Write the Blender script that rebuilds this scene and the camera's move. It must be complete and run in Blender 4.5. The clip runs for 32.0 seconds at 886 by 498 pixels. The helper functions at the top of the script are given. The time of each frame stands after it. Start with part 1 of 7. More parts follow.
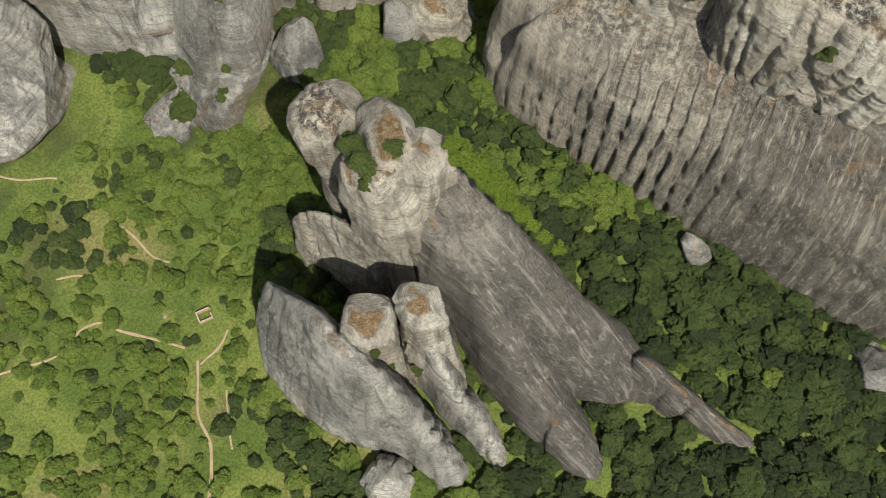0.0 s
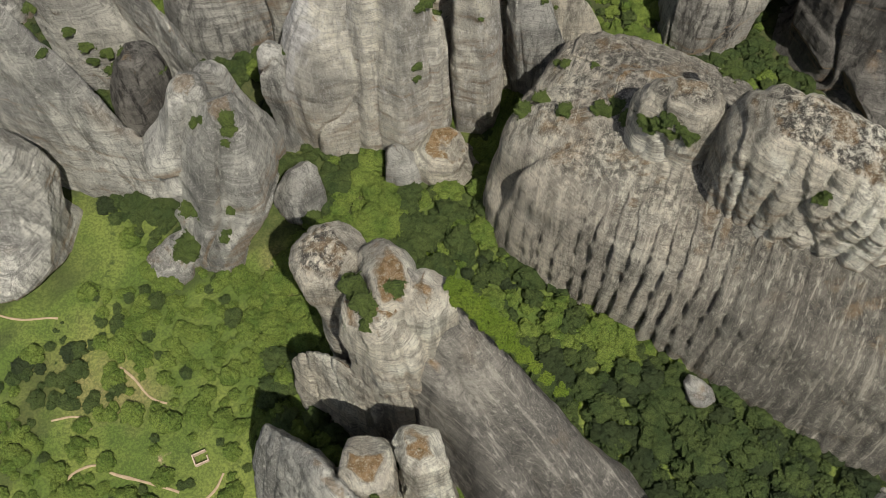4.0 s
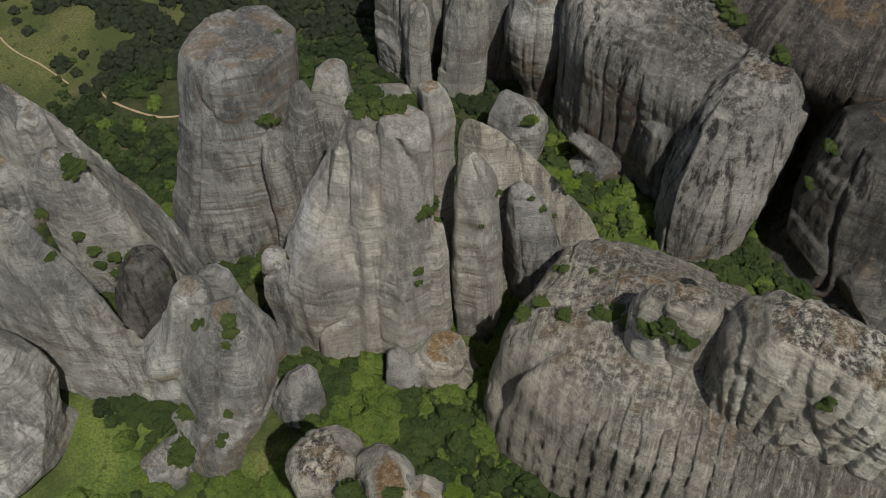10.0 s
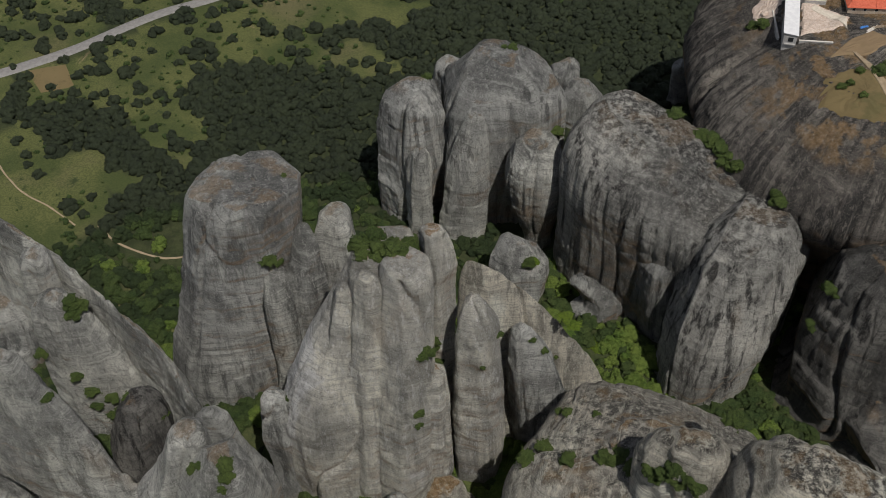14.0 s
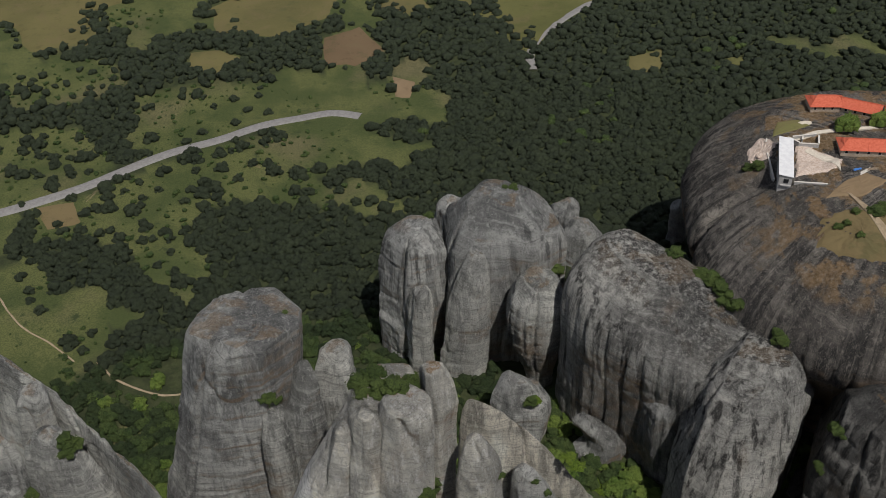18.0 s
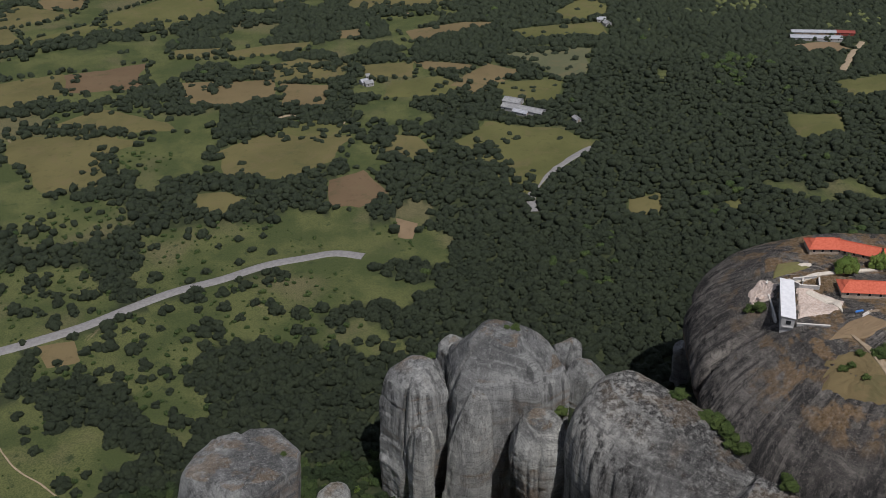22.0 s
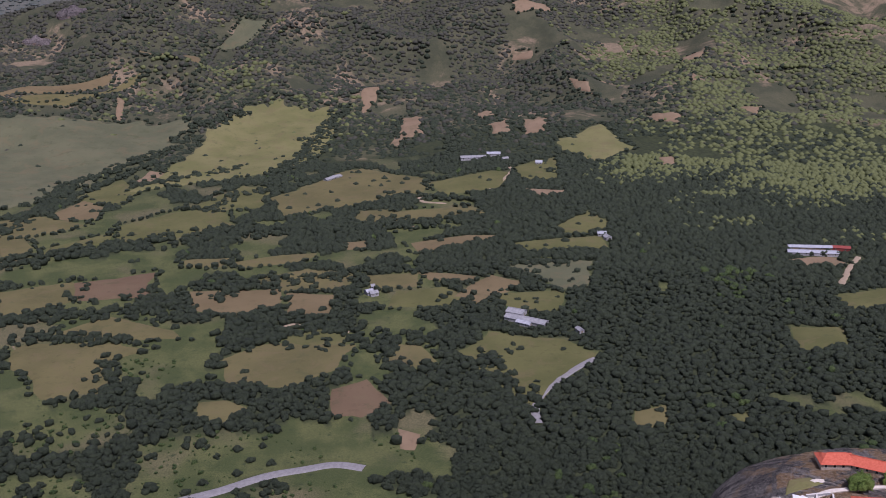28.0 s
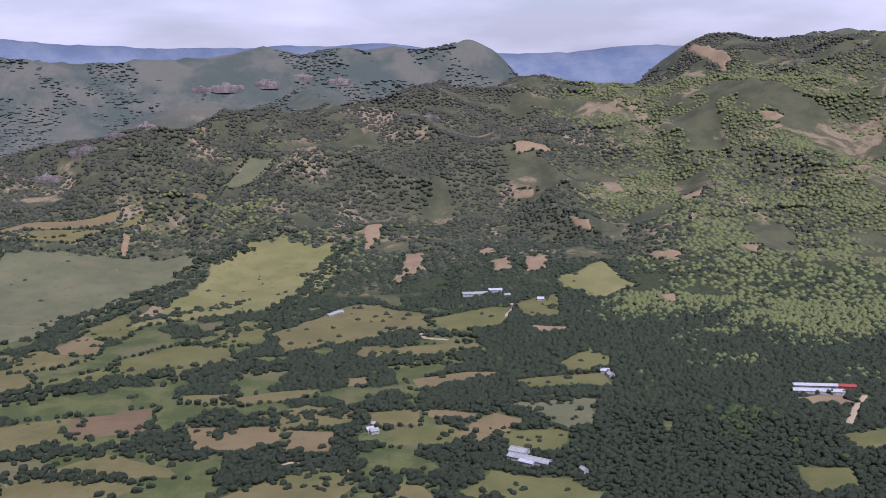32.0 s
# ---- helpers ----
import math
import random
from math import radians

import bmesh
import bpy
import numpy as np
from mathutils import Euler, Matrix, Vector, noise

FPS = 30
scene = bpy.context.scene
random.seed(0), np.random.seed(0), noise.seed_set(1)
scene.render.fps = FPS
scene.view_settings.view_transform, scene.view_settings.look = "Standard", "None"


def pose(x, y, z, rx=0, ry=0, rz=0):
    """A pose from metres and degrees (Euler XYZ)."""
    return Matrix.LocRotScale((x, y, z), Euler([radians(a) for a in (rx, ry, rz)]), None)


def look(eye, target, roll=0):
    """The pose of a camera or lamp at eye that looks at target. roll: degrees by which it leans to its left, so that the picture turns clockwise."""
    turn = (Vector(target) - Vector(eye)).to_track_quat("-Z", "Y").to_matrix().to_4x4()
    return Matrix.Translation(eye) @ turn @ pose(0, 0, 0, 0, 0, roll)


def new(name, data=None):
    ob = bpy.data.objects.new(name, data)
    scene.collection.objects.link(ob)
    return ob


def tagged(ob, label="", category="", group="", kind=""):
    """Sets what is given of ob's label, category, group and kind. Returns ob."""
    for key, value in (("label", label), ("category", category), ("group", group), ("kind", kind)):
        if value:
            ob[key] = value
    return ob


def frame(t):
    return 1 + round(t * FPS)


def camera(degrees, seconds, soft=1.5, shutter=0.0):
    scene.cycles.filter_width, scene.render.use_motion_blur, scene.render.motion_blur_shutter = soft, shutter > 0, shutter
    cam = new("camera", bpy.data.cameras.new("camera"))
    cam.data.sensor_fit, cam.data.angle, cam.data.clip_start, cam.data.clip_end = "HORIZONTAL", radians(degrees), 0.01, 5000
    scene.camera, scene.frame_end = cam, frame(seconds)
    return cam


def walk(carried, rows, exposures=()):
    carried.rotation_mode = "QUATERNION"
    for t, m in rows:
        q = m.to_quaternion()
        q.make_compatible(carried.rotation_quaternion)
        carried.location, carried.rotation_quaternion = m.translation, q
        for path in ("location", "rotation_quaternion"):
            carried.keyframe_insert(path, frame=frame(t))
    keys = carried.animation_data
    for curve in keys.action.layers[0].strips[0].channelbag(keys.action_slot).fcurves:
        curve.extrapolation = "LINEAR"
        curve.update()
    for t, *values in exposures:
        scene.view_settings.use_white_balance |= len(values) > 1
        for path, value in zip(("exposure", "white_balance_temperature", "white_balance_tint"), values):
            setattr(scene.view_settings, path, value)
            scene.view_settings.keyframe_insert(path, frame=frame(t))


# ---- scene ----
# ---------- camera: one standpoint high over the rocks, tilting up ----------
EYE = 300.0
cam = camera(47.80, 32.0, soft=0.9)
ROWS = [
    (0.0, 6.400, -74.122, 6.537),
    (0.5, 5.986, -73.013, 6.139),
    (1.0, 5.606, -71.900, 5.717),
    (1.5, 5.301, -70.841, 5.426),
    (2.0, 5.042, -69.863, 5.175),
    (2.5, 4.841, -68.884, 4.981),
    (3.0, 4.609, -67.897, 4.762),
    (3.5, 4.457, -67.002, 4.588),
    (5.5, 3.797, -63.213, 3.904),
    (6.0, 3.669, -62.257, 3.767),
    (6.5, 3.541, -61.293, 3.619),
    (7.0, 3.435, -60.333, 3.492),
    (7.5, 3.319, -59.373, 3.415),
    (8.0, 3.216, -58.420, 3.274),
    (8.5, 3.136, -57.450, 3.170),
    (9.0, 3.037, -56.480, 3.063),
    (9.5, 2.962, -55.492, 2.987),
    (10.0, 2.879, -54.491, 2.880),
    (10.5, 2.832, -53.493, 2.817),
    (11.0, 2.756, -52.503, 2.734),
    (11.5, 2.686, -51.494, 2.674),
    (12.0, 2.626, -50.479, 2.596),
    (12.5, 2.563, -49.459, 2.531),
    (13.0, 2.510, -48.440, 2.452),
    (13.5, 2.458, -47.417, 2.375),
    (14.0, 2.415, -46.403, 2.342),
    (14.5, 2.354, -45.391, 2.254),
    (15.0, 2.320, -44.387, 2.190),
    (15.5, 2.291, -43.405, 2.175),
    (17.5, 2.145, -39.515, 1.941),
    (18.0, 2.112, -38.541, 1.909),
    (18.5, 2.100, -37.547, 1.876),
    (19.0, 2.080, -36.575, 1.824),
    (19.5, 2.058, -35.605, 1.772),
    (20.0, 2.033, -34.614, 1.755),
    (20.5, 2.019, -33.616, 1.712),
    (21.0, 2.007, -32.603, 1.657),
    (21.5, 1.987, -31.559, 1.627),
    (22.0, 1.956, -30.522, 1.580),
    (22.5, 1.937, -29.469, 1.533),
    (23.0, 1.922, -28.416, 1.480),
    (23.5, 1.889, -27.367, 1.455),
    (24.0, 1.905, -26.397, 1.373),
    (24.5, 1.894, -25.414, 1.338),
    (25.0, 1.888, -24.426, 1.297),
    (25.5, 1.886, -23.452, 1.266),
    (27.5, 1.885, -19.518, 1.107),
    (28.0, 1.872, -18.537, 1.097),
    (28.5, 1.866, -17.557, 1.081),
    (29.0, 1.877, -16.611, 1.063),
    (29.5, 1.870, -15.643, 1.010),
    (30.0, 1.859, -14.672, 0.990),
    (30.5, 1.864, -13.704, 0.945),
    (31.0, 1.852, -12.720, 0.929),
    (31.5, 1.860, -11.733, 0.953),
    (32.0, 1.849, -10.747, 0.875),
]


def aim(yaw, pitch, roll):
    return pose(0, 0, EYE, 0, 0, yaw) @ pose(0, 0, 0, 90 + pitch, 0, 0) @ pose(0, 0, 0, 0, 0, -roll)


walk(cam, [(t, aim(yaw, pitch, roll)) for t, yaw, pitch, roll in ROWS],
     [(0.0, -0.04, 7000, 11), (4.0, -0.12, 6950, 11), (8.0, -0.48, 6750, 11), (13.0, -0.93, 6500, 12), (20.0, -0.92, 6250, 14),
      (25.0, -0.85, 5800, 25), (28.0, -0.70, 5600, 38), (30.0, -0.50, 5500, 39), (32.0, -0.27, 5450, 33)])

# ---------- sky and sun ----------
SUN_AZ, SUN_EL = 150.0, 60.0            # degrees clockwise from +y, and above the horizon
world = bpy.data.worlds.new("sky")
scene.world = world
world.use_nodes = True
wn, wl = world.node_tree.nodes, world.node_tree.links
wn.clear()
sky = wn.new("ShaderNodeTexSky")
sky.sky_type, sky.sun_disc = "NISHITA", False
sky.sun_elevation, sky.sun_rotation = radians(SUN_EL), radians(SUN_AZ)
sky.altitude, sky.air_density, sky.dust_density = 600, 1.0, 2.0
geo = wn.new("ShaderNodeTexCoord")
stretch = wn.new("ShaderNodeMapping")
stretch.inputs["Scale"].default_value = (2.5, 2.5, 11.0)
puffs = wn.new("ShaderNodeTexNoise")
puffs.inputs["Scale"].default_value, puffs.inputs["Detail"].default_value = 1.6, 7
ramp = wn.new("ShaderNodeValToRGB")
ramp.color_ramp.elements[0].position, ramp.color_ramp.elements[1].position = 0.40, 0.66
cloud = wn.new("ShaderNodeMixRGB")
cloud.inputs[2].default_value = (10.9, 10.9, 11.1, 1)
wash = wn.new("ShaderNodeMath")
wash.operation = "MULTIPLY_ADD"
wash.inputs[1].default_value, wash.inputs[2].default_value = 0.5, 0.5
back = wn.new("ShaderNodeBackground")
back.inputs["Strength"].default_value = 0.088
wout = wn.new("ShaderNodeOutputWorld")
wl.new(geo.outputs["Generated"], stretch.inputs["Vector"])
wl.new(stretch.outputs["Vector"], puffs.inputs["Vector"])
wl.new(puffs.outputs["Fac"], ramp.inputs["Fac"])
wl.new(ramp.outputs["Color"], wash.inputs[0])
split = wn.new("ShaderNodeSeparateXYZ")
fade = wn.new("ShaderNodeMapRange")
for q, v in zip(("From Min", "From Max", "To Min", "To Max"), (0.06, 0.5, 1.0, 0.22)):
    fade.inputs[q].default_value = v
cover = wn.new("ShaderNodeMath")
cover.operation = "MULTIPLY"
wl.new(geo.outputs["Generated"], split.inputs["Vector"])
wl.new(split.outputs["Z"], fade.inputs["Value"])
wl.new(wash.outputs["Value"], cover.inputs[0])
wl.new(fade.outputs["Result"], cover.inputs[1])
wl.new(cover.outputs["Value"], cloud.inputs[0])
wl.new(sky.outputs["Color"], cloud.inputs[1])
wl.new(cloud.outputs["Color"], back.inputs["Color"])
wl.new(back.outputs["Background"], wout.inputs["Surface"])
sun_data = bpy.data.lights.new("sun", "SUN")
sun_data.energy, sun_data.angle, sun_data.color = 5.9, radians(0.6), (1.0, 0.965, 0.89)
sun = new("sun", sun_data)
a, e = radians(SUN_AZ), radians(SUN_EL)
sun.matrix_world = look((300 * math.sin(a) * math.cos(e), 300 * math.cos(a) * math.cos(e), 600 + 300 * math.sin(e)),
                        (0, 0, 600))


# ---------- materials ----------
class Nodes:
    """Short hand for a node material."""

    def __init__(self, name):
        self.mat = bpy.data.materials.new(name)
        self.mat.use_nodes = True
        self.tree = self.mat.node_tree
        self.bsdf = self.tree.nodes["Principled BSDF"]
        self.bsdf.inputs["Roughness"].default_value = 0.9
        self.bsdf.inputs["Specular IOR Level"].default_value = 0.2
        self.pos = self.node("ShaderNodeNewGeometry").outputs["Position"]

    def node(self, kind):
        return self.tree.nodes.new(kind)

    def link(self, a, b):
        self.tree.links.new(a, b)

    def put(self, socket, value):
        if isinstance(value, bpy.types.NodeSocket):
            self.link(value, socket)
        elif isinstance(value, tuple) and len(value) == 3 and socket.type == "RGBA":
            socket.default_value = (*value, 1)
        else:
            socket.default_value = value

    def noise(self, scale, detail=4, stretch=(1, 1, 1), rough=0.55, warp=0.0):
        m = self.node("ShaderNodeMapping")
        m.inputs["Scale"].default_value = stretch
        self.link(self.pos, m.inputs["Vector"])
        n = self.node("ShaderNodeTexNoise")
        n.inputs["Scale"].default_value, n.inputs["Detail"].default_value = scale, detail
        n.inputs["Roughness"].default_value, n.inputs["Distortion"].default_value = rough, warp
        self.link(m.outputs["Vector"], n.inputs["Vector"])
        return n.outputs["Fac"]

    def ramp(self, fac, lo, hi):
        r = self.node("ShaderNodeMapRange")
        r.interpolation_type = "SMOOTHSTEP"
        self.put(r.inputs["Value"], fac)
        r.inputs["From Min"].default_value, r.inputs["From Max"].default_value = lo, hi
        return r.outputs["Result"]

    def mix(self, fac, a, b, kind="MIX"):
        m = self.node("ShaderNodeMixRGB")
        m.blend_type = kind
        self.put(m.inputs[0], fac)
        self.put(m.inputs[1], a)
        self.put(m.inputs[2], b)
        return m.outputs["Color"]

    def math(self, op, a, b=0.0):
        m = self.node("ShaderNodeMath")
        m.operation = op
        self.put(m.inputs[0], a)
        self.put(m.inputs[1], b)
        return m.outputs["Value"]

    def up(self):
        g, s = self.node("ShaderNodeNewGeometry"), self.node("ShaderNodeSeparateXYZ")
        self.link(g.outputs["Normal"], s.inputs["Vector"])
        return s.outputs["Z"]

    def random(self, island=False):
        if island:
            return self.node("ShaderNodeNewGeometry").outputs["Random Per Island"]
        return self.node("ShaderNodeObjectInfo").outputs["Random"]

    def bump(self, height, distance, strength=0.6, below=None):
        b = self.node("ShaderNodeBump")
        b.inputs["Distance"].default_value, b.inputs["Strength"].default_value = distance, strength
        self.link(height, b.inputs["Height"])
        if below is not None:
            self.link(below, b.inputs["Normal"])
        return b.outputs["Normal"]

    def done(self, color, normal=None, rough=None):
        self.put(self.bsdf.inputs["Base Color"], color)
        if normal is not None:
            self.link(normal, self.bsdf.inputs["Normal"])
        if rough is not None:
            self.put(self.bsdf.inputs["Roughness"], rough)
        return self.mat


def rock_material(name, light, mid, dark, streaks=0.5, lichen=0.5, grass=0.5, stain=0.35, hub=None, along=None, cover=0.47, crust_shade_end=None, zone=1.0):
    """Conglomerate rock: bedding lines, dark water streaks, lichen and dry grass on flat tops."""
    n = Nodes(name)
    col = n.mix(n.ramp(n.noise(0.045, 5, (1, 1, 0.6)), 0.34, 0.66), mid, light)
    zones = n.noise(0.032, 7, (1, 1, 0.55), 0.62, 0.4)
    col = n.mix(n.math("MULTIPLY", n.ramp(zones, 0.53, 0.61), 0.70 * zone), col, tuple(min(0.92, c * 1.32) for c in light))
    col = n.mix(n.math("MULTIPLY", n.ramp(zones, 0.47, 0.38), 0.75 * zone), col, tuple(c * 0.55 for c in mid))
    weathered = n.ramp(n.noise(0.10, 8, (1, 1, 0.35), 0.70, 0.5), 0.50, 0.62)
    col = n.mix(n.math("MULTIPLY", weathered, 0.35), col, n.mix(0.5, mid, dark))
    keep = n.pos
    tilt = n.node("ShaderNodeVectorMath")
    tilt.operation = "DOT_PRODUCT"
    n.link(keep, tilt.inputs[0])
    tilt.inputs[1].default_value = (0.10, -0.06, 1.0)
    sway = n.math("ADD", tilt.outputs["Value"], n.math("MULTIPLY", n.noise(0.04, 3), 9.0))
    lay = n.node("ShaderNodeCombineXYZ")
    plan = n.node("ShaderNodeSeparateXYZ")
    n.link(keep, plan.inputs["Vector"])
    n.link(n.math("MULTIPLY", plan.outputs["X"], 0.035), lay.inputs["X"])
    n.link(n.math("MULTIPLY", plan.outputs["Y"], 0.035), lay.inputs["Y"])
    n.link(sway, lay.inputs["Z"])
    n.pos = lay.outputs["Vector"]
    beds = n.noise(0.55, 7, (1, 1, 1), 0.68, 0.15)
    seams = n.noise(1.1, 4, (1, 1, 1), 0.6, 0.1)
    n.pos = keep
    shown = n.ramp(n.noise(0.03, 4, (1, 1, 0.5)), 0.34, 0.60)
    col = n.mix(n.math("MULTIPLY", n.math("MULTIPLY", n.ramp(beds, 0.53, 0.60), shown), 0.55), col, n.mix(0.6, mid, dark))
    col = n.mix(n.math("MULTIPLY", n.math("MULTIPLY", n.ramp(beds, 0.47, 0.40), shown), 0.40), col, tuple(min(0.9, c * 1.12) for c in light))
    col = n.mix(n.math("MULTIPLY", n.ramp(n.math("ABSOLUTE", n.math("SUBTRACT", seams, 0.5)), 0.022, 0.006), 0.5), col, dark)
    steep = n.ramp(n.up(), 0.95, 0.55)
    patch = n.ramp(n.noise(0.028, 3), 0.36, 0.58)
    runs = n.ramp(n.noise(0.34, 5, (1, 1, 0.07), 0.6, 0.2), 0.47, 0.62)
    col = n.mix(n.math("MULTIPLY", n.math("MULTIPLY", runs, steep), n.math("MULTIPLY", patch, streaks)), col, dark)
    # darkens the colour toward one end: dark lichen and cloud shade painted together
    if crust_shade_end:
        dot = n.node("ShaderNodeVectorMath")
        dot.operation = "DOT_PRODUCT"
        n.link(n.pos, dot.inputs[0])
        dot.inputs[1].default_value = (*crust_shade_end[0], 0)
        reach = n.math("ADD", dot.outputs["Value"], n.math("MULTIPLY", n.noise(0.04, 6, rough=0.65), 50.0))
        col = n.mix(n.math("MULTIPLY", n.ramp(reach, crust_shade_end[1], crust_shade_end[2]), 0.80), col, n.mix(n.ramp(n.noise(0.9, 8, rough=0.75), 0.34, 0.72), dark, tuple(c * 0.5 for c in mid)))
    if hub:
        off = n.node("ShaderNodeVectorMath")
        off.operation = "SUBTRACT"
        n.link(n.pos, off.inputs[0])
        off.inputs[1].default_value = (*hub, 0)
        flat_xy = n.node("ShaderNodeVectorMath")
        flat_xy.operation = "MULTIPLY"
        n.link(off.outputs["Vector"], flat_xy.inputs[0])
        flat_xy.inputs[1].default_value = (1, 1, 0)
        unit = n.node("ShaderNodeVectorMath")
        unit.operation = "NORMALIZE"
        n.link(flat_xy.outputs["Vector"], unit.inputs[0])
        keep, n.pos = n.pos, unit.outputs["Vector"]
        rays = n.ramp(n.noise(26, 6, (1, 1, 1), 0.65, 0.3), 0.44, 0.58)
        pale = n.ramp(n.noise(40, 5, (1, 1, 1), 0.6, 0.2), 0.56, 0.66)
        n.pos = keep
        broken = n.ramp(n.noise(0.06, 5, rough=0.65), 0.36, 0.56)
        col = n.mix(n.math("MULTIPLY", n.math("MULTIPLY", rays, broken), 0.85), col, dark)
        col = n.mix(n.math("MULTIPLY", n.math("MULTIPLY", pale, n.ramp(n.noise(0.09, 4), 0.45, 0.6)), 0.5), col, light)
    if along:
        dot = n.node("ShaderNodeVectorMath")
        dot.operation = "DOT_PRODUCT"
        n.link(n.pos, dot.inputs[0])
        dot.inputs[1].default_value = (*along, 0)
        height = n.node("ShaderNodeSeparateXYZ")
        n.link(n.pos, height.inputs["Vector"])
        lay = n.node("ShaderNodeCombineXYZ")
        n.link(dot.outputs["Value"], lay.inputs["X"])
        n.link(n.math("MULTIPLY", height.outputs["Z"], 0.10), lay.inputs["Y"])
        lay_down = lay.outputs["Vector"]
        keep, n.pos = n.pos, lay_down
        rays = n.ramp(n.noise(0.42, 8, (1, 1, 1), 0.70, 0.25), 0.50, 0.60)
        pale = n.ramp(n.noise(0.55, 7, (1, 1, 1), 0.68, 0.2), 0.53, 0.62)
        n.pos = keep
        broken = n.ramp(n.noise(0.04, 5, rough=0.65), 0.34, 0.58)
        col = n.mix(n.math("MULTIPLY", n.math("MULTIPLY", rays, broken), 0.55), col, dark)
        col = n.mix(n.math("MULTIPLY", pale, 0.32), col, tuple(min(1, c * 1.15) for c in light))
    thin = n.ramp(n.noise(1.3, 4, (1, 1, 0.06), 0.6, 0.2), 0.52, 0.66)
    col = n.mix(n.math("MULTIPLY", n.math("MULTIPLY", thin, steep), 0.12 + 0.3 * streaks), col, tuple(c * 1.3 for c in dark))
    col = n.mix(n.math("MULTIPLY", n.ramp(n.noise(0.05, 4, (1, 1, 0.35)), 0.62, 0.75), stain), col, (0.36, 0.25, 0.15))
    under = n.math("MULTIPLY", n.ramp(n.up(), 0.10, -0.22), n.ramp(n.noise(0.05, 4), 0.35, 0.60))
    col = n.mix(n.math("MULTIPLY", under, 0.75), col, (0.44, 0.31, 0.20))
    flat = n.ramp(n.up(), 0.66, 0.90)
    crust = n.ramp(n.noise(0.45, 8, rough=0.74), 0.40, 0.56)
    col = n.mix(n.math("MULTIPLY", n.math("MULTIPLY", crust, flat), lichen), col, tuple(c * 0.75 for c in dark))
    specks = n.ramp(n.noise(1.7, 5, rough=0.7), 0.60, 0.68)
    col = n.mix(n.math("MULTIPLY", n.math("MULTIPLY", specks, flat), 0.7), col, (0.50, 0.47, 0.42))
    level = n.math("MULTIPLY", n.ramp(n.up(), 0.78, 0.93), n.ramp(n.noise(0.09, 6, rough=0.62), cover, cover + 0.08))
    turf = n.mix(n.ramp(n.noise(0.7, 5), 0.35, 0.65), (0.20, 0.125, 0.05), (0.36, 0.24, 0.13))
    col = n.mix(n.math("MULTIPLY", level, grass), col, turf)
    if along:
        keep, n.pos = n.pos, lay_down
        fine, pale_grain = n.noise(1.4, 9, (1, 6, 1), 0.76), n.noise(0.8, 8, (1, 4, 1), 0.74)
        n.pos = keep
    else:
        fine, pale_grain = n.noise(1.5, 9, (1, 1, 0.45), 0.74), n.noise(0.8, 8, (1, 1, 0.25), 0.74)
    col = n.mix(n.ramp(fine, 0.48, 0.36), col, n.mix(0.42, col, tuple(c * 0.7 for c in dark)))
    col = n.mix(n.math("MULTIPLY", n.ramp(pale_grain, 0.54, 0.62), 0.35), col, tuple(min(0.92, c * 1.25) for c in light))
    grit = n.noise(4.0, 5, rough=0.7)
    col = n.mix(n.math("MULTIPLY", n.ramp(grit, 0.54, 0.66), 0.5), col, tuple(min(1, c * 1.4) for c in light))
    col = n.mix(n.math("MULTIPLY", n.ramp(n.noise(2.6, 6, (1, 1, 0.5), 0.78), 0.56, 0.64), 0.40), col, tuple(c * 0.8 for c in dark))
    nrm = n.bump(beds, 1.8, 0.6)
    nrm = n.bump(seams, 0.9, 0.5, nrm)
    nrm = n.bump(n.noise(0.5, 6, (1, 1, 0.14), 0.62, 0.2), 1.2, 0.45, nrm)
    nrm = n.bump(fine, 1.8, 1.0, nrm)
    nrm = n.bump(grit, 0.7, 1.0, nrm)
    return n.done(col, nrm, 0.92)


ROCK = rock_material("grey_rock", (0.56, 0.56, 0.52), (0.27, 0.27, 0.257), (0.060, 0.063, 0.062), 0.75)
MIDROCK = rock_material("mid_grey_rock", (0.68, 0.675, 0.61), (0.31, 0.31, 0.29), (0.060, 0.061, 0.058), 0.6)
WALLROCK = rock_material("lichened_wall_rock", (0.58, 0.565, 0.51), (0.265, 0.262, 0.243), (0.045, 0.044, 0.042), 1.0, 0.95, 0.3)
PALE = rock_material("pale_rock", (0.90, 0.86, 0.73), (0.52, 0.505, 0.445), (0.13, 0.127, 0.115), 0.45, 0.4, 0.9, 0.3)
STREAKED = rock_material("streaked_rock", (0.38, 0.345, 0.295), (0.165, 0.150, 0.133), (0.028, 0.028, 0.028), 0.95, 0.5, 0.9, 0.5, (164.0, 304.0), None, 0.48)
DARK = rock_material("dark_rock", (0.27, 0.26, 0.235), (0.13, 0.127, 0.118), (0.033, 0.032, 0.031), 0.95, 0.9, 0.6, 0.4)
BROWN = rock_material("brown_rock", (0.80, 0.745, 0.62), (0.43, 0.405, 0.345), (0.075, 0.070, 0.062), 0.6, 1.0, 0.5, 0.35)
# right flank darkened in colour, lichen plus less sun
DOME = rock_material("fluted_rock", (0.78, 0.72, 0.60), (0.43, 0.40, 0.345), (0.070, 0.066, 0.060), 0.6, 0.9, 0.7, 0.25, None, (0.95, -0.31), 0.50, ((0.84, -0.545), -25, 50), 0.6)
SUMMIT = rock_material("grassy_rock", (0.78, 0.73, 0.61), (0.54, 0.505, 0.43), (0.10, 0.094, 0.082), 0.6, 0.6, 1.0, 0.4, None, None, 0.35)
PINK = rock_material("pink_outcrop_rock", (0.24, 0.205, 0.185), (0.15, 0.13, 0.12), (0.07, 0.063, 0.06), 0.4, 0.2, 0.2)
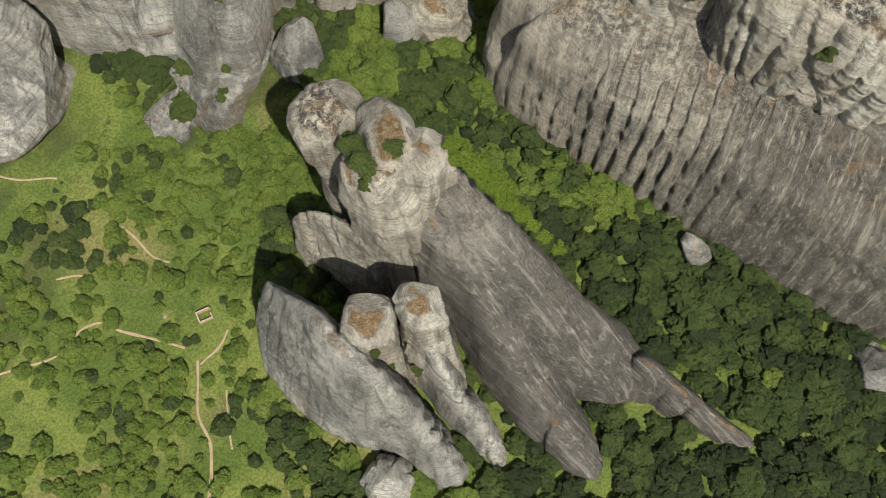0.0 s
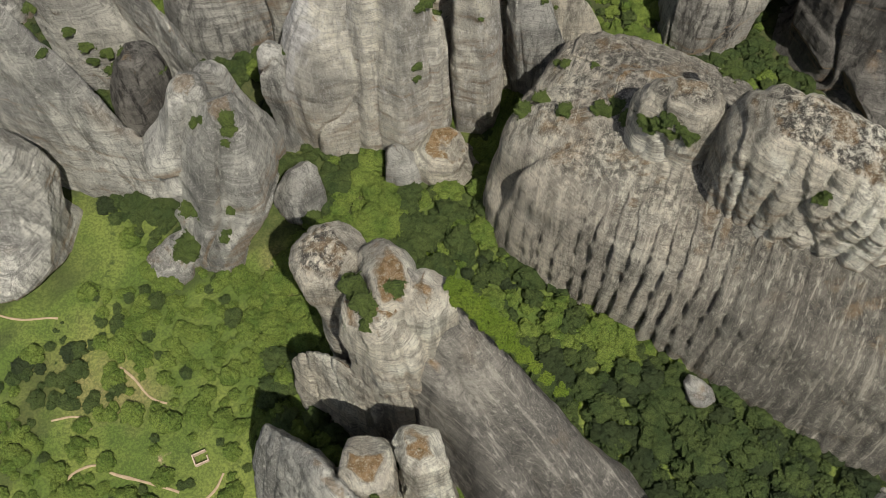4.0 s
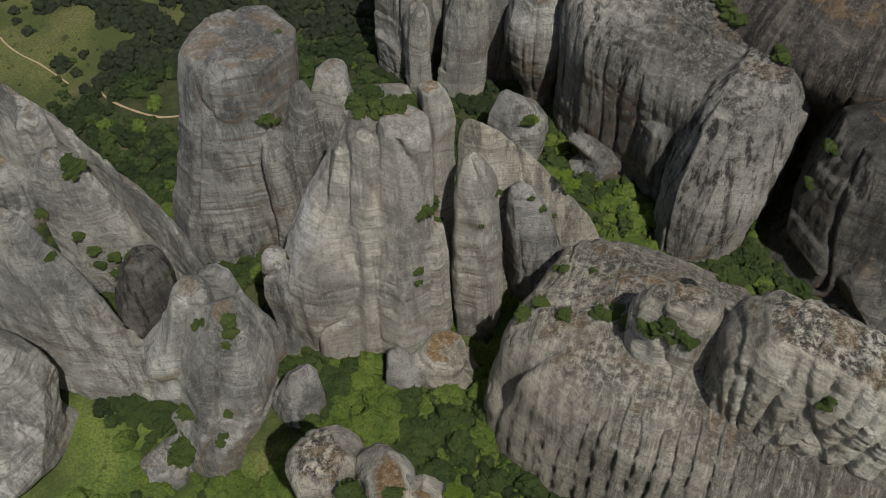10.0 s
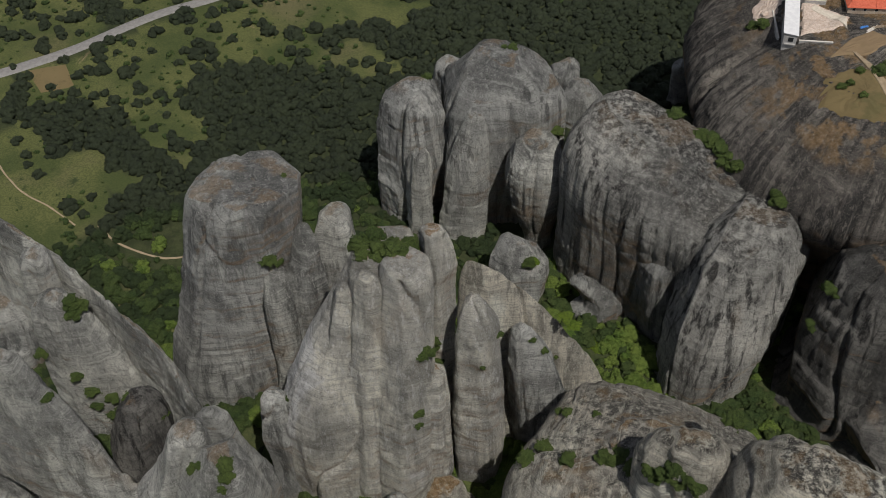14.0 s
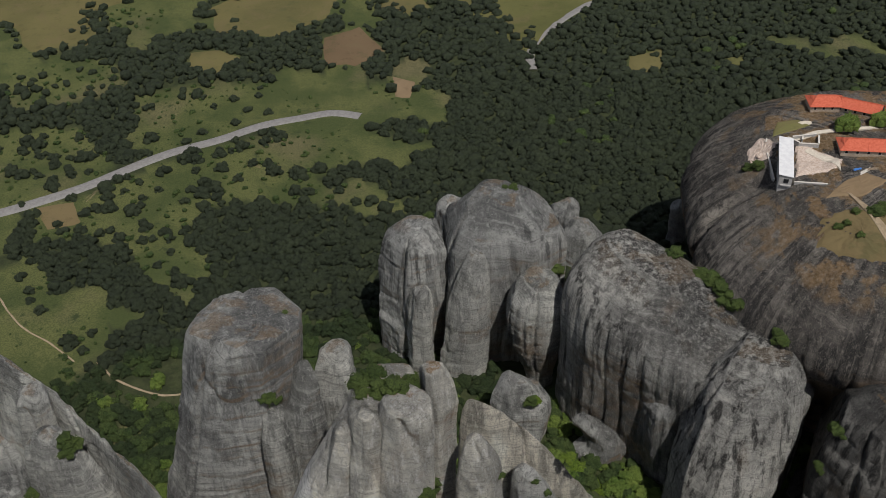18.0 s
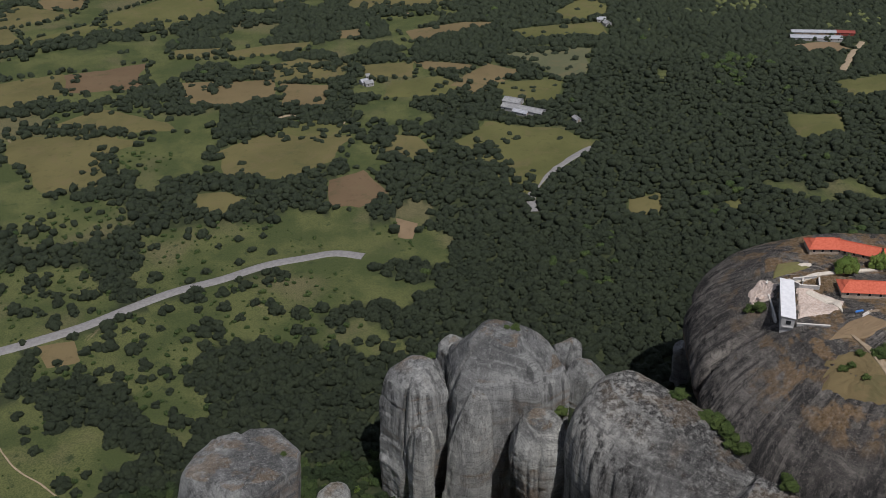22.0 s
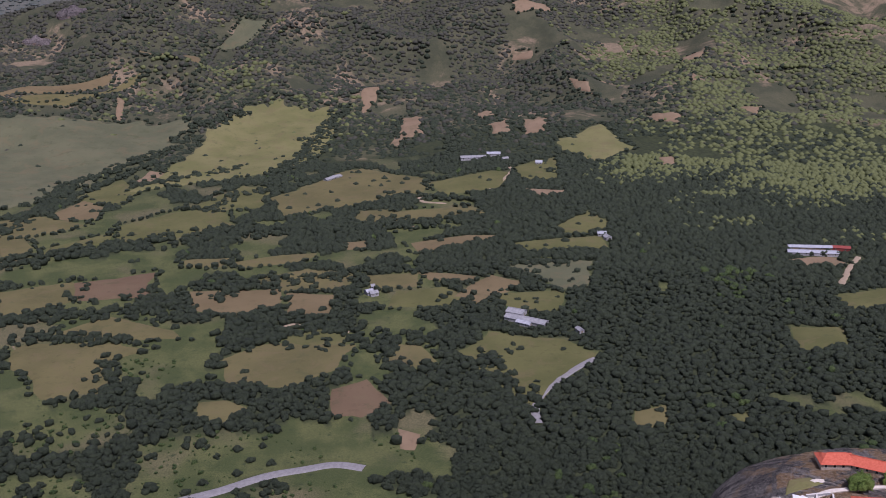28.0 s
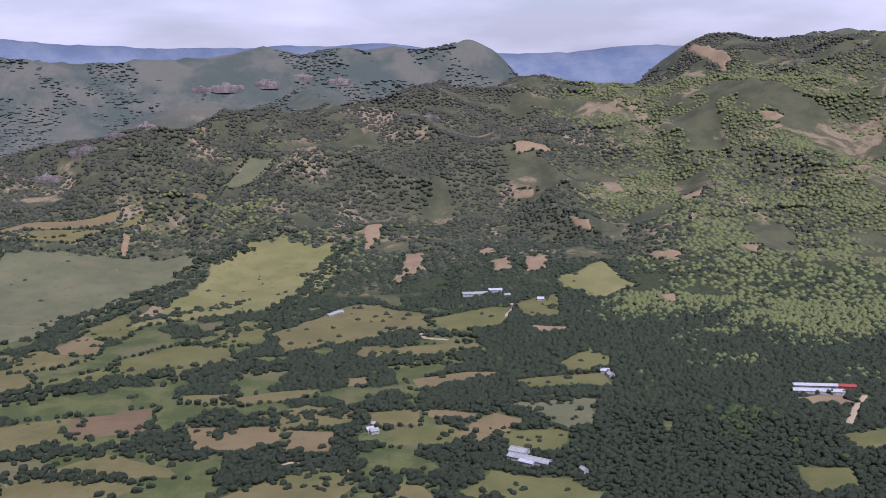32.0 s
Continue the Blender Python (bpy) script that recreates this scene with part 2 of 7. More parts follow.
# slab's low end carries painted cloud shade over its lichen
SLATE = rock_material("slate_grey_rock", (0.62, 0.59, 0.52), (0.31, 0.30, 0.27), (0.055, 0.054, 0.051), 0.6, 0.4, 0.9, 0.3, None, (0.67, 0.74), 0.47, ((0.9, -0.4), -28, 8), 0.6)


def ground_material():
    n = Nodes("grassland")
    near = n.mix(n.ramp(n.noise(0.035, 5), 0.40, 0.62), (0.085, 0.130, 0.028), (0.165, 0.205, 0.050))
    near = n.mix(n.ramp(n.noise(0.02, 5), 0.54, 0.68), near, (0.20, 0.19, 0.075))
    near = n.mix(n.ramp(n.noise(0.16, 6, rough=0.7), 0.56, 0.70), near, (0.045, 0.07, 0.02))
    near = n.mix(n.ramp(n.noise(0.05, 6, rough=0.7, warp=0.8), 0.64, 0.70), near, (0.36, 0.28, 0.18))
    far = n.mix(n.ramp(n.noise(0.02, 6, rough=0.7), 0.40, 0.62), (0.062, 0.064, 0.038), (0.10, 0.095, 0.054))
    far = n.mix(n.ramp(n.noise(0.008, 6, rough=0.7, warp=0.6), 0.54, 0.64), far, (0.27, 0.20, 0.125))
    plain = n.mix(n.ramp(n.noise(0.03, 5), 0.40, 0.62), (0.070, 0.086, 0.029), (0.122, 0.130, 0.046))
    plain = n.mix(n.ramp(n.noise(0.012, 4), 0.50, 0.66), plain, (0.15, 0.132, 0.066))
    plain = n.mix(n.ramp(n.noise(0.16, 6, rough=0.7), 0.56, 0.70), plain, (0.042, 0.055, 0.022))
    plain = n.mix(n.ramp(n.noise(0.03, 6, rough=0.7, warp=0.8), 0.66, 0.71), plain, (0.28, 0.21, 0.13))
    length = n.node("ShaderNodeVectorMath")
    length.operation = "LENGTH"
    n.link(n.pos, length.inputs[0])
    col = n.mix(n.ramp(length.outputs["Value"], 170, 300), near, plain)
    col = n.mix(n.ramp(length.outputs["Value"], 1000, 1500), col, far)
    # far hills' ground paled to blue-grey, distance haze put into its colour
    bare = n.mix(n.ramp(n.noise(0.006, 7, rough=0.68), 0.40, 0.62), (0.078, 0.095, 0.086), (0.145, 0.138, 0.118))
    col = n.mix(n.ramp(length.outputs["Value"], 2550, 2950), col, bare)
    # dark forest floor with the trees' shade mixed into the ground colour
    shaded_floor = n.node("ShaderNodeAttribute")
    shaded_floor.attribute_name = "wood_floor_shade"
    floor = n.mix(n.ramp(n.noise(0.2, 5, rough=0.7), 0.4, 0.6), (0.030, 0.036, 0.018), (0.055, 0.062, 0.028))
    col = n.mix(shaded_floor.outputs["Fac"], col, floor)
    fine = n.noise(1.2, 6, rough=0.7)
    col = n.mix(n.ramp(fine, 0.58, 0.42), col, n.mix(0.5, col, (0.03, 0.045, 0.015)))
    return n.done(col, n.bump(fine, 0.6, 0.6), 0.97)


def field_material(name, a, b):
    n = Nodes(name)
    col = n.mix(n.ramp(n.noise(0.02, 5), 0.35, 0.65), a, b)
    col = n.mix(n.math("MULTIPLY", n.ramp(n.noise(0.15, 5, rough=0.7), 0.55, 0.7), 0.5), col, tuple(c * 0.6 for c in a))
    col = n.mix(n.math("MULTIPLY", n.ramp(n.noise(0.045, 7, rough=0.7, warp=0.6), 0.52, 0.62), 0.45), col, (0.14, 0.107, 0.055))
    col = n.mix(n.math("MULTIPLY", n.ramp(n.noise(0.06, 7, rough=0.72), 0.55, 0.66), 0.5), col, (0.055, 0.066, 0.026))
    fine = n.noise(0.8, 5, rough=0.7)
    col = n.mix(n.math("MULTIPLY", fine, 0.3), col, tuple(c * 1.5 for c in b))
    return n.done(col, n.bump(fine, 0.4, 0.4), 0.97)


def leaf_material(name, a, b, island=True, gaps=0.75):
    n = Nodes(name)
    stand = n.ramp(n.noise(0.14, 3), 0.32, 0.68)
    col = n.mix(n.math("ADD", n.math("MULTIPLY", n.random(island), 0.35), n.math("MULTIPLY", stand, 0.65)), a, b)
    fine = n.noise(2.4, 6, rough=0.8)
    # near-black specks painted in for the shade between leaves
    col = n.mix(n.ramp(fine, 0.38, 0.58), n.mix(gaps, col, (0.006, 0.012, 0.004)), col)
    col = n.mix(n.math("MULTIPLY", n.ramp(n.noise(5.0, 3, rough=0.7), 0.52, 0.66), 0.5), col, tuple(min(0.6, c * 1.35) for c in b))
    n.bsdf.inputs["Subsurface Weight"].default_value = 0.0
    return n.done(col, n.bump(fine, 1.3, 1.0 if gaps > 0.25 else 0.15), 0.75)


def plain_material(name, a, b, scale=1.0, rough=0.85, relief=0.03):
    n = Nodes(name)
    f = n.noise(scale, 6, rough=0.65)
    return n.done(n.mix(n.ramp(f, 0.3, 0.7), a, b), n.bump(f, relief, 0.5), rough)


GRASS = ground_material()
FIELD = {
    "green": field_material("green_field", (0.078, 0.082, 0.027), (0.116, 0.113, 0.040)),
    # meadow's sunlight is put into this field colour
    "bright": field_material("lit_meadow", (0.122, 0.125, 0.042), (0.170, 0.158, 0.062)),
    "olive": field_material("olive_field", (0.096, 0.088, 0.034), (0.134, 0.117, 0.046)),
    "tan": field_material("dry_field", (0.126, 0.0966, 0.04536), (0.1596, 0.1218, 0.0588)),
    "brown": field_material("ploughed_field", (0.1176, 0.07896, 0.04368), (0.1428, 0.09912, 0.0546)),
    "grey": field_material("dull_meadow", (0.085, 0.092, 0.048), (0.118, 0.118, 0.062)),
    "soil": field_material("bare_soil", (0.1827, 0.1275, 0.07225), (0.2295, 0.1658, 0.09775)),
}
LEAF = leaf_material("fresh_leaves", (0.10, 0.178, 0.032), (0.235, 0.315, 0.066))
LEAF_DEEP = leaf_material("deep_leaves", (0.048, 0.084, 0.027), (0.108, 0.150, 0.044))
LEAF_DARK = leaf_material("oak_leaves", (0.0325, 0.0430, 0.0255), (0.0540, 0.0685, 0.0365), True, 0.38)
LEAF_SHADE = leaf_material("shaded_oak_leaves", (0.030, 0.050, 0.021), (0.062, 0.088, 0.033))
# slightly greyed with distance, some haze put into the leaf colour
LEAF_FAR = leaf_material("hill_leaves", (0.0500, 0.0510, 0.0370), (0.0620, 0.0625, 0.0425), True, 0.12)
# light scrub green that also carries the hillside's sun in its colour
LEAF_SUNLIT_SCRUB = leaf_material("sunlit_hill_scrub", (0.098, 0.113, 0.043), (0.132, 0.147, 0.052), True, 0.12)
# pale blue-grey leaves: haze of the far hills painted in
LEAF_DISTANT = leaf_material("hazed_hill_leaves", (0.085, 0.101, 0.090), (0.102, 0.116, 0.100), True, 0.1)
BARK = plain_material("bark", (0.07, 0.05, 0.035), (0.13, 0.10, 0.075), 6, 0.9, 0.05)
ASPHALT = plain_material("worn_asphalt", (0.20, 0.19, 0.18), (0.27, 0.26, 0.245), 0.5, 0.85, 0.02)
TURF = leaf_material("ledge_turf", (0.13, 0.22, 0.02), (0.20, 0.28, 0.035))
SCRUB = leaf_material("scrub_leaves", (0.062, 0.100, 0.026), (0.135, 0.185, 0.048), False)
ROOF_RED = plain_material("red_roof_tiles", (0.47, 0.095, 0.050), (0.60, 0.15, 0.085), 1.5, 0.75, 0.05)
ROOF_WHITE = plain_material("white_sheet_roof", (0.66, 0.66, 0.66), (0.78, 0.78, 0.77), 0.6, 0.5, 0.02)
ROOF_GREY = plain_material("grey_sheet_roof", (0.30, 0.31, 0.325), (0.44, 0.45, 0.465), 0.5, 0.55, 0.02)
FARM_ROOF = plain_material("dull_pale_sheet_roof", (0.22, 0.22, 0.215), (0.33, 0.33, 0.32), 0.5, 0.7, 0.02)
CONCRETE = plain_material("rough_concrete", (0.30, 0.295, 0.285), (0.44, 0.43, 0.41), 0.9, 0.9, 0.04)
STONE = plain_material("masonry_stone", (0.32, 0.25, 0.19), (0.48, 0.40, 0.31), 1.4, 0.9, 0.06)
PLASTER = plain_material("pale_plaster", (0.55, 0.51, 0.45), (0.68, 0.65, 0.58), 0.7, 0.85, 0.02)
RUBBLE = plain_material("pink_rubble", (0.42, 0.32, 0.25), (0.66, 0.56, 0.48), 1.6, 0.95, 0.15)
GRAVEL = plain_material("pale_gravel", (0.52, 0.46, 0.37), (0.66, 0.60, 0.50), 1.2, 0.95, 0.05)
TARP = plain_material("blue_tarpaulin", (0.04, 0.14, 0.42), (0.08, 0.24, 0.55), 1.5, 0.6, 0.1)
TIMBER = plain_material("weathered_timber", (0.20, 0.15, 0.10), (0.36, 0.29, 0.21), 2.0, 0.85, 0.03)
SHADE = plain_material("dark_window_glass", (0.012, 0.014, 0.016), (0.03, 0.033, 0.036), 1.0, 0.15, 0.0)
RED_PAINT = plain_material("red_painted_metal", (0.22, 0.05, 0.04), (0.30, 0.08, 0.06), 1.0, 0.6, 0.02)
DIRT = plain_material("pale_dirt", (0.27, 0.21, 0.135), (0.38, 0.30, 0.20), 0.7, 0.95, 0.05)


# ---------- noise and mesh helpers ----------
def hashed(i, j, k):
    v = np.sin(i * 127.1 + j * 311.7 + k * 74.7) * 43758.5453
    return v - np.floor(v)


def vnoise(p, scale, seed=0.0):
    """Smooth lattice noise from -1 to 1."""
    q = np.asarray(p, float) * scale + seed * 17.31
    i = np.floor(q)
    f = q - i
    f = f * f * (3 - 2 * f)
    total = 0
    for dx in (0, 1):
        for dy in (0, 1):
            for dz in (0, 1):
                w = (f[:, 0] if dx else 1 - f[:, 0]) * (f[:, 1] if dy else 1 - f[:, 1]) * (f[:, 2] if dz else 1 - f[:, 2])
                total = total + w * hashed(i[:, 0] + dx, i[:, 1] + dy, i[:, 2] + dz)
    return total * 2 - 1


def fbm(p, scale, octaves=4, seed=0.0, gain=0.5):
    total, amp = 0, 1.0
    for k in range(octaves):
        total = total + amp * vnoise(p, scale * 2 ** k, seed + k * 3.7)
        amp *= gain
    return total


def mesh_from(name, verts, faces, material, smooth=True):
    me = bpy.data.meshes.new(name)
    faces = np.asarray(faces)
    n, k = faces.shape
    me.vertices.add(len(verts))
    me.vertices.foreach_set("co", np.asarray(verts, np.float32).ravel())
    me.loops.add(n * k)
    me.loops.foreach_set("vertex_index", faces.astype(np.int32).ravel())
    me.polygons.add(n)
    me.polygons.foreach_set("loop_start", np.arange(0, n * k, k, dtype=np.int32))
    me.polygons.foreach_set("use_smooth", np.full(n, smooth, dtype=bool))
    me.update(calc_edges=True)
    me.materials.append(material)
    return me


def part(name, bm, material, parent=None, label=""):
    me = bpy.data.meshes.new(name)
    bm.to_mesh(me)
    bm.free()
    me.materials.append(material)
    ob = new(name, me)
    ob.parent = parent
    if label:
        tagged(ob, label)
    return ob


# ---------- the ground ----------
def smooth_step(a, b, x):
    t = np.clip((x - a) / (b - a), 0, 1)
    return t * t * (3 - 2 * t)


def hill(x, y, cx, cy, height, along, across, turn):
    c, s = math.cos(radians(turn)), math.sin(radians(turn))
    u, v = (x - cx) * c + (y - cy) * s, -(x - cx) * s + (y - cy) * c
    return height * np.exp(-(u / along) ** 2 - (v / across) ** 2)


def ground_z(x, y):
    x, y = np.atleast_1d(np.asarray(x, float)), np.atleast_1d(np.asarray(y, float))
    p = np.stack([x, y, x * 0], 1)
    d = np.hypot(x, y)
    z = 2.0 * fbm(p, 0.012, 3, 1) * smooth_step(30, 120, d)
    far = smooth_step(900, 1700, d)
    z = z + far * 18 * fbm(p, 0.0035, 4, 2)
    total = 0
    total = total + hill(x, y, -727, 1756, 120, 350, 350, 22) ** 3
    total = total + hill(x, y, -625, 1900, 165, 350, 380, 18) ** 3
    total = total + hill(x, y, -374, 2117, 185, 400, 420, 10) ** 3
    total = total + hill(x, y, -34, 2300, 235, 420, 450, 1) ** 3
    total = total + hill(x, y, 225, 2490, 245, 400, 500, -5) ** 3
    total = total + hill(x, y, 638, 2675, 338, 330, 750, -13) ** 3
    total = total + hill(x, y, 957, 2631, 328, 420, 850, -20) ** 3
    total = total + hill(x, y, 1250, 2505, 330, 500, 850, -27) ** 3
    total = total + hill(x, y, -14, 3700, 402, 260, 300, 0) ** 3
    total = total + hill(x, y, -293, 3588, 345, 420, 360, 5) ** 3
    total = total + hill(x, y, -1007, 3352, 318, 700, 350, 17) ** 3
    total = total + hill(x, y, -1519, 3042, 318, 600, 350, 27) ** 3
    total = total + hill(x, y, 353, 1867, 95, 300, 420, -11) ** 3
    total = total + hill(x, y, -762, 2798, 200, 300, 260, 15) ** 3
    total = total + hill(x, y, -442, 2866, 225, 260, 300, 9) ** 3
    total = total + hill(x, y, -640, 3480, 322, 380, 330, 11) ** 3
    folds = 1 - np.abs(fbm(p, 0.0032, 3, 6))
    spurs = (1 - np.abs(fbm(p, 0.0042, 3, 16))) - 0.62
    z = z + 52 * spurs * smooth_step(1250, 1750, d) * (1 - 0.75 * smooth_step(2250, 2700, d))
    z = z + np.cbrt(total) * (0.93 + 0.16 * far * (folds - 0.6)) * smooth_step(850, 1500, d)
    return z


def build_ground():
    front = np.radians(np.linspace(-38, 38, 330))
    rest = np.radians(np.linspace(38, 322, 60))[1:-1]
    az = np.concatenate([front, rest])
    rad = np.concatenate([np.linspace(2, 300, 110), np.geomspace(303, 4950, 200)])
    A, R = np.meshgrid(az, rad)
    x, y = (R * np.sin(A)).ravel(), (R * np.cos(A)).ravel()
    verts = np.stack([x, y, ground_z(x, y)], 1)
    n, m = len(rad), len(az)
    i, j = np.meshgrid(np.arange(n - 1), np.arange(m), indexing="ij")
    k = (j + 1) % m
    faces = np.stack([i * m + j, i * m + k, (i + 1) * m + k, (i + 1) * m + j], -1).reshape(-1, 4)[:, ::-1]
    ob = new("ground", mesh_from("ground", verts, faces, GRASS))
    bm = bmesh.new()
    bm.from_mesh(ob.data)
    bm.verts.ensure_lookup_table()
    bm.faces.new([bm.verts[q] for q in range(m)])
    bmesh.ops.recalc_face_normals(bm, faces=bm.faces)
    bm.to_mesh(ob.data)
    bm.free()
    return tagged(ob, "green valley floor with dry grass rising to wooded hills", "ground", kind="structure")


build_ground()

# ---------- rocks ----------
FOOTPRINTS = []


def spline(keys, values, at):
    """A smooth curve through the values at rising keys."""
    keys, values = np.asarray(keys, float), np.asarray(values, float)
    slope = np.gradient(values, keys)
    i = np.clip(np.searchsorted(keys, at) - 1, 0, len(keys) - 2)
    h = keys[i + 1] - keys[i]
    t = (at - keys[i]) / h
    return ((2 * t ** 3 - 3 * t ** 2 + 1) * values[i] + (t ** 3 - 2 * t ** 2 + t) * h * slope[i]
            + (3 * t ** 2 - 2 * t ** 3) * values[i + 1] + (t ** 3 - t ** 2) * h * slope[i + 1])


def weathering(P, steep, base, seed, rough=1.0, strata=1.0):
    """How far weather has eaten into a rock face: swells, dipping beds with open seams, small roughness."""
    big = fbm(P * [1, 1, 0.3], 0.9 / max(base, 4), 3, seed) * 0.05 * base
    s = P[:, 2] + 0.10 * P[:, 0] - 0.06 * P[:, 1] + 2.2 * vnoise(P, 0.02, seed) + 0.4 * vnoise(P, 0.16, seed + 1)
    open_seam = np.clip(0.5 + 1.3 * vnoise(P, 0.035, seed + 11), 0.1, 1)
    out = 0
    for thick, step, seam in ((6.3, 0.26, 0.32), (2.3, 0.12, 0.14)):
        q = s / thick
        k = np.floor(q)
        f = q - k
        here, under = hashed(k, seed, thick) - 0.5, hashed(k - 1, seed, thick) - 0.5
        out = out + step * (under + (here - under) * smooth_step(0, 0.14, f)) - seam * open_seam * np.exp(-((f - 0.05) / 0.07) ** 2)
    small = fbm(P * [1, 1, 0.5], 0.25, 4, seed + 9, 0.58) * 0.36
    return big + out * steep * strata + small * rough


def rock(name, rings, label, material=None, turn=0.0, cap=0.5, flute=0.0, flutes=24, joints=3, blocky=3.0, rough=1.0,
         strata=1.0, seed=None, category="rock", detail=1.0, facets=6, flute_dir=None):
    """A rock tower lofted through a few rings (x, y, z, half width, half depth, turn) with bedding, joints and a domed cap."""
    seed = len(FOOTPRINTS) * 1.37 + 2 if seed is None else seed
    rings = [r if len(r) == 6 else (*r, turn) for r in rings]
    R = np.array(rings, float)
    zs = R[:, 2]
    top = zs[-1]
    cap_h = cap * min(R[-1, 3], R[-1, 4]) * 1.3 + 0.5
    girth = 2 * math.pi * max(R[:, 3].max(), R[:, 4].max())
    nu = int(np.clip(girth * detail / 0.62, 40, 520))
    nv = int(np.clip((top - zs[0]) * detail / 0.8, 16, 130))
    nc = max(10, min(40, int(R[-1, 3] / 0.7)))
    zz = np.linspace(zs[0], top, nv)
    cols = [spline(zs, R[:, k], zz) for k in (0, 1, 3, 4, 5)]
    phi = np.linspace(0, math.pi / 2, nc + 1)[1:]
    tail = np.cos(phi) ** 0.75
    cx, cy = (np.concatenate([c, np.full(nc, c[-1])]) for c in cols[:2])
    rx, ry = (np.concatenate([np.maximum(c, 0.6), c[-1] * tail]) for c in cols[2:4])
    rot = np.radians(np.concatenate([cols[4], np.full(nc, cols[4][-1])]))
    zz = np.concatenate([zz, top + cap_h * np.sin(phi)])
    th = np.linspace(0, 2 * math.pi, nu, endpoint=False)
    T, Z = np.meshgrid(th, zz)
    c, s = np.cos(T), np.sin(T)
    sup = (np.abs(c) ** blocky + np.abs(s) ** blocky) ** (-1 / blocky)
    # joints: narrow upright clefts; flutes: rounded ribs
    rnd = random.Random(int(seed * 100))
    P0 = np.stack([c.ravel() * 3, s.ravel() * 3, Z.ravel() * 0.03], 1)
    wander = vnoise(P0, 0.8, seed).reshape(T.shape)
    depth = np.zeros_like(T)
    size = np.minimum(rx, ry)[:, None]
    for _ in range(joints):
        a0, w, dp = rnd.uniform(0, 2 * math.pi), rnd.uniform(0.03, 0.07), rnd.uniform(0.06, 0.16)
        lo, hi = rnd.uniform(-0.3, 0.5), rnd.uniform(0.7, 1.3)
        d = np.angle(np.exp(1j * (T - a0 - 0.12 * wander)))
        zf = (Z - zs[0]) / (top - zs[0])
        depth += dp * size * np.exp(-(d / w) ** 2) * smooth_step(lo, lo + 0.15, zf) * (1 - smooth_step(hi, hi + 0.2, zf))
    x = cx[:, None] + 0 * T
    y = cy[:, None] + 0 * T
    ux, uy = c * sup * rx[:, None], s * sup * ry[:, None]
    # broken faces: flat cuts round the loft, stepping in and out from ledge to ledge
    if facets:
        ux, uy = ux * 1.09, uy * 1.09
        tall = (Z - zs[0]) / (top - zs[0])
        for q in range(facets):
            a = 2 * math.pi * (q + rnd.uniform(-0.35, 0.35)) / facets
            ca, sa = math.cos(a), math.sin(a)
            far = (ux * ca + uy * sa)
            reach = far.max(1)[:, None]
            hold = rnd.uniform(0.76, 0.91) + 0 * tall
            for _ in range(3):
                at = rnd.uniform(0.25, 1.0)
                hold = hold + rnd.uniform(-0.07, 0.05) * smooth_step(at, at + 0.02, tall + 0.04 * wander)
            over = np.maximum(far - hold * reach, 0) * 0.93
            ux, uy = ux - over * ca, uy - over * sa
        for q in range(5):
            a = 2 * math.pi * (q + rnd.uniform(-0.4, 0.4)) / 5
            ca, sa = math.cos(a), math.sin(a)
            w = rnd.uniform(0.6, 1.1)
            ref = float(np.minimum(R[-1, 3], R[-1, 4]))
            over = np.maximum((ux * ca + uy * sa) + w * (Z - top) - rnd.uniform(0.86, 1.15) * ref, 0) * (Z > top - 0.6 * ref) / (1 + w * w)
            ux, uy, Z = ux - over * ca, uy - over * sa, Z - over * w
    cr, sr = np.cos(rot)[:, None], np.sin(rot)[:, None]
    dx, dy = ux * cr - uy * sr, ux * sr + uy * cr
    n = np.hypot(dx, dy) + 1e-6
    P = np.stack([(x + dx).ravel(), (y + dy).ravel(), Z.ravel()], 1)
    base = float(np.median(np.minimum(rx, ry)))
    patchy = np.clip(0.5 + 1.2 * vnoise(P * [1, 1, 0.4], 0.04, seed + 11), 0, 1)
    mean_r = float(np.mean(np.hypot(R[:, 3], R[:, 4]))) * 0.72
    Q = np.stack([c.ravel() * mean_r, s.ravel() * mean_r, Z.ravel() * 0.11], 1)
    walls = (1 - smooth_step(top - 2, top + 0.55 * cap_h, Z)).ravel()
    cleft = vnoise(Q, 0.075, seed + 6)
    cleft2 = vnoise(Q, 0.21, seed + 8)
    cracks = (-1.5 * np.exp(-(cleft / 0.022) ** 2) * patchy - 0.4 * np.exp(-(cleft2 / 0.05) ** 2) * patchy) * walls
    facet = 0.7 * np.abs(cleft) ** 0.6 * walls
    push = (weathering(P, walls, base, seed, rough, strata) + (cracks + facet) * rough).reshape(T.shape) - depth
    if flute:
        mid = nv // 2
        ring = np.hypot(np.roll(dx[mid], -1) - dx[mid], np.roll(dy[mid], -1) - dy[mid])
        arc = np.concatenate([[0], np.cumsum(ring)[:-1]])[None, :]
        if flute_dir:
            arc = (P[:, 0] * flute_dir[0] + P[:, 1] * flute_dir[1]).reshape(T.shape)
        warp = vnoise(Q * [1, 1, 2.5], 0.03, seed + 3).reshape(T.shape)
        fine = vnoise(Q * [1, 1, 5.0], 0.09, seed + 13).reshape(T.shape)
        rib = np.abs(np.sin(math.pi * (arc / flutes + 0.9 * warp + 0.3 * fine)))
        amp = np.clip(0.75 + 0.9 * vnoise(P * [1, 1, 0.8], 0.03, seed + 5).reshape(T.shape), 0.25, 1.4)
        fall = smooth_step(zs[0], zs[0] + 12, Z) * (1 - 0.7 * smooth_step(top, top + cap_h, Z))
        push = push - flute * amp * fall * (0.7 * np.exp(-(rib / 0.2) ** 2) + 0.3 * (1 - rib))
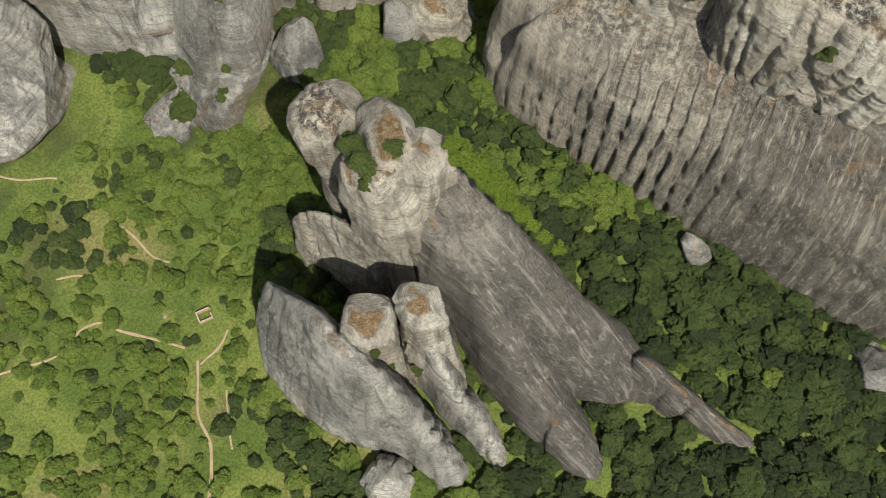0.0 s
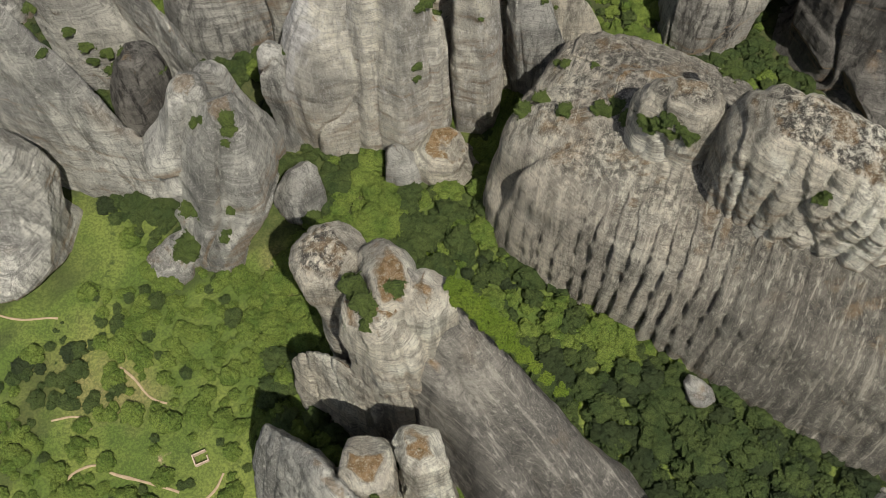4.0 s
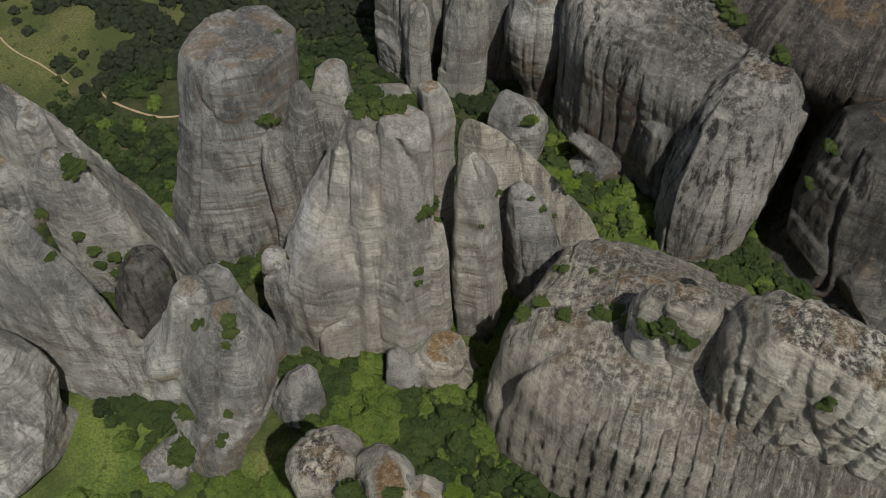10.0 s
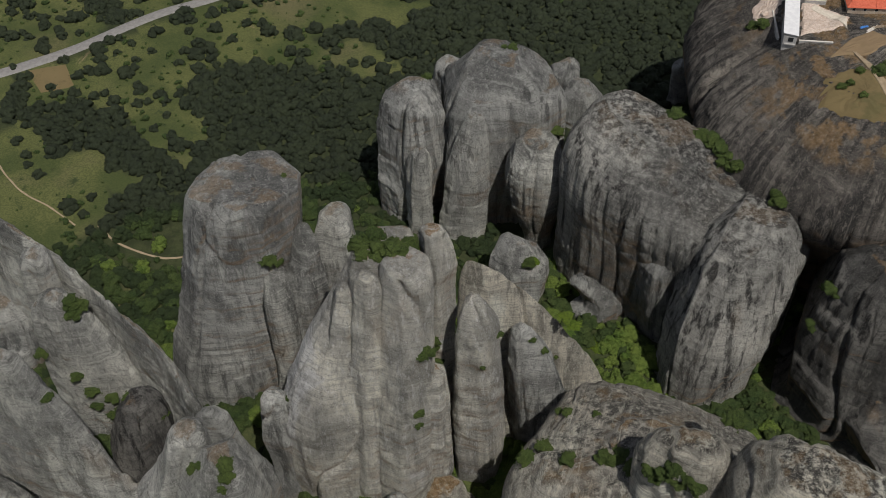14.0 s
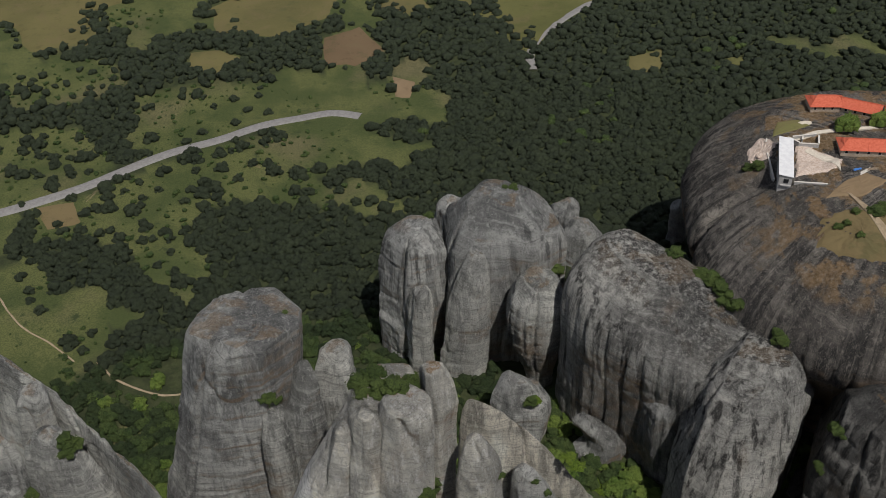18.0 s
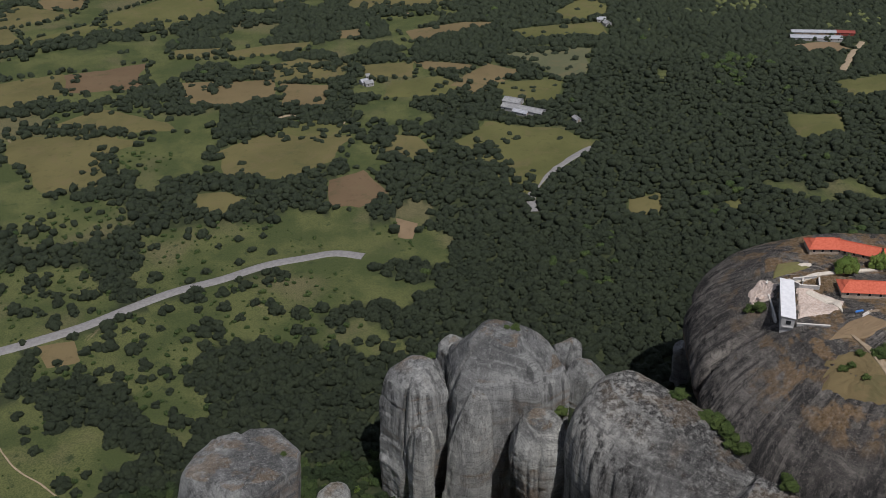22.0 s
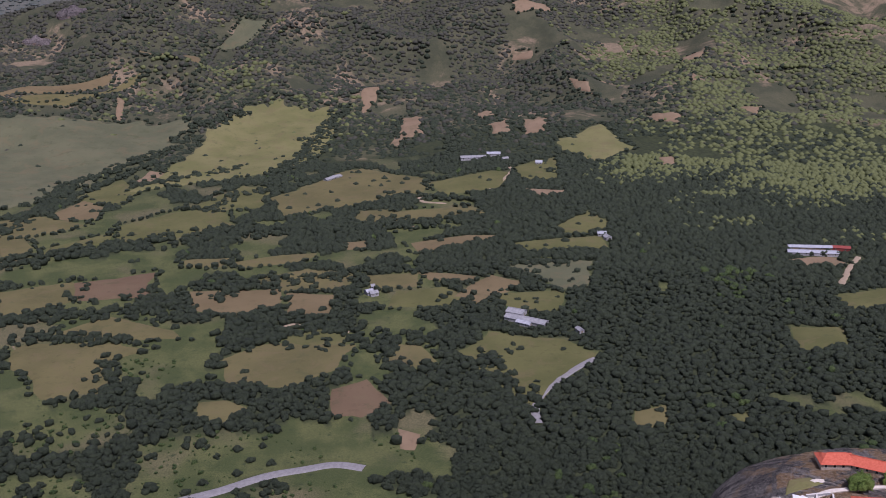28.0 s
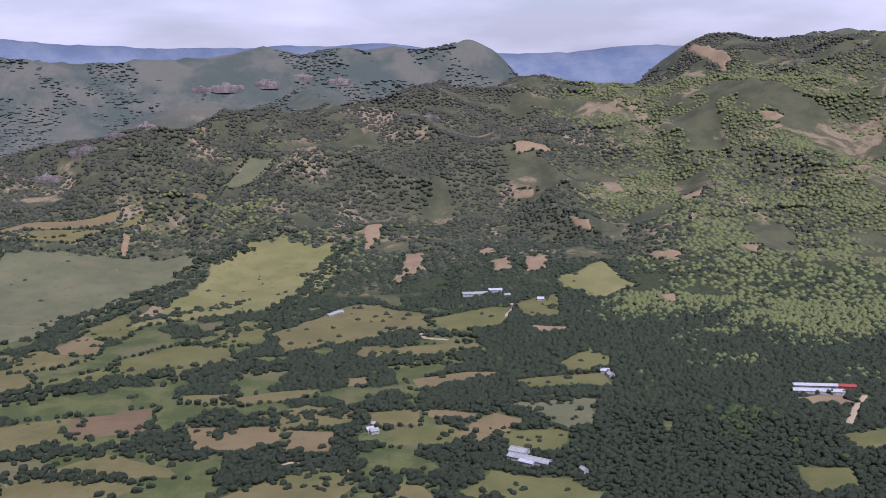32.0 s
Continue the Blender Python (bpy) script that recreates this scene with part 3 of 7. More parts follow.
    fade = np.clip(n / (0.35 * base + 0.1), 0, 1)
    k = 1 + np.maximum(push * fade, -0.6 * n) / n
    Zd = Z + (fbm(P, 0.12, 3, seed + 4).reshape(T.shape) * 0.9 * rough) * smooth_step(top - 3, top + cap_h, Z)
    verts = np.stack([(x + dx * k).ravel(), (y + dy * k).ravel(), Zd.ravel()], 1)
    rows = len(zz)
    i, j = np.meshgrid(np.arange(rows - 1), np.arange(nu), indexing="ij")
    k2 = (j + 1) % nu
    faces = np.stack([i * nu + j, i * nu + k2, (i + 1) * nu + k2, (i + 1) * nu + j], -1).reshape(-1, 4)
    ob = new(name, mesh_from(name, verts, faces, material or ROCK))
    FOOTPRINTS.append((R[0, 0], R[0, 1], R[0, 3] * 0.86, R[0, 4] * 0.86, radians(R[0, 5])))
    for r in rings[1:-1]:
        if r[2] < 40:
            FOOTPRINTS.append((r[0], r[1], r[3], r[4], radians(r[5])))
    return tagged(ob, label, category, "rock towers")


def ridge(name, stations, label, material, foot=-8.0, boxy=3.0, flute=0.0, flutes=5.0, rough=1.0, strata=1.0, tip=0.7, joints=4, step=0.75):
    """A rock ridge along a line of stations (x, y, top, half width left and right of the line near the top, and at the foot)."""
    seed = len(FOOTPRINTS) * 1.37 + 2
    S = np.array(stations, float)
    key = np.concatenate([[0], np.cumsum(np.hypot(np.diff(S[:, 0]), np.diff(S[:, 1])))])
    u = np.linspace(0, key[-1], max(24, int(key[-1] / step)))
    x, y, top = (spline(key, S[:, k], u) for k in (0, 1, 2))
    wl, wr, fl, fr = (np.interp(u, key, S[:, k]) for k in (3, 4, 5, 6))
    end = tip * (fl + fr).mean() / 2
    shut = np.clip(np.minimum(u, key[-1] - u) / end, 0, 1)
    shut = np.maximum(np.sqrt(1 - (1 - shut) ** 2), 0.02)
    tx, ty = np.gradient(x), np.gradient(y)
    ln = np.hypot(tx, ty)
    nx, ny = -ty / ln, tx / ln
    phi = np.linspace(0, math.pi, 1200)
    off = np.sign(np.cos(phi)) * np.abs(np.cos(phi)) ** (2 / boxy)
    h = np.abs(np.sin(phi)) ** (2 / boxy)
    tall, wide = float((top - foot).mean()), float((fl + fr).mean() / 2)
    run = np.concatenate([[0], np.cumsum(np.hypot(np.diff(off) * wide, np.diff(h) * tall))])
    at = np.linspace(0, run[-1], max(30, int(run[-1] / step)))
    off, h = np.interp(at, run, off)[None], np.interp(at, run, h)[None]
    slack = (1 - h) ** 1.15
    W = np.where(off > 0, wl[:, None] + (fl - wl)[:, None] * slack, wr[:, None] + (fr - wr)[:, None] * slack) * shut[:, None]
    crest = foot + (top - foot) * (0.72 + 0.28 * shut)
    G = np.stack([x[:, None] + nx[:, None] * off * W, y[:, None] + ny[:, None] * off * W, foot + (crest - foot)[:, None] * h], -1)
    du, dv = np.gradient(G, axis=0), np.gradient(G, axis=1)
    N = np.cross(du, dv)
    N /= np.linalg.norm(N, axis=-1, keepdims=True) + 1e-9
    if N[:, N.shape[1] // 2, 2].mean() < 0:
        N = -N
    P = G.reshape(-1, 3)
    steep = (1 - smooth_step(0.55, 0.9, N[..., 2])).ravel()
    push = weathering(P, steep, wide, seed, rough, strata)
    U = np.repeat(u[:, None], G.shape[1], 1).ravel()
    warp = vnoise(P * [1, 1, 0.5], 0.05, seed + 3)
    rnd = random.Random(int(seed * 100))
    for _ in range(joints):
        c, side = rnd.uniform(0.1, 0.9) * key[-1], rnd.choice((-1, 1))
        d = (U - c - 4.0 * warp - 0.25 * side * (P[:, 2] - foot)) / rnd.uniform(0.5, 1.1)
        push = push - rnd.uniform(0.6, 1.5) * np.exp(-d ** 2) * (np.sign(np.repeat(off, len(u), 0).ravel()) == side)
    if flute:
        rib = np.abs(np.sin(math.pi * (U / flutes + 0.9 * warp)))
        amp = np.clip(0.7 + 0.9 * vnoise(P * [1, 1, 0.6], 0.04, seed + 5), 0.2, 1.3)
        push = push - flute * amp * steep * (0.75 * np.exp(-(rib / 0.3) ** 2) + 0.3 * (1 - rib))
    hold = np.repeat(shut[:, None], G.shape[1], 1).ravel()
    verts = P + N.reshape(-1, 3) * (push * np.clip(hold * 1.3, 0, 1))[:, None]
    n, m = G.shape[:2]
    i, j = np.meshgrid(np.arange(n - 1), np.arange(m - 1), indexing="ij")
    faces = np.stack([i * m + j, (i + 1) * m + j, (i + 1) * m + j + 1, i * m + j + 1], -1).reshape(-1, 4)
    me = mesh_from(name, verts, faces, material)
    mid = (n // 2) * (m - 1) + m // 2
    if me.polygons[mid].normal.z < 0:
        me.flip_normals()
    if foot < 20:
        for k in range(0, n, 6):
            r = max(0.5, 0.42 * (fl[k] + fr[k]) * shut[k])
            shift = (fl[k] - fr[k]) / 2
            FOOTPRINTS.append((x[k] + nx[k] * shift, y[k] + ny[k] * shift, r, r, 0.0))
    return tagged(new(name, me), label, "rock", "rock towers")


def shear(ob, zone, slope_x, slope_y):
    """Slant the upper part of a rock: above zone[0], up to zone[1], heights follow a plane."""
    me = ob.data
    co = np.empty(len(me.vertices) * 3, np.float32)
    me.vertices.foreach_get("co", co)
    co = co.reshape(-1, 3)
    w = smooth_step(zone[0], zone[1], co[:, 2])
    top = co[co[:, 2] > zone[1]].mean(0) if (co[:, 2] > zone[1]).any() else co.mean(0)
    co[:, 2] += w * ((co[:, 0] - top[0]) * slope_x + (co[:, 1] - top[1]) * slope_y)
    me.vertices.foreach_set("co", co.ravel())
    me.update()


def massif(name, label, members, parts):
    """Gather lofted pieces of one rock under an Empty at its foot."""
    lead = members[0].data.vertices[0].co
    root = tagged(new(name), label, "rock", "rock towers")
    root.location = (lead.x, lead.y, 0)
    for ob, kind in zip(members, parts):
        ob.name = kind
        for key in list(ob.keys()):
            del ob[key]
        ob.parent = root
        ob.matrix_parent_inverse = Matrix.Translation((-lead.x, -lead.y, 0))
    return root


central_knob = rock("rock_pinnacle", [(-12.7, 192.4, -8.0, 5.6, 5.6), (-12.7, 192.4, 4.0, 5.6, 5.6), (-12.1, 192.5, 6.0, 5.4, 5.4), (-10.1, 192.6, 62.4, 4.8, 4.8), (-9.4, 192.7, 84.2, 4.9, 4.9), (-9.5, 192.6, 97.0, 4.7, 4.7), (-10.8, 192.6, 104.2, 3.4, 3.4)], turn=4, cap=0.25, label="slim pale rock column leaning on the tall tower", material=PALE)
central_needle = rock("rock_pinnacle", [(-13.5, 177.4, -8.0, 5.5, 5.5), (-13.5, 177.4, 4.0, 5.5, 5.5), (-12.7, 177.5, 7.8, 5.6, 5.6), (-12.1, 177.5, 32.2, 5.0, 5.0), (-11.1, 177.6, 53.8, 4.2, 4.2), (-10.8, 177.6, 60.1, 3.2, 3.2)], turn=4, cap=0.5, label="low rounded rock needle in front of the tall tower", material=PALE)
pillar_right = rock("rock_spire", [(1.6, 183.4, -8.0, 7.1, 6.4), (1.6, 183.4, 4.0, 7.1, 6.4), (1.8, 183.4, 12.6, 7.7, 6.9), (1.5, 183.4, 39.4, 7.2, 6.5), (1.2, 183.4, 65.6, 6.0, 5.4), (0.9, 183.4, 80.0, 4.5, 4.1), (0.0, 183.4, 86.6, 2.2, 2.0)], turn=-1, cap=0.9, label="slender pale rock pillar with a pointed top", material=PALE)
ridge_b = rock("rock_spire", [(22.4, 194.6, -8.0, 10.4, 6.3), (22.4, 194.6, 4.0, 10.4, 6.3), (22.7, 194.6, 9.4, 11.4, 6.9), (20.5, 194.8, 29.3, 10.3, 6.2), (16.8, 195.3, 50.2, 6.4, 3.8), (14.9, 195.5, 58.4, 3.5, 2.1)], turn=-7, cap=0.6, label="x")
ridge_foot = rock("rock_boulder", [(48.0, 200.5, -8.0, 6.1, 6.1), (47.1, 200.7, 3.4, 5.5, 5.5), (44.9, 201.3, 16.6, 3.7, 3.7)], turn=-13, cap=0.8, label="weathered grey boulder at the foot of the towers")
ridge_boulder = rock("rock_boulder", [(31.9, 195.6, -8.0, 5.7, 4.5), (31.9, 195.6, 4.0, 5.7, 4.5), (31.2, 195.7, 11.1, 4.8, 3.9)], turn=-9, cap=0.7, label="weathered grey boulder at the foot of the towers")
ridge_back_small = rock("rock_boulder", [(50.1, 251.9, -8.0, 8.9, 5.3), (48.2, 252.3, 1.9, 9.7, 5.8), (50.1, 251.9, 4.0, 8.9, 5.3), (41.3, 253.7, 15.3, 4.8, 2.9)], turn=-11, cap=0.8, label="weathered grey boulder at the foot of the towers")
left_boulder = rock("rock_boulder", [(-60.0, 176.9, -8.0, 7.5, 6.0), (-60.0, 176.9, 4.0, 7.5, 6.0), (-59.6, 177.0, 9.2, 6.9, 5.5), (-59.7, 177.0, 37.0, 7.1, 5.7), (-60.9, 176.6, 50.1, 4.1, 3.3)], turn=19, cap=0.7, label="weathered grey boulder at the foot of the towers")
tower_back_left = rock("rock_spire", [(-86.0, 228.0, -8.0, 24.0, 17.0), (-85.0, 228.5, 12.0, 23.0, 16.5), (-80.0, 231.0, 40.0, 20.5, 15.5), (-75.5, 233.0, 66.0, 18.4, 14.6), (-72.5, 234.0, 86.0, 16.8, 13.8)], turn=16, cap=0.05, label="x", facets=5, joints=3, blocky=2.8)
tower_neck_a = rock("rock_spire", [(-50.7, 238.0, -8.0, 10.0, 8.0), (-48.7, 239.0, 20.0, 9.6, 7.6), (-47.7, 240.0, 52.5, 8.4, 7.0), (-46.7, 240.5, 63.5, 6.4, 5.6)], turn=13, cap=0.4, label="x", material=MIDROCK, joints=2)
tower_neck_b = rock("rock_spire", [(-60.3, 223.0, -8.0, 7.5, 6.0), (-58.3, 224.0, 20.0, 7.2, 5.6), (-56.3, 225.0, 53.6, 6.4, 5.2), (-54.8, 226.0, 66.6, 4.0, 3.8), (-54.3, 226.5, 72.6, 2.2, 2.2)], turn=15, cap=0.7, label="x", material=MIDROCK, joints=1)
tower_neck_c = rock("rock_spire", [(-65.8, 217.0, -8.0, 7.0, 5.0), (-64.8, 218.0, 14.0, 6.4, 4.8), (-64.8, 219.0, 52.1, 5.6, 4.6), (-64.8, 219.5, 58.1, 4.2, 3.6)], turn=14, cap=0.5, label="x", material=MIDROCK, joints=1)
monolith_left = rock("rock_spire", [(-26.5, 315.4, -8.0, 13.3, 12.0), (-26.5, 315.4, 4.0, 13.3, 12.0), (-25.0, 315.5, 15.1, 14.2, 12.7), (-24.2, 315.6, 40.0, 14.0, 12.6), (-23.2, 315.6, 55.9, 12.3, 11.1)], turn=5, cap=0.35, label="weathered grey rock pillar with bedding lines")
monolith_main = rock("rock_spire", [(8.6, 317.2, -8.0, 22.8, 16.0), (8.6, 317.2, 4.0, 22.8, 16.0), (9.0, 317.2, 13.0, 24.7, 17.3), (10.7, 317.2, 44.0, 25.0, 17.5), (10.9, 317.2, 61.1, 22.8, 16.0), (10.8, 317.2, 70.6, 15.9, 11.1)], turn=-2, cap=0.3, label="weathered grey rock pillar with bedding lines")
monolith_front = rock("rock_spire", [(-4.3, 298.0, -8.0, 9.5, 5.5), (-2.8, 298.0, 15.0, 9.5, 5.5), (-0.8, 299.0, 42.2, 7.6, 4.8), (1.2, 300.0, 54.2, 4.8, 3.6), (1.7, 300.5, 59.2, 2.6, 2.4)], turn=-4, cap=0.7, label="x", material=MIDROCK, joints=2)
monolith_needle = rock("rock_spire", [(-21.4, 297.0, -8.0, 4.6, 4.4), (-21.4, 297.0, 12.0, 4.8, 4.4), (-20.9, 297.5, 34.8, 4.7, 4.2), (-20.4, 298.0, 40.8, 3.8, 3.5)], turn=4, cap=0.6, label="x", material=MIDROCK, joints=1)
monolith_back = rock("rock_spire", [(47.0, 380.4, -8.0, 9.5, 9.5), (47.0, 380.4, 4.0, 9.5, 9.5), (45.5, 380.6, 6.1, 8.7, 8.7), (44.8, 380.7, 19.3, 7.2, 7.2)], turn=-7, cap=0.5, label="weathered grey rock pillar with bedding lines")
monolith_back_left = rock("rock_spire", [(-9.4, 381.6, -8.0, 9.5, 9.5), (-9.4, 381.6, 4.0, 9.5, 9.5), (-9.7, 381.6, 9.6, 8.8, 8.8), (-9.7, 381.6, 21.2, 8.3, 8.3)], turn=1, cap=0.5, label="weathered grey rock pillar with bedding lines")
stump = rock("rock_spire", [(26.5, 290.8, -8.0, 5.2, 4.6), (26.5, 290.8, 4.0, 5.2, 4.6), (24.5, 290.9, 24.4, 9.9, 8.9), (24.3, 291.0, 39.5, 11.5, 10.3), (25.1, 290.9, 49.7, 9.9, 8.9)], turn=-5, cap=0.35, label="weathered mid grey rock pillar with bedding lines", material=MIDROCK)
wall_shoulder = rock("rock_spire", [(54.3, 368.9, -8.0, 10.6, 10.6), (54.3, 368.9, 4.0, 10.6, 10.6), (50.6, 369.4, 16.2, 7.1, 7.1)], turn=-8, cap=0.6, label="weathered grey rock pillar with bedding lines")
wall_rib = rock("rock_spire", [(72.4, 242.5, -8.0, 8.8, 7.0), (72.4, 242.5, 4.0, 8.8, 7.0), (69.8, 243.3, 17.2, 8.5, 6.8), (69.5, 243.4, 35.5, 8.2, 6.6)], turn=-17, cap=0.9, label="weathered grey rock pillar with bedding lines")
monastery_flake = rock("rock_spire", [(97.7, 379.2, -8.0, 3.9, 3.9), (97.7, 379.2, 4.0, 3.9, 3.9), (97.9, 379.2, 7.3, 3.9, 3.9), (97.7, 379.2, 22.3, 4.1, 4.1)], turn=-14, cap=0.7, label="weathered grey rock pillar with bedding lines")
dark_rock_right = rock("rock_massif", [(141.9, 211.4, -8.0, 32.0, 25.6), (138.4, 213.8, -6.1, 32.0, 25.6), (141.9, 211.4, 4.0, 32.0, 25.6), (137.2, 214.6, 26.4, 26.6, 21.3), (135.6, 215.7, 48.7, 21.6, 17.3), (134.0, 216.8, 58.4, 17.4, 14.0)], turn=-34, cap=0.4, label="dark cracked rock massif with scattered bushes", material=DARK, joints=8)
dark_boulder = rock("rock_boulder", [(141.0, 187.8, -8.0, 17.9, 14.3), (137.5, 190.4, -0.5, 16.7, 13.4), (141.0, 187.8, 4.0, 17.9, 14.3), (134.0, 193.0, 13.4, 14.9, 12.0)], turn=-37, cap=0.6, label="dark lichen-covered boulder behind the dome", material=DARK)
dome_shoulder = rock("rock_spire", [(41.1, 173.6, -8.0, 8.8, 7.9), (38.6, 174.2, 1.1, 9.5, 8.5), (41.1, 173.6, 4.0, 8.8, 7.9), (39.2, 174.0, 19.7, 6.8, 6.1), (38.1, 174.3, 26.2, 5.3, 4.8)], turn=-13, cap=0.6, label="weathered mid grey rock pillar with bedding lines", material=MIDROCK)
front_stub = rock("rock_boulder", [(-25.0, 14.0, -8.0, 7.4, 7.0), (-25.0, 14.0, 4.0, 7.2, 6.8), (-25.0, 14.5, 9.0, 5.4, 5.0)], turn=30, cap=0.7, label="rounded grey boulder at the foot of the ridge", material=MIDROCK)
left_pillar_c = rock("rock_spire", [(-83.3, 133.9, -8.0, 9.5, 8.5), (-83.3, 133.9, 4.0, 9.5, 8.5), (-72.4, 140.7, 33.3, 14.8, 13.4), (-70.4, 141.9, 51.7, 14.2, 12.8), (-68.6, 143.0, 65.4, 9.2, 8.3)], turn=32, cap=0.5, label="weathered mid grey rock pillar with bedding lines", material=MIDROCK)
left_head_c = rock("rock_spire", [(-86.2, 145.8, 32.0, 8.7, 7.8), (-83.2, 147.5, 41.9, 8.5, 7.6), (-86.2, 145.8, 44.0, 8.7, 7.8), (-81.4, 148.6, 56.4, 8.4, 7.5), (-78.5, 150.3, 68.7, 6.3, 5.7)], turn=31, cap=0.4, label="weathered mid grey rock pillar with bedding lines", material=MIDROCK)
left_notch = rock("rock_spire", [(-72.8, 165.3, -8.0, 7.9, 5.5), (-72.8, 165.3, 4.0, 7.9, 5.5), (-72.3, 165.5, 13.9, 8.6, 6.0), (-75.2, 164.3, 40.6, 5.6, 3.9), (-76.2, 163.8, 59.9, 3.8, 2.6)], turn=24, cap=0.6, label="weathered grey rock pillar with bedding lines")
left_dark_rock = rock("rock_boulder", [(-108.0, 173.0, -8.0, 11.0, 9.0), (-107.0, 173.5, 14.0, 10.5, 8.6), (-104.0, 175.0, 36.0, 8.8, 7.4), (-102.5, 176.0, 48.0, 6.0, 5.2)], turn=35, cap=0.5, label="x", material=DARK, joints=4)
left_ledge = rock("rock_spire", [(-96.2, 130.1, -8.0, 6.7, 6.7), (-96.2, 130.1, 4.0, 6.7, 6.7), (-93.0, 132.5, 6.7, 4.8, 4.8), (-88.8, 135.6, 24.6, 2.9, 2.9)], turn=36, cap=0.6, label="weathered mid grey rock pillar with bedding lines", material=MIDROCK)
left_far_dome = rock("rock_boulder", [(-153.9, 133.6, -8.0, 19.9, 18.0), (-147.9, 140.5, -2.7, 14.8, 13.3), (-153.9, 133.6, 4.0, 19.9, 18.0), (-144.4, 144.5, 26.5, 12.5, 11.2), (-143.5, 145.6, 45.8, 8.3, 7.5)], turn=49, cap=0.5, label="rounded mid grey rock rising from the woods", material=MIDROCK)
left_edge_rock = rock("rock_spire", [(-175.3, 238.5, -8.0, 14.0, 14.0), (-175.7, 238.1, 3.7, 15.0, 15.0), (-174.0, 239.4, 19.0, 12.0, 12.0)], turn=36, cap=0.5, label="weathered grey rock pillar with bedding lines")
gully_rock = rock("rock_boulder", [(-57.2, 149.4, -8.0, 8.0, 6.4), (-57.2, 149.4, 4.0, 8.0, 6.4), (-54.1, 150.6, 20.3, 4.4, 3.5)], turn=21, cap=0.7, label="weathered grey boulder at the foot of the towers")
gully_rock_small = rock("rock_boulder", [(-22.8, 161.3, -8.0, 5.8, 4.6), (-23.4, 161.2, 3.7, 6.1, 4.9), (-25.0, 161.0, 13.8, 3.6, 2.9)], turn=8, cap=0.7, label="weathered grey boulder at the foot of the towers")
ledge_bank = rock("rock_boulder", [(-12.5, 165.1, -8.0, 10.5, 7.4), (-9.6, 165.3, -2.0, 12.1, 8.5), (-12.5, 165.1, 4.0, 10.5, 7.4), (-11.2, 165.2, 9.9, 9.9, 6.9)], turn=4, cap=0.4, label="low rounded rock bank with orange dry grass", material=SUMMIT)
low_rock_a = rock("rock_boulder", [(118.2, 48.3, -11.5, 3.9, 2.3), (119.3, 45.6, -8.0, 9.2, 5.5), (119.3, 45.6, 4.0, 9.2, 5.5)], turn=-69, cap=0.7, label="weathered grey boulder at the foot of the towers")
low_rock_b = rock("rock_boulder", [(67.6, 82.4, -8.0, 3.9, 3.2), (65.7, 84.0, 1.8, 2.9, 2.4), (67.6, 82.4, 4.0, 3.9, 3.2), (64.7, 84.8, 8.2, 2.4, 1.9)], turn=-39, cap=0.7, label="weathered grey boulder at the foot of the towers")
ridge_back = rock("rock_spire", [(15.9, 261.4, -8.0, 12.2, 8.5), (15.9, 261.4, 4.0, 12.2, 8.5), (17.1, 261.4, 7.1, 11.6, 8.1), (15.9, 261.4, 21.6, 10.0, 7.0), (14.8, 261.5, 27.7, 7.6, 5.3)], turn=-3, cap=0.4, label="weathered grey rock pillar with bedding lines")
wall_a = rock("rock_buttress", [(75.0, 262.0, -8.0, 46.0, 22.0, -40), (75.0, 262.0, 35.0, 46.0, 22.0, -40), (75.0, 262.0, 50.0, 46.5, 22.5, -40), (75.0, 262.5, 56.0, 45.0, 21.0, -40), (75.5, 264.0, 63.0, 40.0, 16.0, -40), (76.0, 267.0, 70.0, 32.0, 9.0, -40)], cap=0.2, label="high grey rock wall with dark water streaks", facets=0, material=WALLROCK, flute=0.7, flutes=6.5, blocky=3.2)
wall_c = rock("rock_buttress", [(82.0, 219.0, -8.0, 16.0, 13.0, 0), (84.0, 222.0, 14.0, 17.0, 14.0, 0), (89.0, 229.0, 40.0, 18.0, 14.5, 0), (94.0, 235.0, 58.0, 16.0, 13.5, 0), (96.0, 237.0, 65.0, 13.0, 11.5, 0)], cap=0.22, label="x", facets=6, material=WALLROCK, flute=0.8, flutes=6.0, blocky=3.6)
monastery_rock = rock("rock_massif", [(166.0, 306.0, -8.0, 52.0, 50.0, 0), (164.0, 304.0, 20.0, 56.0, 54.0, 0), (161.0, 301.0, 45.0, 70.0, 68.0, 0), (160.0, 300.0, 68.0, 78.0, 76.0, 0), (163.0, 303.0, 83.0, 70.0, 68.0, 0), (166.0, 306.0, 94.0, 55.0, 51.0, 0)], cap=0.05, label="broad dark rock massif with orange overhang and monastery on top", facets=0, material=STREAKED, flute=1.0, flutes=6.0)
fluted_dome = rock("rock_dome", [(92.0, 122.0, -8.0, 92.0, 42.0, -33), (93.0, 123.0, 24.0, 90.0, 39.5, -33), (91.0, 123.5, 46.0, 80.0, 30.0, -33), (93.0, 123.0, 57.0, 62.0, 14.0, -33)], cap=0.12, label="x", facets=0, flute=2.7, flutes=5.2, seed=230.79, joints=3, blocky=4.0, material=DOME, strata=0.2, rough=1.0, flute_dir=(0.95, -0.31))

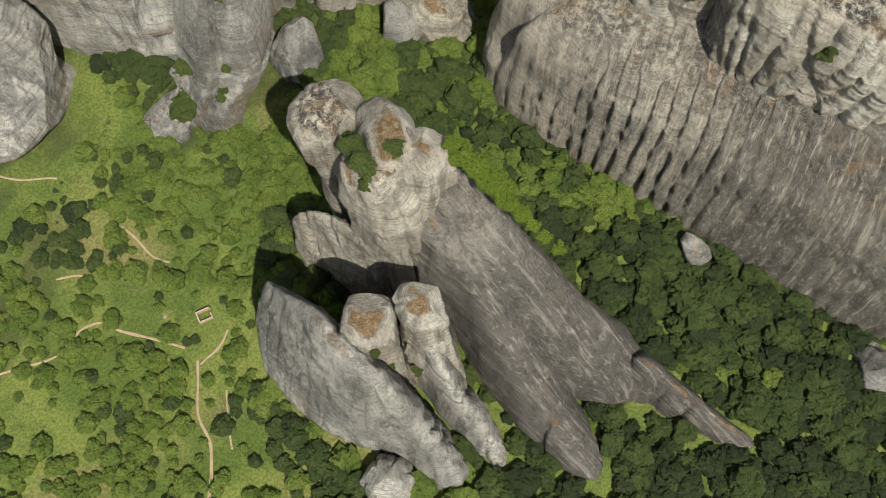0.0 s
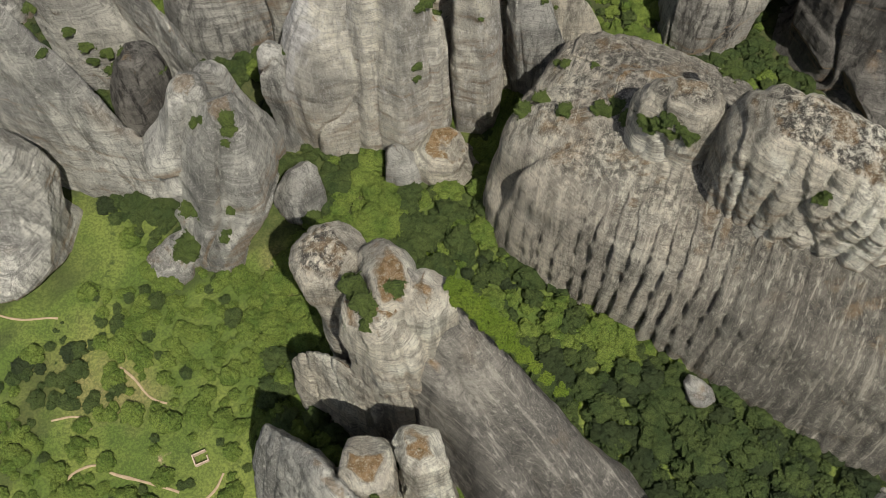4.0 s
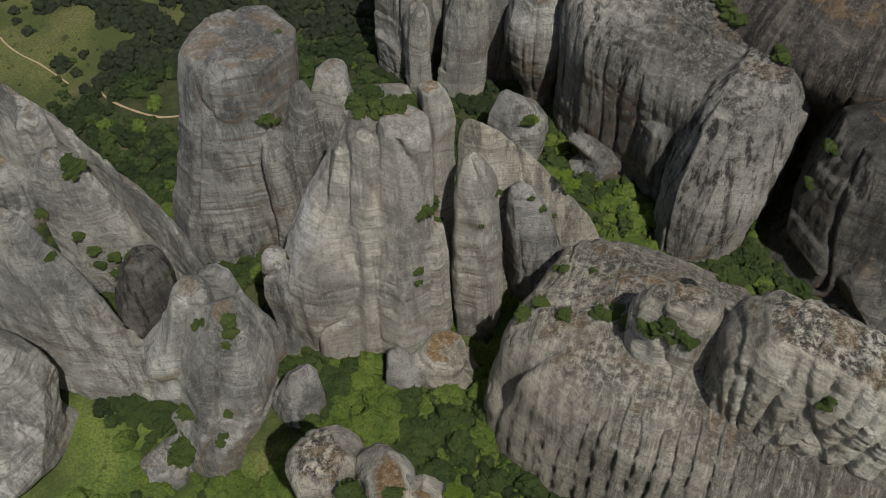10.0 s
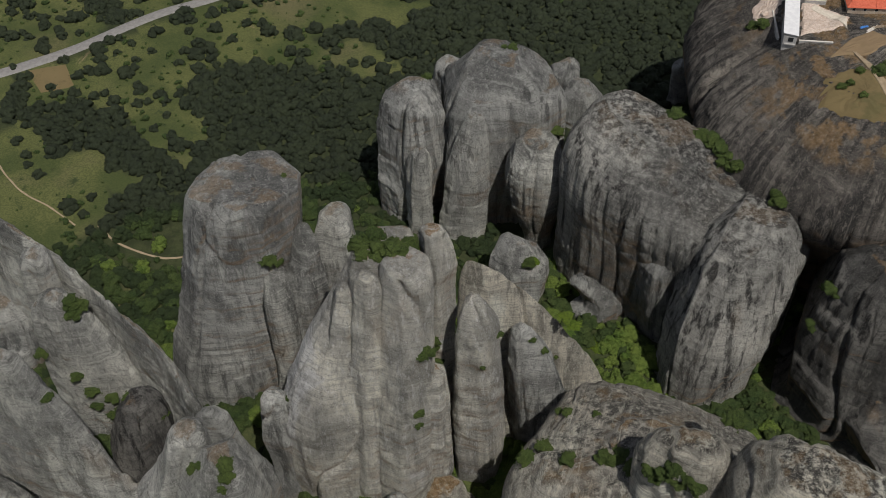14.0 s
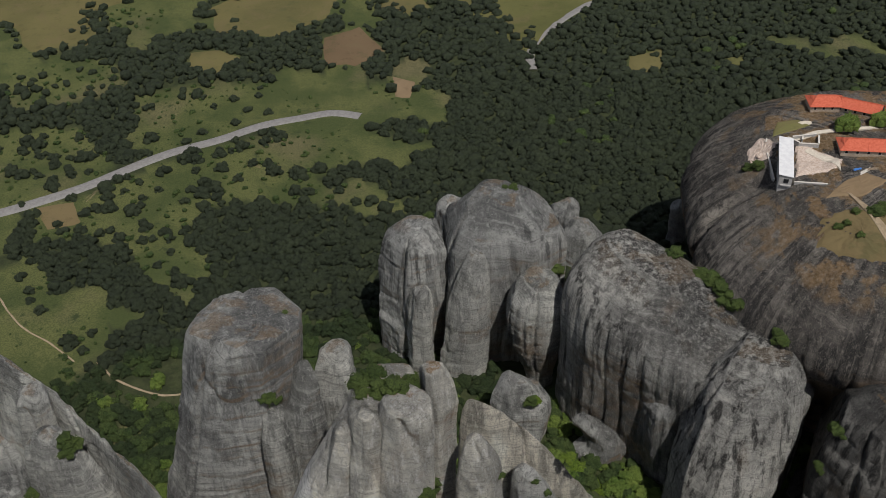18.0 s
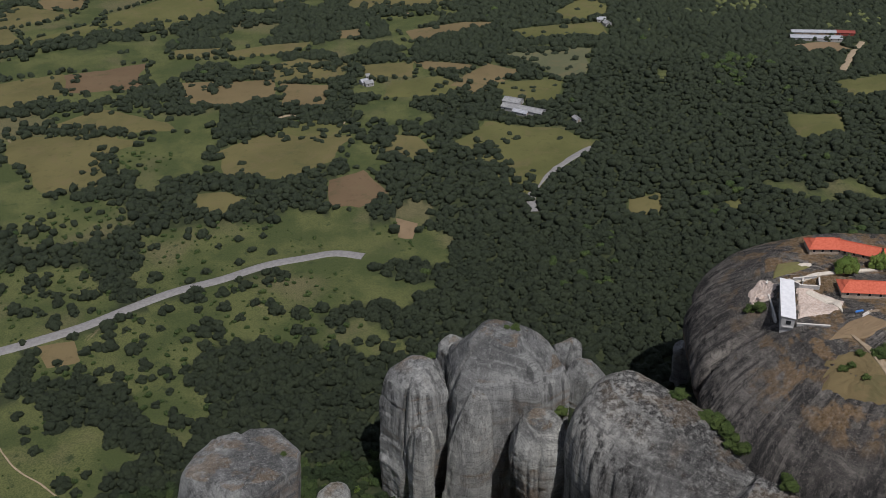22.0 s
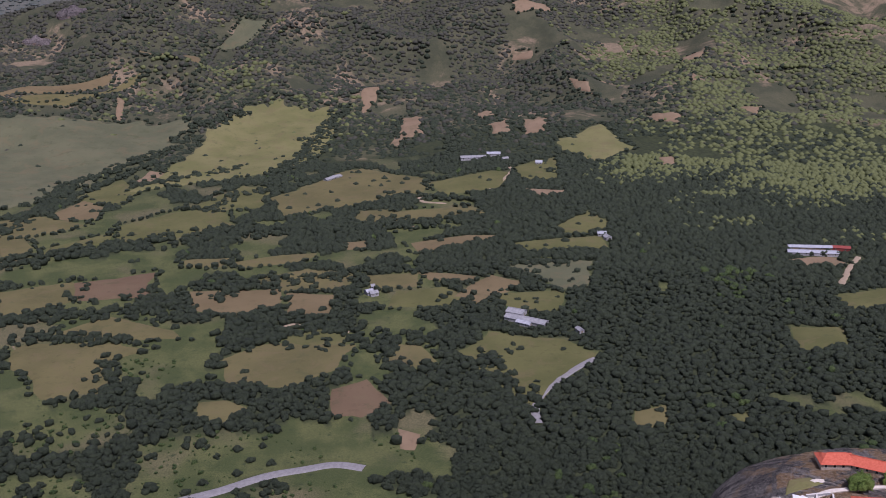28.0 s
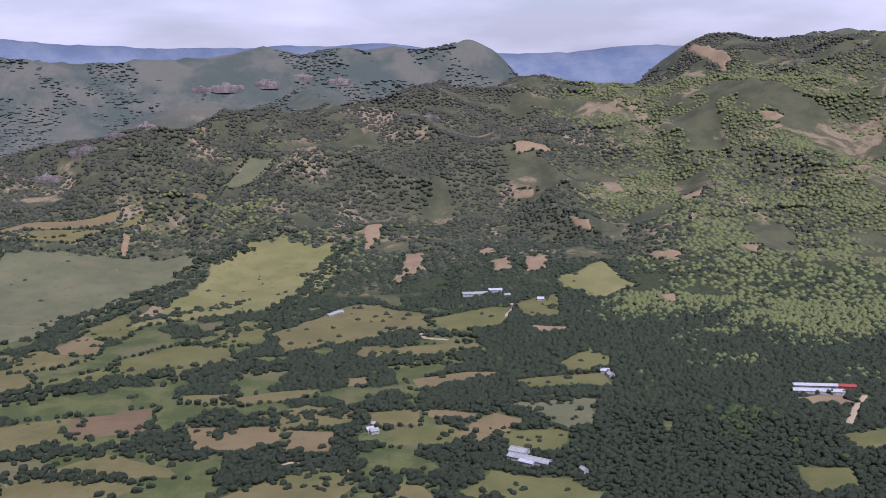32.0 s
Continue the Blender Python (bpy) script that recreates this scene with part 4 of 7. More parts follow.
# the long slab with its summit, in front
slab_back = ridge("rock_ridge", [(-22, 93, 90, 5, 10, 7, 15), (-14, 85, 94, 6, 11, 8, 18), (-4, 79, 82, 7, 14, 9, 21), (10, 70, 62, 8, 16, 10, 23), (25, 58, 42, 9, 15, 11, 20), (38, 50, 26, 10, 12, 12, 15), (50, 39, 8, 8, 8, 9, 10)], "x", SLATE, boxy=2.6, strata=0.08, joints=4, rough=0.8)
slab_front = ridge("rock_ridge", [(-22, 82, 70, 9, 6, 14, 9), (-10, 71, 72, 11, 6, 18, 8), (-1, 62, 59, 12, 6, 20, 8), (9, 49, 41, 12, 7, 19, 9), (20, 34, 21, 10, 7, 13, 9), (36, 14, 1, 6, 5, 8, 6)], "x", SLATE, boxy=2.5, strata=0.1, joints=3, rough=0.8, tip=0.4)
slab_tail = ridge("rock_ridge", [(44, 48, 24, 5, 5, 9, 9), (58, 39, 15, 4, 4, 7, 8), (70, 31, 9, 3, 4, 6, 7), (82, 24, 2, 2, 3, 4, 5)], "x", SLATE, boxy=2.2)
slab_head = rock("rock_spire", [(-33.0, 94.0, -8.0, 9.0, 9.0, -20), (-33.0, 94.0, 40.0, 8.0, 8.5, -20), (-33.5, 93.5, 66.0, 7.0, 8.0, -20), (-34.0, 93.5, 78.0, 8.6, 8.8, -20), (-34.0, 93.5, 84.0, 8.8, 8.8, -20)], cap=0.42, label="x", material=BROWN, joints=2)
slab_crest = ridge("rock_ridge", [(-27, 98, 85, 6, 6, 7, 9), (-21, 90, 93, 9, 8, 10, 10), (-18, 81, 95, 9, 8, 11, 10), (-17, 74, 92, 7, 7, 9, 8)], "x", SUMMIT, foot=20, boxy=3.6, strata=0.5, rough=1.4, tip=0.5)
slab_shoulder = rock("rock_spire", [(-11.5, 79.0, 40.0, 9.0, 8.0, -40), (-11.5, 80.0, 74.0, 7.5, 7.0, -40), (-11.5, 81.0, 86.0, 6.6, 6.2, -40), (-11.5, 81.5, 90.0, 6.4, 6.0, -40)], cap=0.5, label="x", material=SUMMIT, joints=1)
slab_bluff = rock("rock_spire", [(-20.0, 78.0, -8.0, 14.0, 12.0, -25), (-20.0, 78.5, 36.0, 12.0, 10.0, -25), (-20.5, 78.5, 60.0, 10.0, 8.5, -25), (-21.0, 78.5, 74.0, 10.5, 8.8, -25), (-21.5, 79.0, 88.0, 8.5, 7.5, -25)], cap=0.4, label="x", material=SUMMIT, joints=8, facets=7, rough=1.6)
slab_skirt = ridge("rock_ridge", [(-54, 88, 26, 2, 4, 6, 9), (-43, 84, 41, 3, 4, 8, 10), (-32, 77, 48, 4, 4, 9, 10), (-22, 68, 34, 3, 3, 7, 8)], "x", BROWN, boxy=2.2, flute=0.5, flutes=3.0)
# the narrow leaning ridge with two rounded heads
lean_crest = ridge("rock_ridge", [(-58, 66, 40, 2, 8, 7, 18), (-50, 60, 52, 2, 9, 7, 22), (-41, 53, 62, 3, 9, 7, 24), (-32, 44, 66, 4, 9, 8, 23), (-22, 34, 62, 5, 8, 8, 16), (-14, 26, 42, 5, 6, 8, 10), (-4, 12, 4, 4, 4, 7, 7)], "x", MIDROCK, boxy=2.6, flute=0.8, flutes=4.0, joints=5, tip=0.45, rough=1.2)
lean_head_a = rock("rock_spire", [(-26.4, 48.5, 0.0, 9.0, 8.0, 0), (-26.4, 48.5, 46.0, 6.5, 6.5, 0), (-26.4, 48.5, 58.0, 7.4, 7.2, 0), (-26.4, 48.0, 63.0, 7.2, 7.0, 0)], cap=0.45, label="x", material=SUMMIT, joints=1)
lean_head_b = rock("rock_spire", [(-12.0, 48.0, 0.0, 9.0, 7.5, 10), (-12.5, 49.0, 36.0, 6.6, 6.0, 10), (-12.8, 50.5, 56.0, 6.0, 5.6, 10), (-13.0, 51.5, 66.0, 6.4, 6.0, 10)], cap=0.3, label="x", material=SUMMIT, joints=2)
lean_pillar = ridge("rock_ridge", [(-14, 49, 56, 4, 4, 6, 6), (-6, 38, 36, 4, 4, 7, 7), (2, 28, 16, 4, 4, 6, 6), (9, 18, 0, 3, 3, 5, 5)], "x", MIDROCK, boxy=2.4)
# the tall tower between the gullies
central_main = rock("rock_tower", [(-42.0, 181.0, -8.0, 16.0, 13.0), (-41.0, 181.5, 14.0, 17.5, 13.5), (-38.0, 183.0, 42.0, 19.5, 13.5), (-34.5, 185.5, 60.0, 17.5, 12.5), (-29.5, 189.0, 80.0, 12.5, 10.0), (-25.5, 192.0, 94.0, 9.0, 8.5), (-24.5, 192.5, 99.0, 8.2, 7.8)], turn=10, cap=0.03, label="x", material=PALE, joints=5, facets=5)
central_left = rock("rock_spire", [(-46.0, 176.5, -8.0, 8.0, 6.5), (-43.5, 177.5, 30.0, 8.0, 6.5), (-40.5, 179.5, 58.0, 6.8, 6.0), (-37.0, 182.0, 78.0, 4.8, 4.6), (-35.5, 183.5, 89.0, 3.6, 3.6)], turn=12, cap=0.5, label="x", material=PALE, joints=2)
central_mid = rock("rock_spire", [(-34.0, 173.5, -8.0, 6.5, 5.5), (-32.5, 175.0, 40.0, 6.0, 5.4), (-30.5, 178.5, 72.0, 5.0, 4.9), (-29.3, 181.5, 92.0, 4.0, 4.2), (-29.0, 182.5, 97.0, 3.6, 3.8)], turn=8, cap=0.35, label="x", material=PALE, joints=1)
central_right = rock("rock_spire", [(-23.5, 173.0, -8.0, 8.0, 7.0), (-22.0, 174.5, 36.0, 8.0, 7.0), (-20.0, 178.5, 68.0, 7.4, 6.8), (-18.7, 182.5, 92.0, 6.6, 6.6), (-18.3, 184.0, 101.0, 6.0, 6.0)], turn=8, cap=0.12, label="x", material=PALE, joints=2)
# the slanting crest
ridge_a = ridge("rock_ridge", [(-5, 205, 81, 3, 3, 6, 11), (3, 205, 78, 3, 3, 7, 13), (13, 205, 69, 3, 3, 8, 13), (28, 204, 50, 3, 3, 8, 12), (42, 202, 26, 3, 3, 7, 9), (50, 200, 4, 2, 2, 5, 6)], "x", BROWN, boxy=2.3, joints=5, tip=0.5)
# the ridges on the far side of the meadow
left_long = ridge("rock_ridge", [(-65, 166, 10, 2, 2, 6, 6), (-75, 171, 33, 2, 3, 6, 7), (-86, 178, 45, 2, 3, 6, 8), (-98, 193, 51, 2, 3, 6, 8), (-115, 207, 55, 2, 3, 6, 8), (-136, 223, 62, 3, 3, 7, 9), (-158, 237, 67, 4, 4, 8, 11), (-190, 257, 72, 6, 6, 11, 14)], "x", MIDROCK, boxy=2.6, joints=9, tip=0.4, rough=1.6)
left_wedge = ridge("rock_ridge", [(-145, 211, 55, 6, 7, 6, 11), (-134, 209, 62, 6, 9, 6, 14), (-121, 206, 45, 4, 7, 5, 12), (-112, 203, 22, 3, 4, 4, 8)], "x", MIDROCK, boxy=4.0, joints=3, tip=0.35)
left_head = rock("rock_spire", [(-144.0, 222.0, -8.0, 9.0, 8.0), (-144.0, 222.0, 45.0, 6.5, 6.0), (-143.5, 222.0, 63.0, 5.2, 5.0)], turn=30, cap=0.5, label="x", material=MIDROCK, joints=1)
left_front = ridge("rock_ridge", [(-152, 175, 74, 6, 8, 9, 13), (-136, 169, 83, 5, 8, 8, 13), (-125, 165, 84, 4, 7, 7, 13), (-117, 162, 66, 4, 6, 5, 10), (-108, 158, 42, 3, 5, 4, 8), (-98, 155, 24, 3, 4, 4, 6), (-88, 152, 6, 2, 3, 3, 4)], "x", MIDROCK, boxy=3.6, joints=6, flute=0.5, flutes=8.0)
# the weathered cap of the dome
dome_cap = ridge("rock_ridge", [(63, 133, 82, 8, 10, 9, 11), (74, 129, 91, 11, 13, 11, 13), (87, 122, 92, 12, 14, 12, 14), (99, 115, 89, 11, 13, 11, 13), (112, 106, 83, 9, 10, 10, 11)], "x", BROWN, foot=50, boxy=4.2, flute=1.8, flutes=8.0, joints=8, rough=2.0, strata=1.6, tip=0.5)
dome_cap_left = ridge("rock_ridge", [(43, 147, 74, 5, 6, 6, 7), (52, 142, 82, 6, 8, 7, 9), (60, 139, 83, 6, 8, 7, 9), (67, 137, 77, 5, 6, 6, 7)], "x", BROWN, foot=46, boxy=3.6, rough=1.6, joints=4, flute=0.7, flutes=5.0)

for ox, oy, half, deep, rise in ((-684, 1742, 34, 12, 9), (-640, 1775, 20, 9, 7), (-731, 1683, 26, 10, 7), (-590, 1800, 16, 8, 6), (-788, 3207, 60, 22, 16), (-667, 3238, 44, 18, 15),
                                 (-866, 3191, 36, 15, 12), (-442, 3331, 46, 18, 13), (-89, 2043, 20, 9, 7), (-120, 2030, 14, 7, 6), (-560, 3300, 40, 14, 12)):
    oz = float(ground_z(ox, oy)[0])
    rock("rock_outcrop", [(ox, oy, oz - 14, half, deep), (ox, oy, oz + 0.3 * rise, half * 0.9, deep * 0.8), (ox, oy, oz + rise, half * 0.55, deep * 0.4)],
         "bare pinkish rock outcrop on the wooded hillside", PINK, turn=(ox * 7 + oy) % 40 - 10, joints=9, cap=0.2, detail=0.25, rough=3.0)
shear(wall_a, (40, 66), -0.2, 0.12)
massif("rock_tower", "tall pale grey rock tower with upright clefts and scrub on top", [central_main, central_left, central_mid, central_right, central_knob], ["body", "head", "column", "column", "column"])
massif("rock_pillar", "slender pale rock pillar with a low rounded needle beside it", [pillar_right, central_needle], ["body", "needle"])
massif("rock_massif", "dark cracked rock massif with scattered bushes and a low boulder", [dark_rock_right, dark_boulder], ["body", "boulder"])
massif("rock_dome", "huge rounded grey-brown rock dome with deep upright flutes and lichen cap", [fluted_dome, dome_cap, dome_cap_left, dome_shoulder], ["body", "summit", "summit", "shoulder"])
massif("rock_slab", "long dark grey sloping rock slab with a dry grassy summit", [slab_back, slab_front, slab_tail, slab_head, slab_crest, slab_shoulder, slab_bluff, slab_skirt], ["body", "slab", "tail", "head", "summit", "shoulder", "cliff", "flank"])
massif("rock_ridge", "narrow leaning rock ridge with ribbed grey flank and rounded heads", [lean_crest, lean_head_a, lean_head_b, lean_pillar], ["body", "head", "head", "buttress"])
massif("rock_wall_ridge", "high streaked rock wall with a dark slanting roof", [wall_a, wall_c, wall_rib, wall_shoulder], ["body", "end", "rib", "shoulder"])
massif("rock_monolith", "grey monolith with a flake and needle leaning on it", [monolith_main, monolith_left, monolith_front, monolith_needle, monolith_back, monolith_back_left], ["body", "shoulder", "flake", "needle", "boulder", "boulder"])
massif("rock_massif", "broad dark rock massif with orange overhang and monastery on top", [monastery_rock, monastery_flake], ["body", "flake"])
massif("rock_ridge", "pale grey rock ridge sloping down beside a dark wedge", [left_front, left_dark_rock], ["body", "wedge"])
massif("rock_crest", "slanting rock crest with pale blocks and green ledge", [ridge_a, ridge_b, ridge_foot, ridge_boulder], ["body", "face", "foot", "boulder"])
massif("rock_tower", "broad grey rock tower with leaning blocks at its side", [tower_back_left, tower_neck_a, tower_neck_b, tower_neck_c], ["body", "block", "block", "block"])
massif("rock_pair", "split grey rock pillar with grassy knob and notch", [left_pillar_c, left_head_c, left_notch, left_ledge], ["body", "head", "crest", "ledge"])
massif("rock_ridge", "steep grey rock ridge descending past a wedge-shaped block", [left_long, left_wedge, left_head, left_edge_rock], ["body", "wedge", "head", "foot"])

# ---------- dropping things onto rock and ground ----------
bpy.context.view_layer.update()
DEPS = bpy.context.evaluated_depsgraph_get()


def surface(x, y, start=400.0):
    """Height of the first surface under a point, and how level it is."""
    hit, place, normal, _, ob, _ = scene.ray_cast(DEPS, (x, y, start), (0, 0, -1))
    return (place.z, normal.z, ob.name) if hit else (0.0, 1.0, "")


def inside(poly, x, y):
    """Which of the points lie inside a polygon."""
    hit = np.zeros(len(x), bool)
    n = len(poly)
    for k in range(n):
        (x0, y0), (x1, y1) = poly[k], poly[(k + 1) % n]
        if y0 != y1:
            cross = (y0 > y) != (y1 > y)
            hit ^= cross & (x < (x1 - x0) * (y - y0) / (y1 - y0) + x0)
    return hit


# ---------- fields ----------
FIELD_AREAS = []
FIELD_LABELS = {
    "green": "green pasture with faint mottling between hedges", "bright": "sunny yellow-green hillside meadow",
    "olive": "olive-green grazed field edged by trees", "tan": "dry tan stubble field edged by trees",
    "brown": "brown ploughed field between dark hedges", "grey": "dull grey-green meadow on the slope",
    "soil": "patch of bare orange-tan soil among trees"}


def field(kind, poly):
    """A field draped over the ground with a ragged edge."""
    seed = len(FIELD_AREAS)
    pts = []
    for k in range(len(poly)):
        a, b = np.array(poly[k], float), np.array(poly[(k + 1) % len(poly)], float)
        steps = max(2, int(np.linalg.norm(b - a) / 7))
        pts += [a + (b - a) * s / steps for s in range(steps)]
    pts = np.array(pts)
    mid = pts.mean(0)
    p3 = np.concatenate([pts, np.zeros((len(pts), 1))], 1)
    pts = mid + (pts - mid) * (1 + (0.28 * fbm(p3, 0.09, 4, seed) if kind == "soil" else 0.12 * fbm(p3, 0.04, 4, seed))[:, None])
    rings = max(4, int(np.linalg.norm(pts - mid, axis=1).max() / 14))
    verts = [mid[None]] + [mid + (pts - mid) * (k / rings) for k in range(1, rings + 1)]
    xy = np.concatenate(verts)
    d = np.hypot(*mid)
    z = ground_z(xy[:, 0], xy[:, 1]) + 0.25 + d * 0.0009
    n = len(pts)
    z[-n:] -= 0.35 + d * 0.0012
    faces = []
    for j in range(n):
        k = (j + 1) % n
        faces.append((0, 1 + j, 1 + k, 0))
        for r in range(rings - 1):
            a = 1 + r * n
            faces.append((a + j, a + n + j, a + n + k, a + k))
    me = bpy.data.meshes.new("field")
    me.from_pydata(np.concatenate([xy, z[:, None]], 1).tolist(), [], [f[:3] if f[3] == 0 else f for f in faces])
    for f in me.polygons:
        f.use_smooth = True
    me.materials.append(FIELD[kind])
    ob = new("field", me)
    if me.polygons[0].normal.z < 0:
        me.flip_normals()
    FIELD_AREAS.append([tuple(q) for q in pts])
    return tagged(ob, FIELD_LABELS[kind], "field", kind="structure")


field("grey", [(-442, 1723), (-413, 1824), (-368, 1824), (-397, 1744)])
field("olive", [(-343, 666), (-335, 680), (-263, 685), (-241, 667), (-258, 648), (-245, 590), (-287, 588), (-331, 634)])
field("green", [(-14, 661), (9, 700), (66, 685), (93, 654), (70, 631), (38, 575), (22, 588), (4, 630)])
field("brown", [(-99, 603), (-73, 620), (-54, 580), (-71, 556), (-92, 563)])
field("olive", [(-185, 653), (-153, 680), (-83, 674), (-94, 629), (-128, 597), (-170, 609)])
field("tan", [(-241, 785), (-163, 792), (-158, 748), (-192, 728), (-232, 741)])
field("brown", [(-352, 804), (-284, 837), (-269, 773), (-333, 761)])
field("olive", [(-409, 787), (-348, 813), (-331, 765), (-364, 736), (-380, 725)])
field("olive", [(-327, 697), (-295, 734), (-229, 701), (-219, 685), (-302, 685)])
field("tan", [(-159, 781), (-116, 779), (-115, 734), (-149, 734)])
field("olive", [(-196, 807), (-152, 843), (-96, 830), (-112, 792), (-164, 783)])
field("olive", [(-97, 827), (-47, 829), (-48, 793), (-88, 792)])
field("tan", [(-50, 829), (6, 818), (-2, 800), (-41, 808)])
field("tan", [(-23, 764), (15, 824), (48, 810), (39, 793), (3, 755)])
field("green", [(-70, 791), (-24, 794), (-0, 767), (-21, 746), (-72, 748)])
field("grey", [(15, 856), (62, 872), (110, 859), (97, 793), (72, 787), (53, 822)])
field("green", [(20, 779), (80, 790), (69, 733), (25, 745)])
field("tan", [(-67, 911), (-3, 937), (38, 939), (-9, 907), (-56, 879)])
field("green", [(83, 963), (120, 1015), (142, 974), (135, 945), (87, 936)])
field("green", [(35, 912), (127, 937), (128, 895), (55, 885)])
field("olive", [(-273, 871), (-222, 874), (-227, 845), (-263, 847)])
field("olive", [(-224, 858), (-178, 878), (-146, 886), (-149, 865), (-206, 841)])
field("green", [(-370, 977), (-330, 1032), (-271, 1048), (-248, 979), (-306, 928), (-353, 927)])
field("green", [(-412, 904), (-363, 962), (-353, 924), (-410, 885)])
field("tan", [(-457, 1033), (-442, 1086), (-409, 1056), (-396, 999), (-440, 1005)])
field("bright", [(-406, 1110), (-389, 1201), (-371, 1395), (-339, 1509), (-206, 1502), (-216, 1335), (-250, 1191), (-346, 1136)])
field("grey", [(-556, 1006), (-706, 1314), (-584, 1414), (-426, 1441), (-393, 1384), (-450, 1223), (-504, 1078)])
field("soil", [(-413, 1153), (-405, 1217), (-371, 1194), (-378, 1153)])
field("olive", [(-232, 1079), (-140, 1226), (-52, 1146), (-53, 1097), (-135, 1048), (-198, 1008)])
field("olive", [(-89, 1021), (-0, 1037), (16, 1010), (-85, 977)])
field("green", [(-55, 1132), (33, 1188), (47, 1168), (30, 1098), (-35, 1080)])
field("soil", [(56, 1097), (109, 1090), (101, 1073), (70, 1067)])
field("bright", [(115, 1321), (177, 1379), (206, 1269), (156, 1202), (114, 1268)])
field("green", [(46, 1196), (109, 1248), (100, 1135), (58, 1112)])
field("tan", [(-555, 1624), (-452, 1676), (-440, 1646), (-495, 1596)])
field("grey", [(-441, 1730), (-412, 1832), (-365, 1820), (-385, 1749)])
field("tan", [(-726, 1427), (-636, 1515), (-559, 1581), (-568, 1544), (-641, 1452)])
field("olive", [(-718, 1401), (-613, 1443), (-520, 1576), (-526, 1545), (-592, 1437)])
field("olive", [(-496, 956), (-455, 951), (-426, 906), (-437, 868)])
field("soil", [(284, 862), (337, 862), (326, 837), (290, 841)])
field("green", [(293, 770), (342, 785), (364, 772), (339, 738), (288, 734)])
field("green", [(238, 710), (278, 702), (272, 671), (231, 658)])
field("olive", [(99, 573), (124, 582), (123, 559), (105, 540), (97, 551)])
field("green", [(160, 566), (173, 569), (172, 557), (161, 553)])
field("soil", [(-107, 1484), (-78, 1494), (-71, 1388), (-104, 1366)])
field("soil", [(-176, 1582), (-148, 1619), (-148, 1543), (-168, 1493)])
field("soil", [(74, 1923), (133, 1936), (158, 1910), (83, 1890)])
field("soil", [(70, 1810), (104, 1787), (103, 1763), (69, 1787)])
field("soil", [(252, 1418), (295, 1395), (284, 1356), (253, 1376)])
field("soil", [(230, 1220), (252, 1225), (245, 1187), (229, 1193)])
field("soil", [(72, 1436), (110, 1446), (100, 1360), (72, 1347)])
field("soil", [(545, 2618), (587, 2525), (601, 2361), (572, 2370), (541, 2529)])
field("soil", [(558, 1981), (599, 1954), (581, 1944), (557, 1955)])
field("green", [(-459, 1101), (-431, 1183), (-387, 1119), (-391, 1063), (-438, 1063)])
field("olive", [(-533, 1002), (-467, 1025), (-406, 985), (-440, 945), (-502, 937)])
field("green", [(-320, 1038), (-271, 1139), (-239, 1128), (-228, 1050), (-270, 1034)])
field("olive", [(-122, 1032), (-88, 1033), (-85, 989), (-130, 981)])
field("bright", [(-232, 1192), (-226, 1330), (-216, 1485), (-196, 1406), (-207, 1286)])
field("green", [(-148, 688), (-122, 705), (-91, 695), (-93, 673), (-131, 669)])
field("olive", [(-69, 676), (-40, 672), (-25, 642), (-47, 628), (-62, 643)])
field("olive", [(-182, 581), (-163, 586), (-144, 574), (-155, 552), (-176, 556)])
field("tan", [(-127, 916), (-103, 925), (-100, 901), (-121, 893)])
field("soil", [(-115, 1353), (-106, 1404), (-97, 1392), (-99, 1331)])
field("soil", [(3, 1496), (29, 1511), (36, 1465), (11, 1451)])
field("soil", [(23, 1422), (48, 1434), (53, 1368), (29, 1354)])
field("soil", [(201, 1641), (231, 1626), (231, 1591), (206, 1599)])
field("soil", [(152, 1602), (180, 1569), (185, 1531), (162, 1566)])
field("soil", [(345, 1702), (384, 1688), (371, 1649), (342, 1666)])
field("soil", [(344, 1583), (340, 1516), (330, 1522)])
field("soil", [(380, 1422), (419, 1446), (396, 1391)])
field("soil", [(-534, 1481), (-524, 1487), (-509, 1422), (-519, 1416)])
field("soil", [(-80, 972), (-60, 976), (-62, 958)])
field("soil", [(-48, 548), (-33, 540), (-36, 521), (-45, 523)])
field("tan", [(-227, 414), (-207, 420), (-197, 400), (-213, 395)])

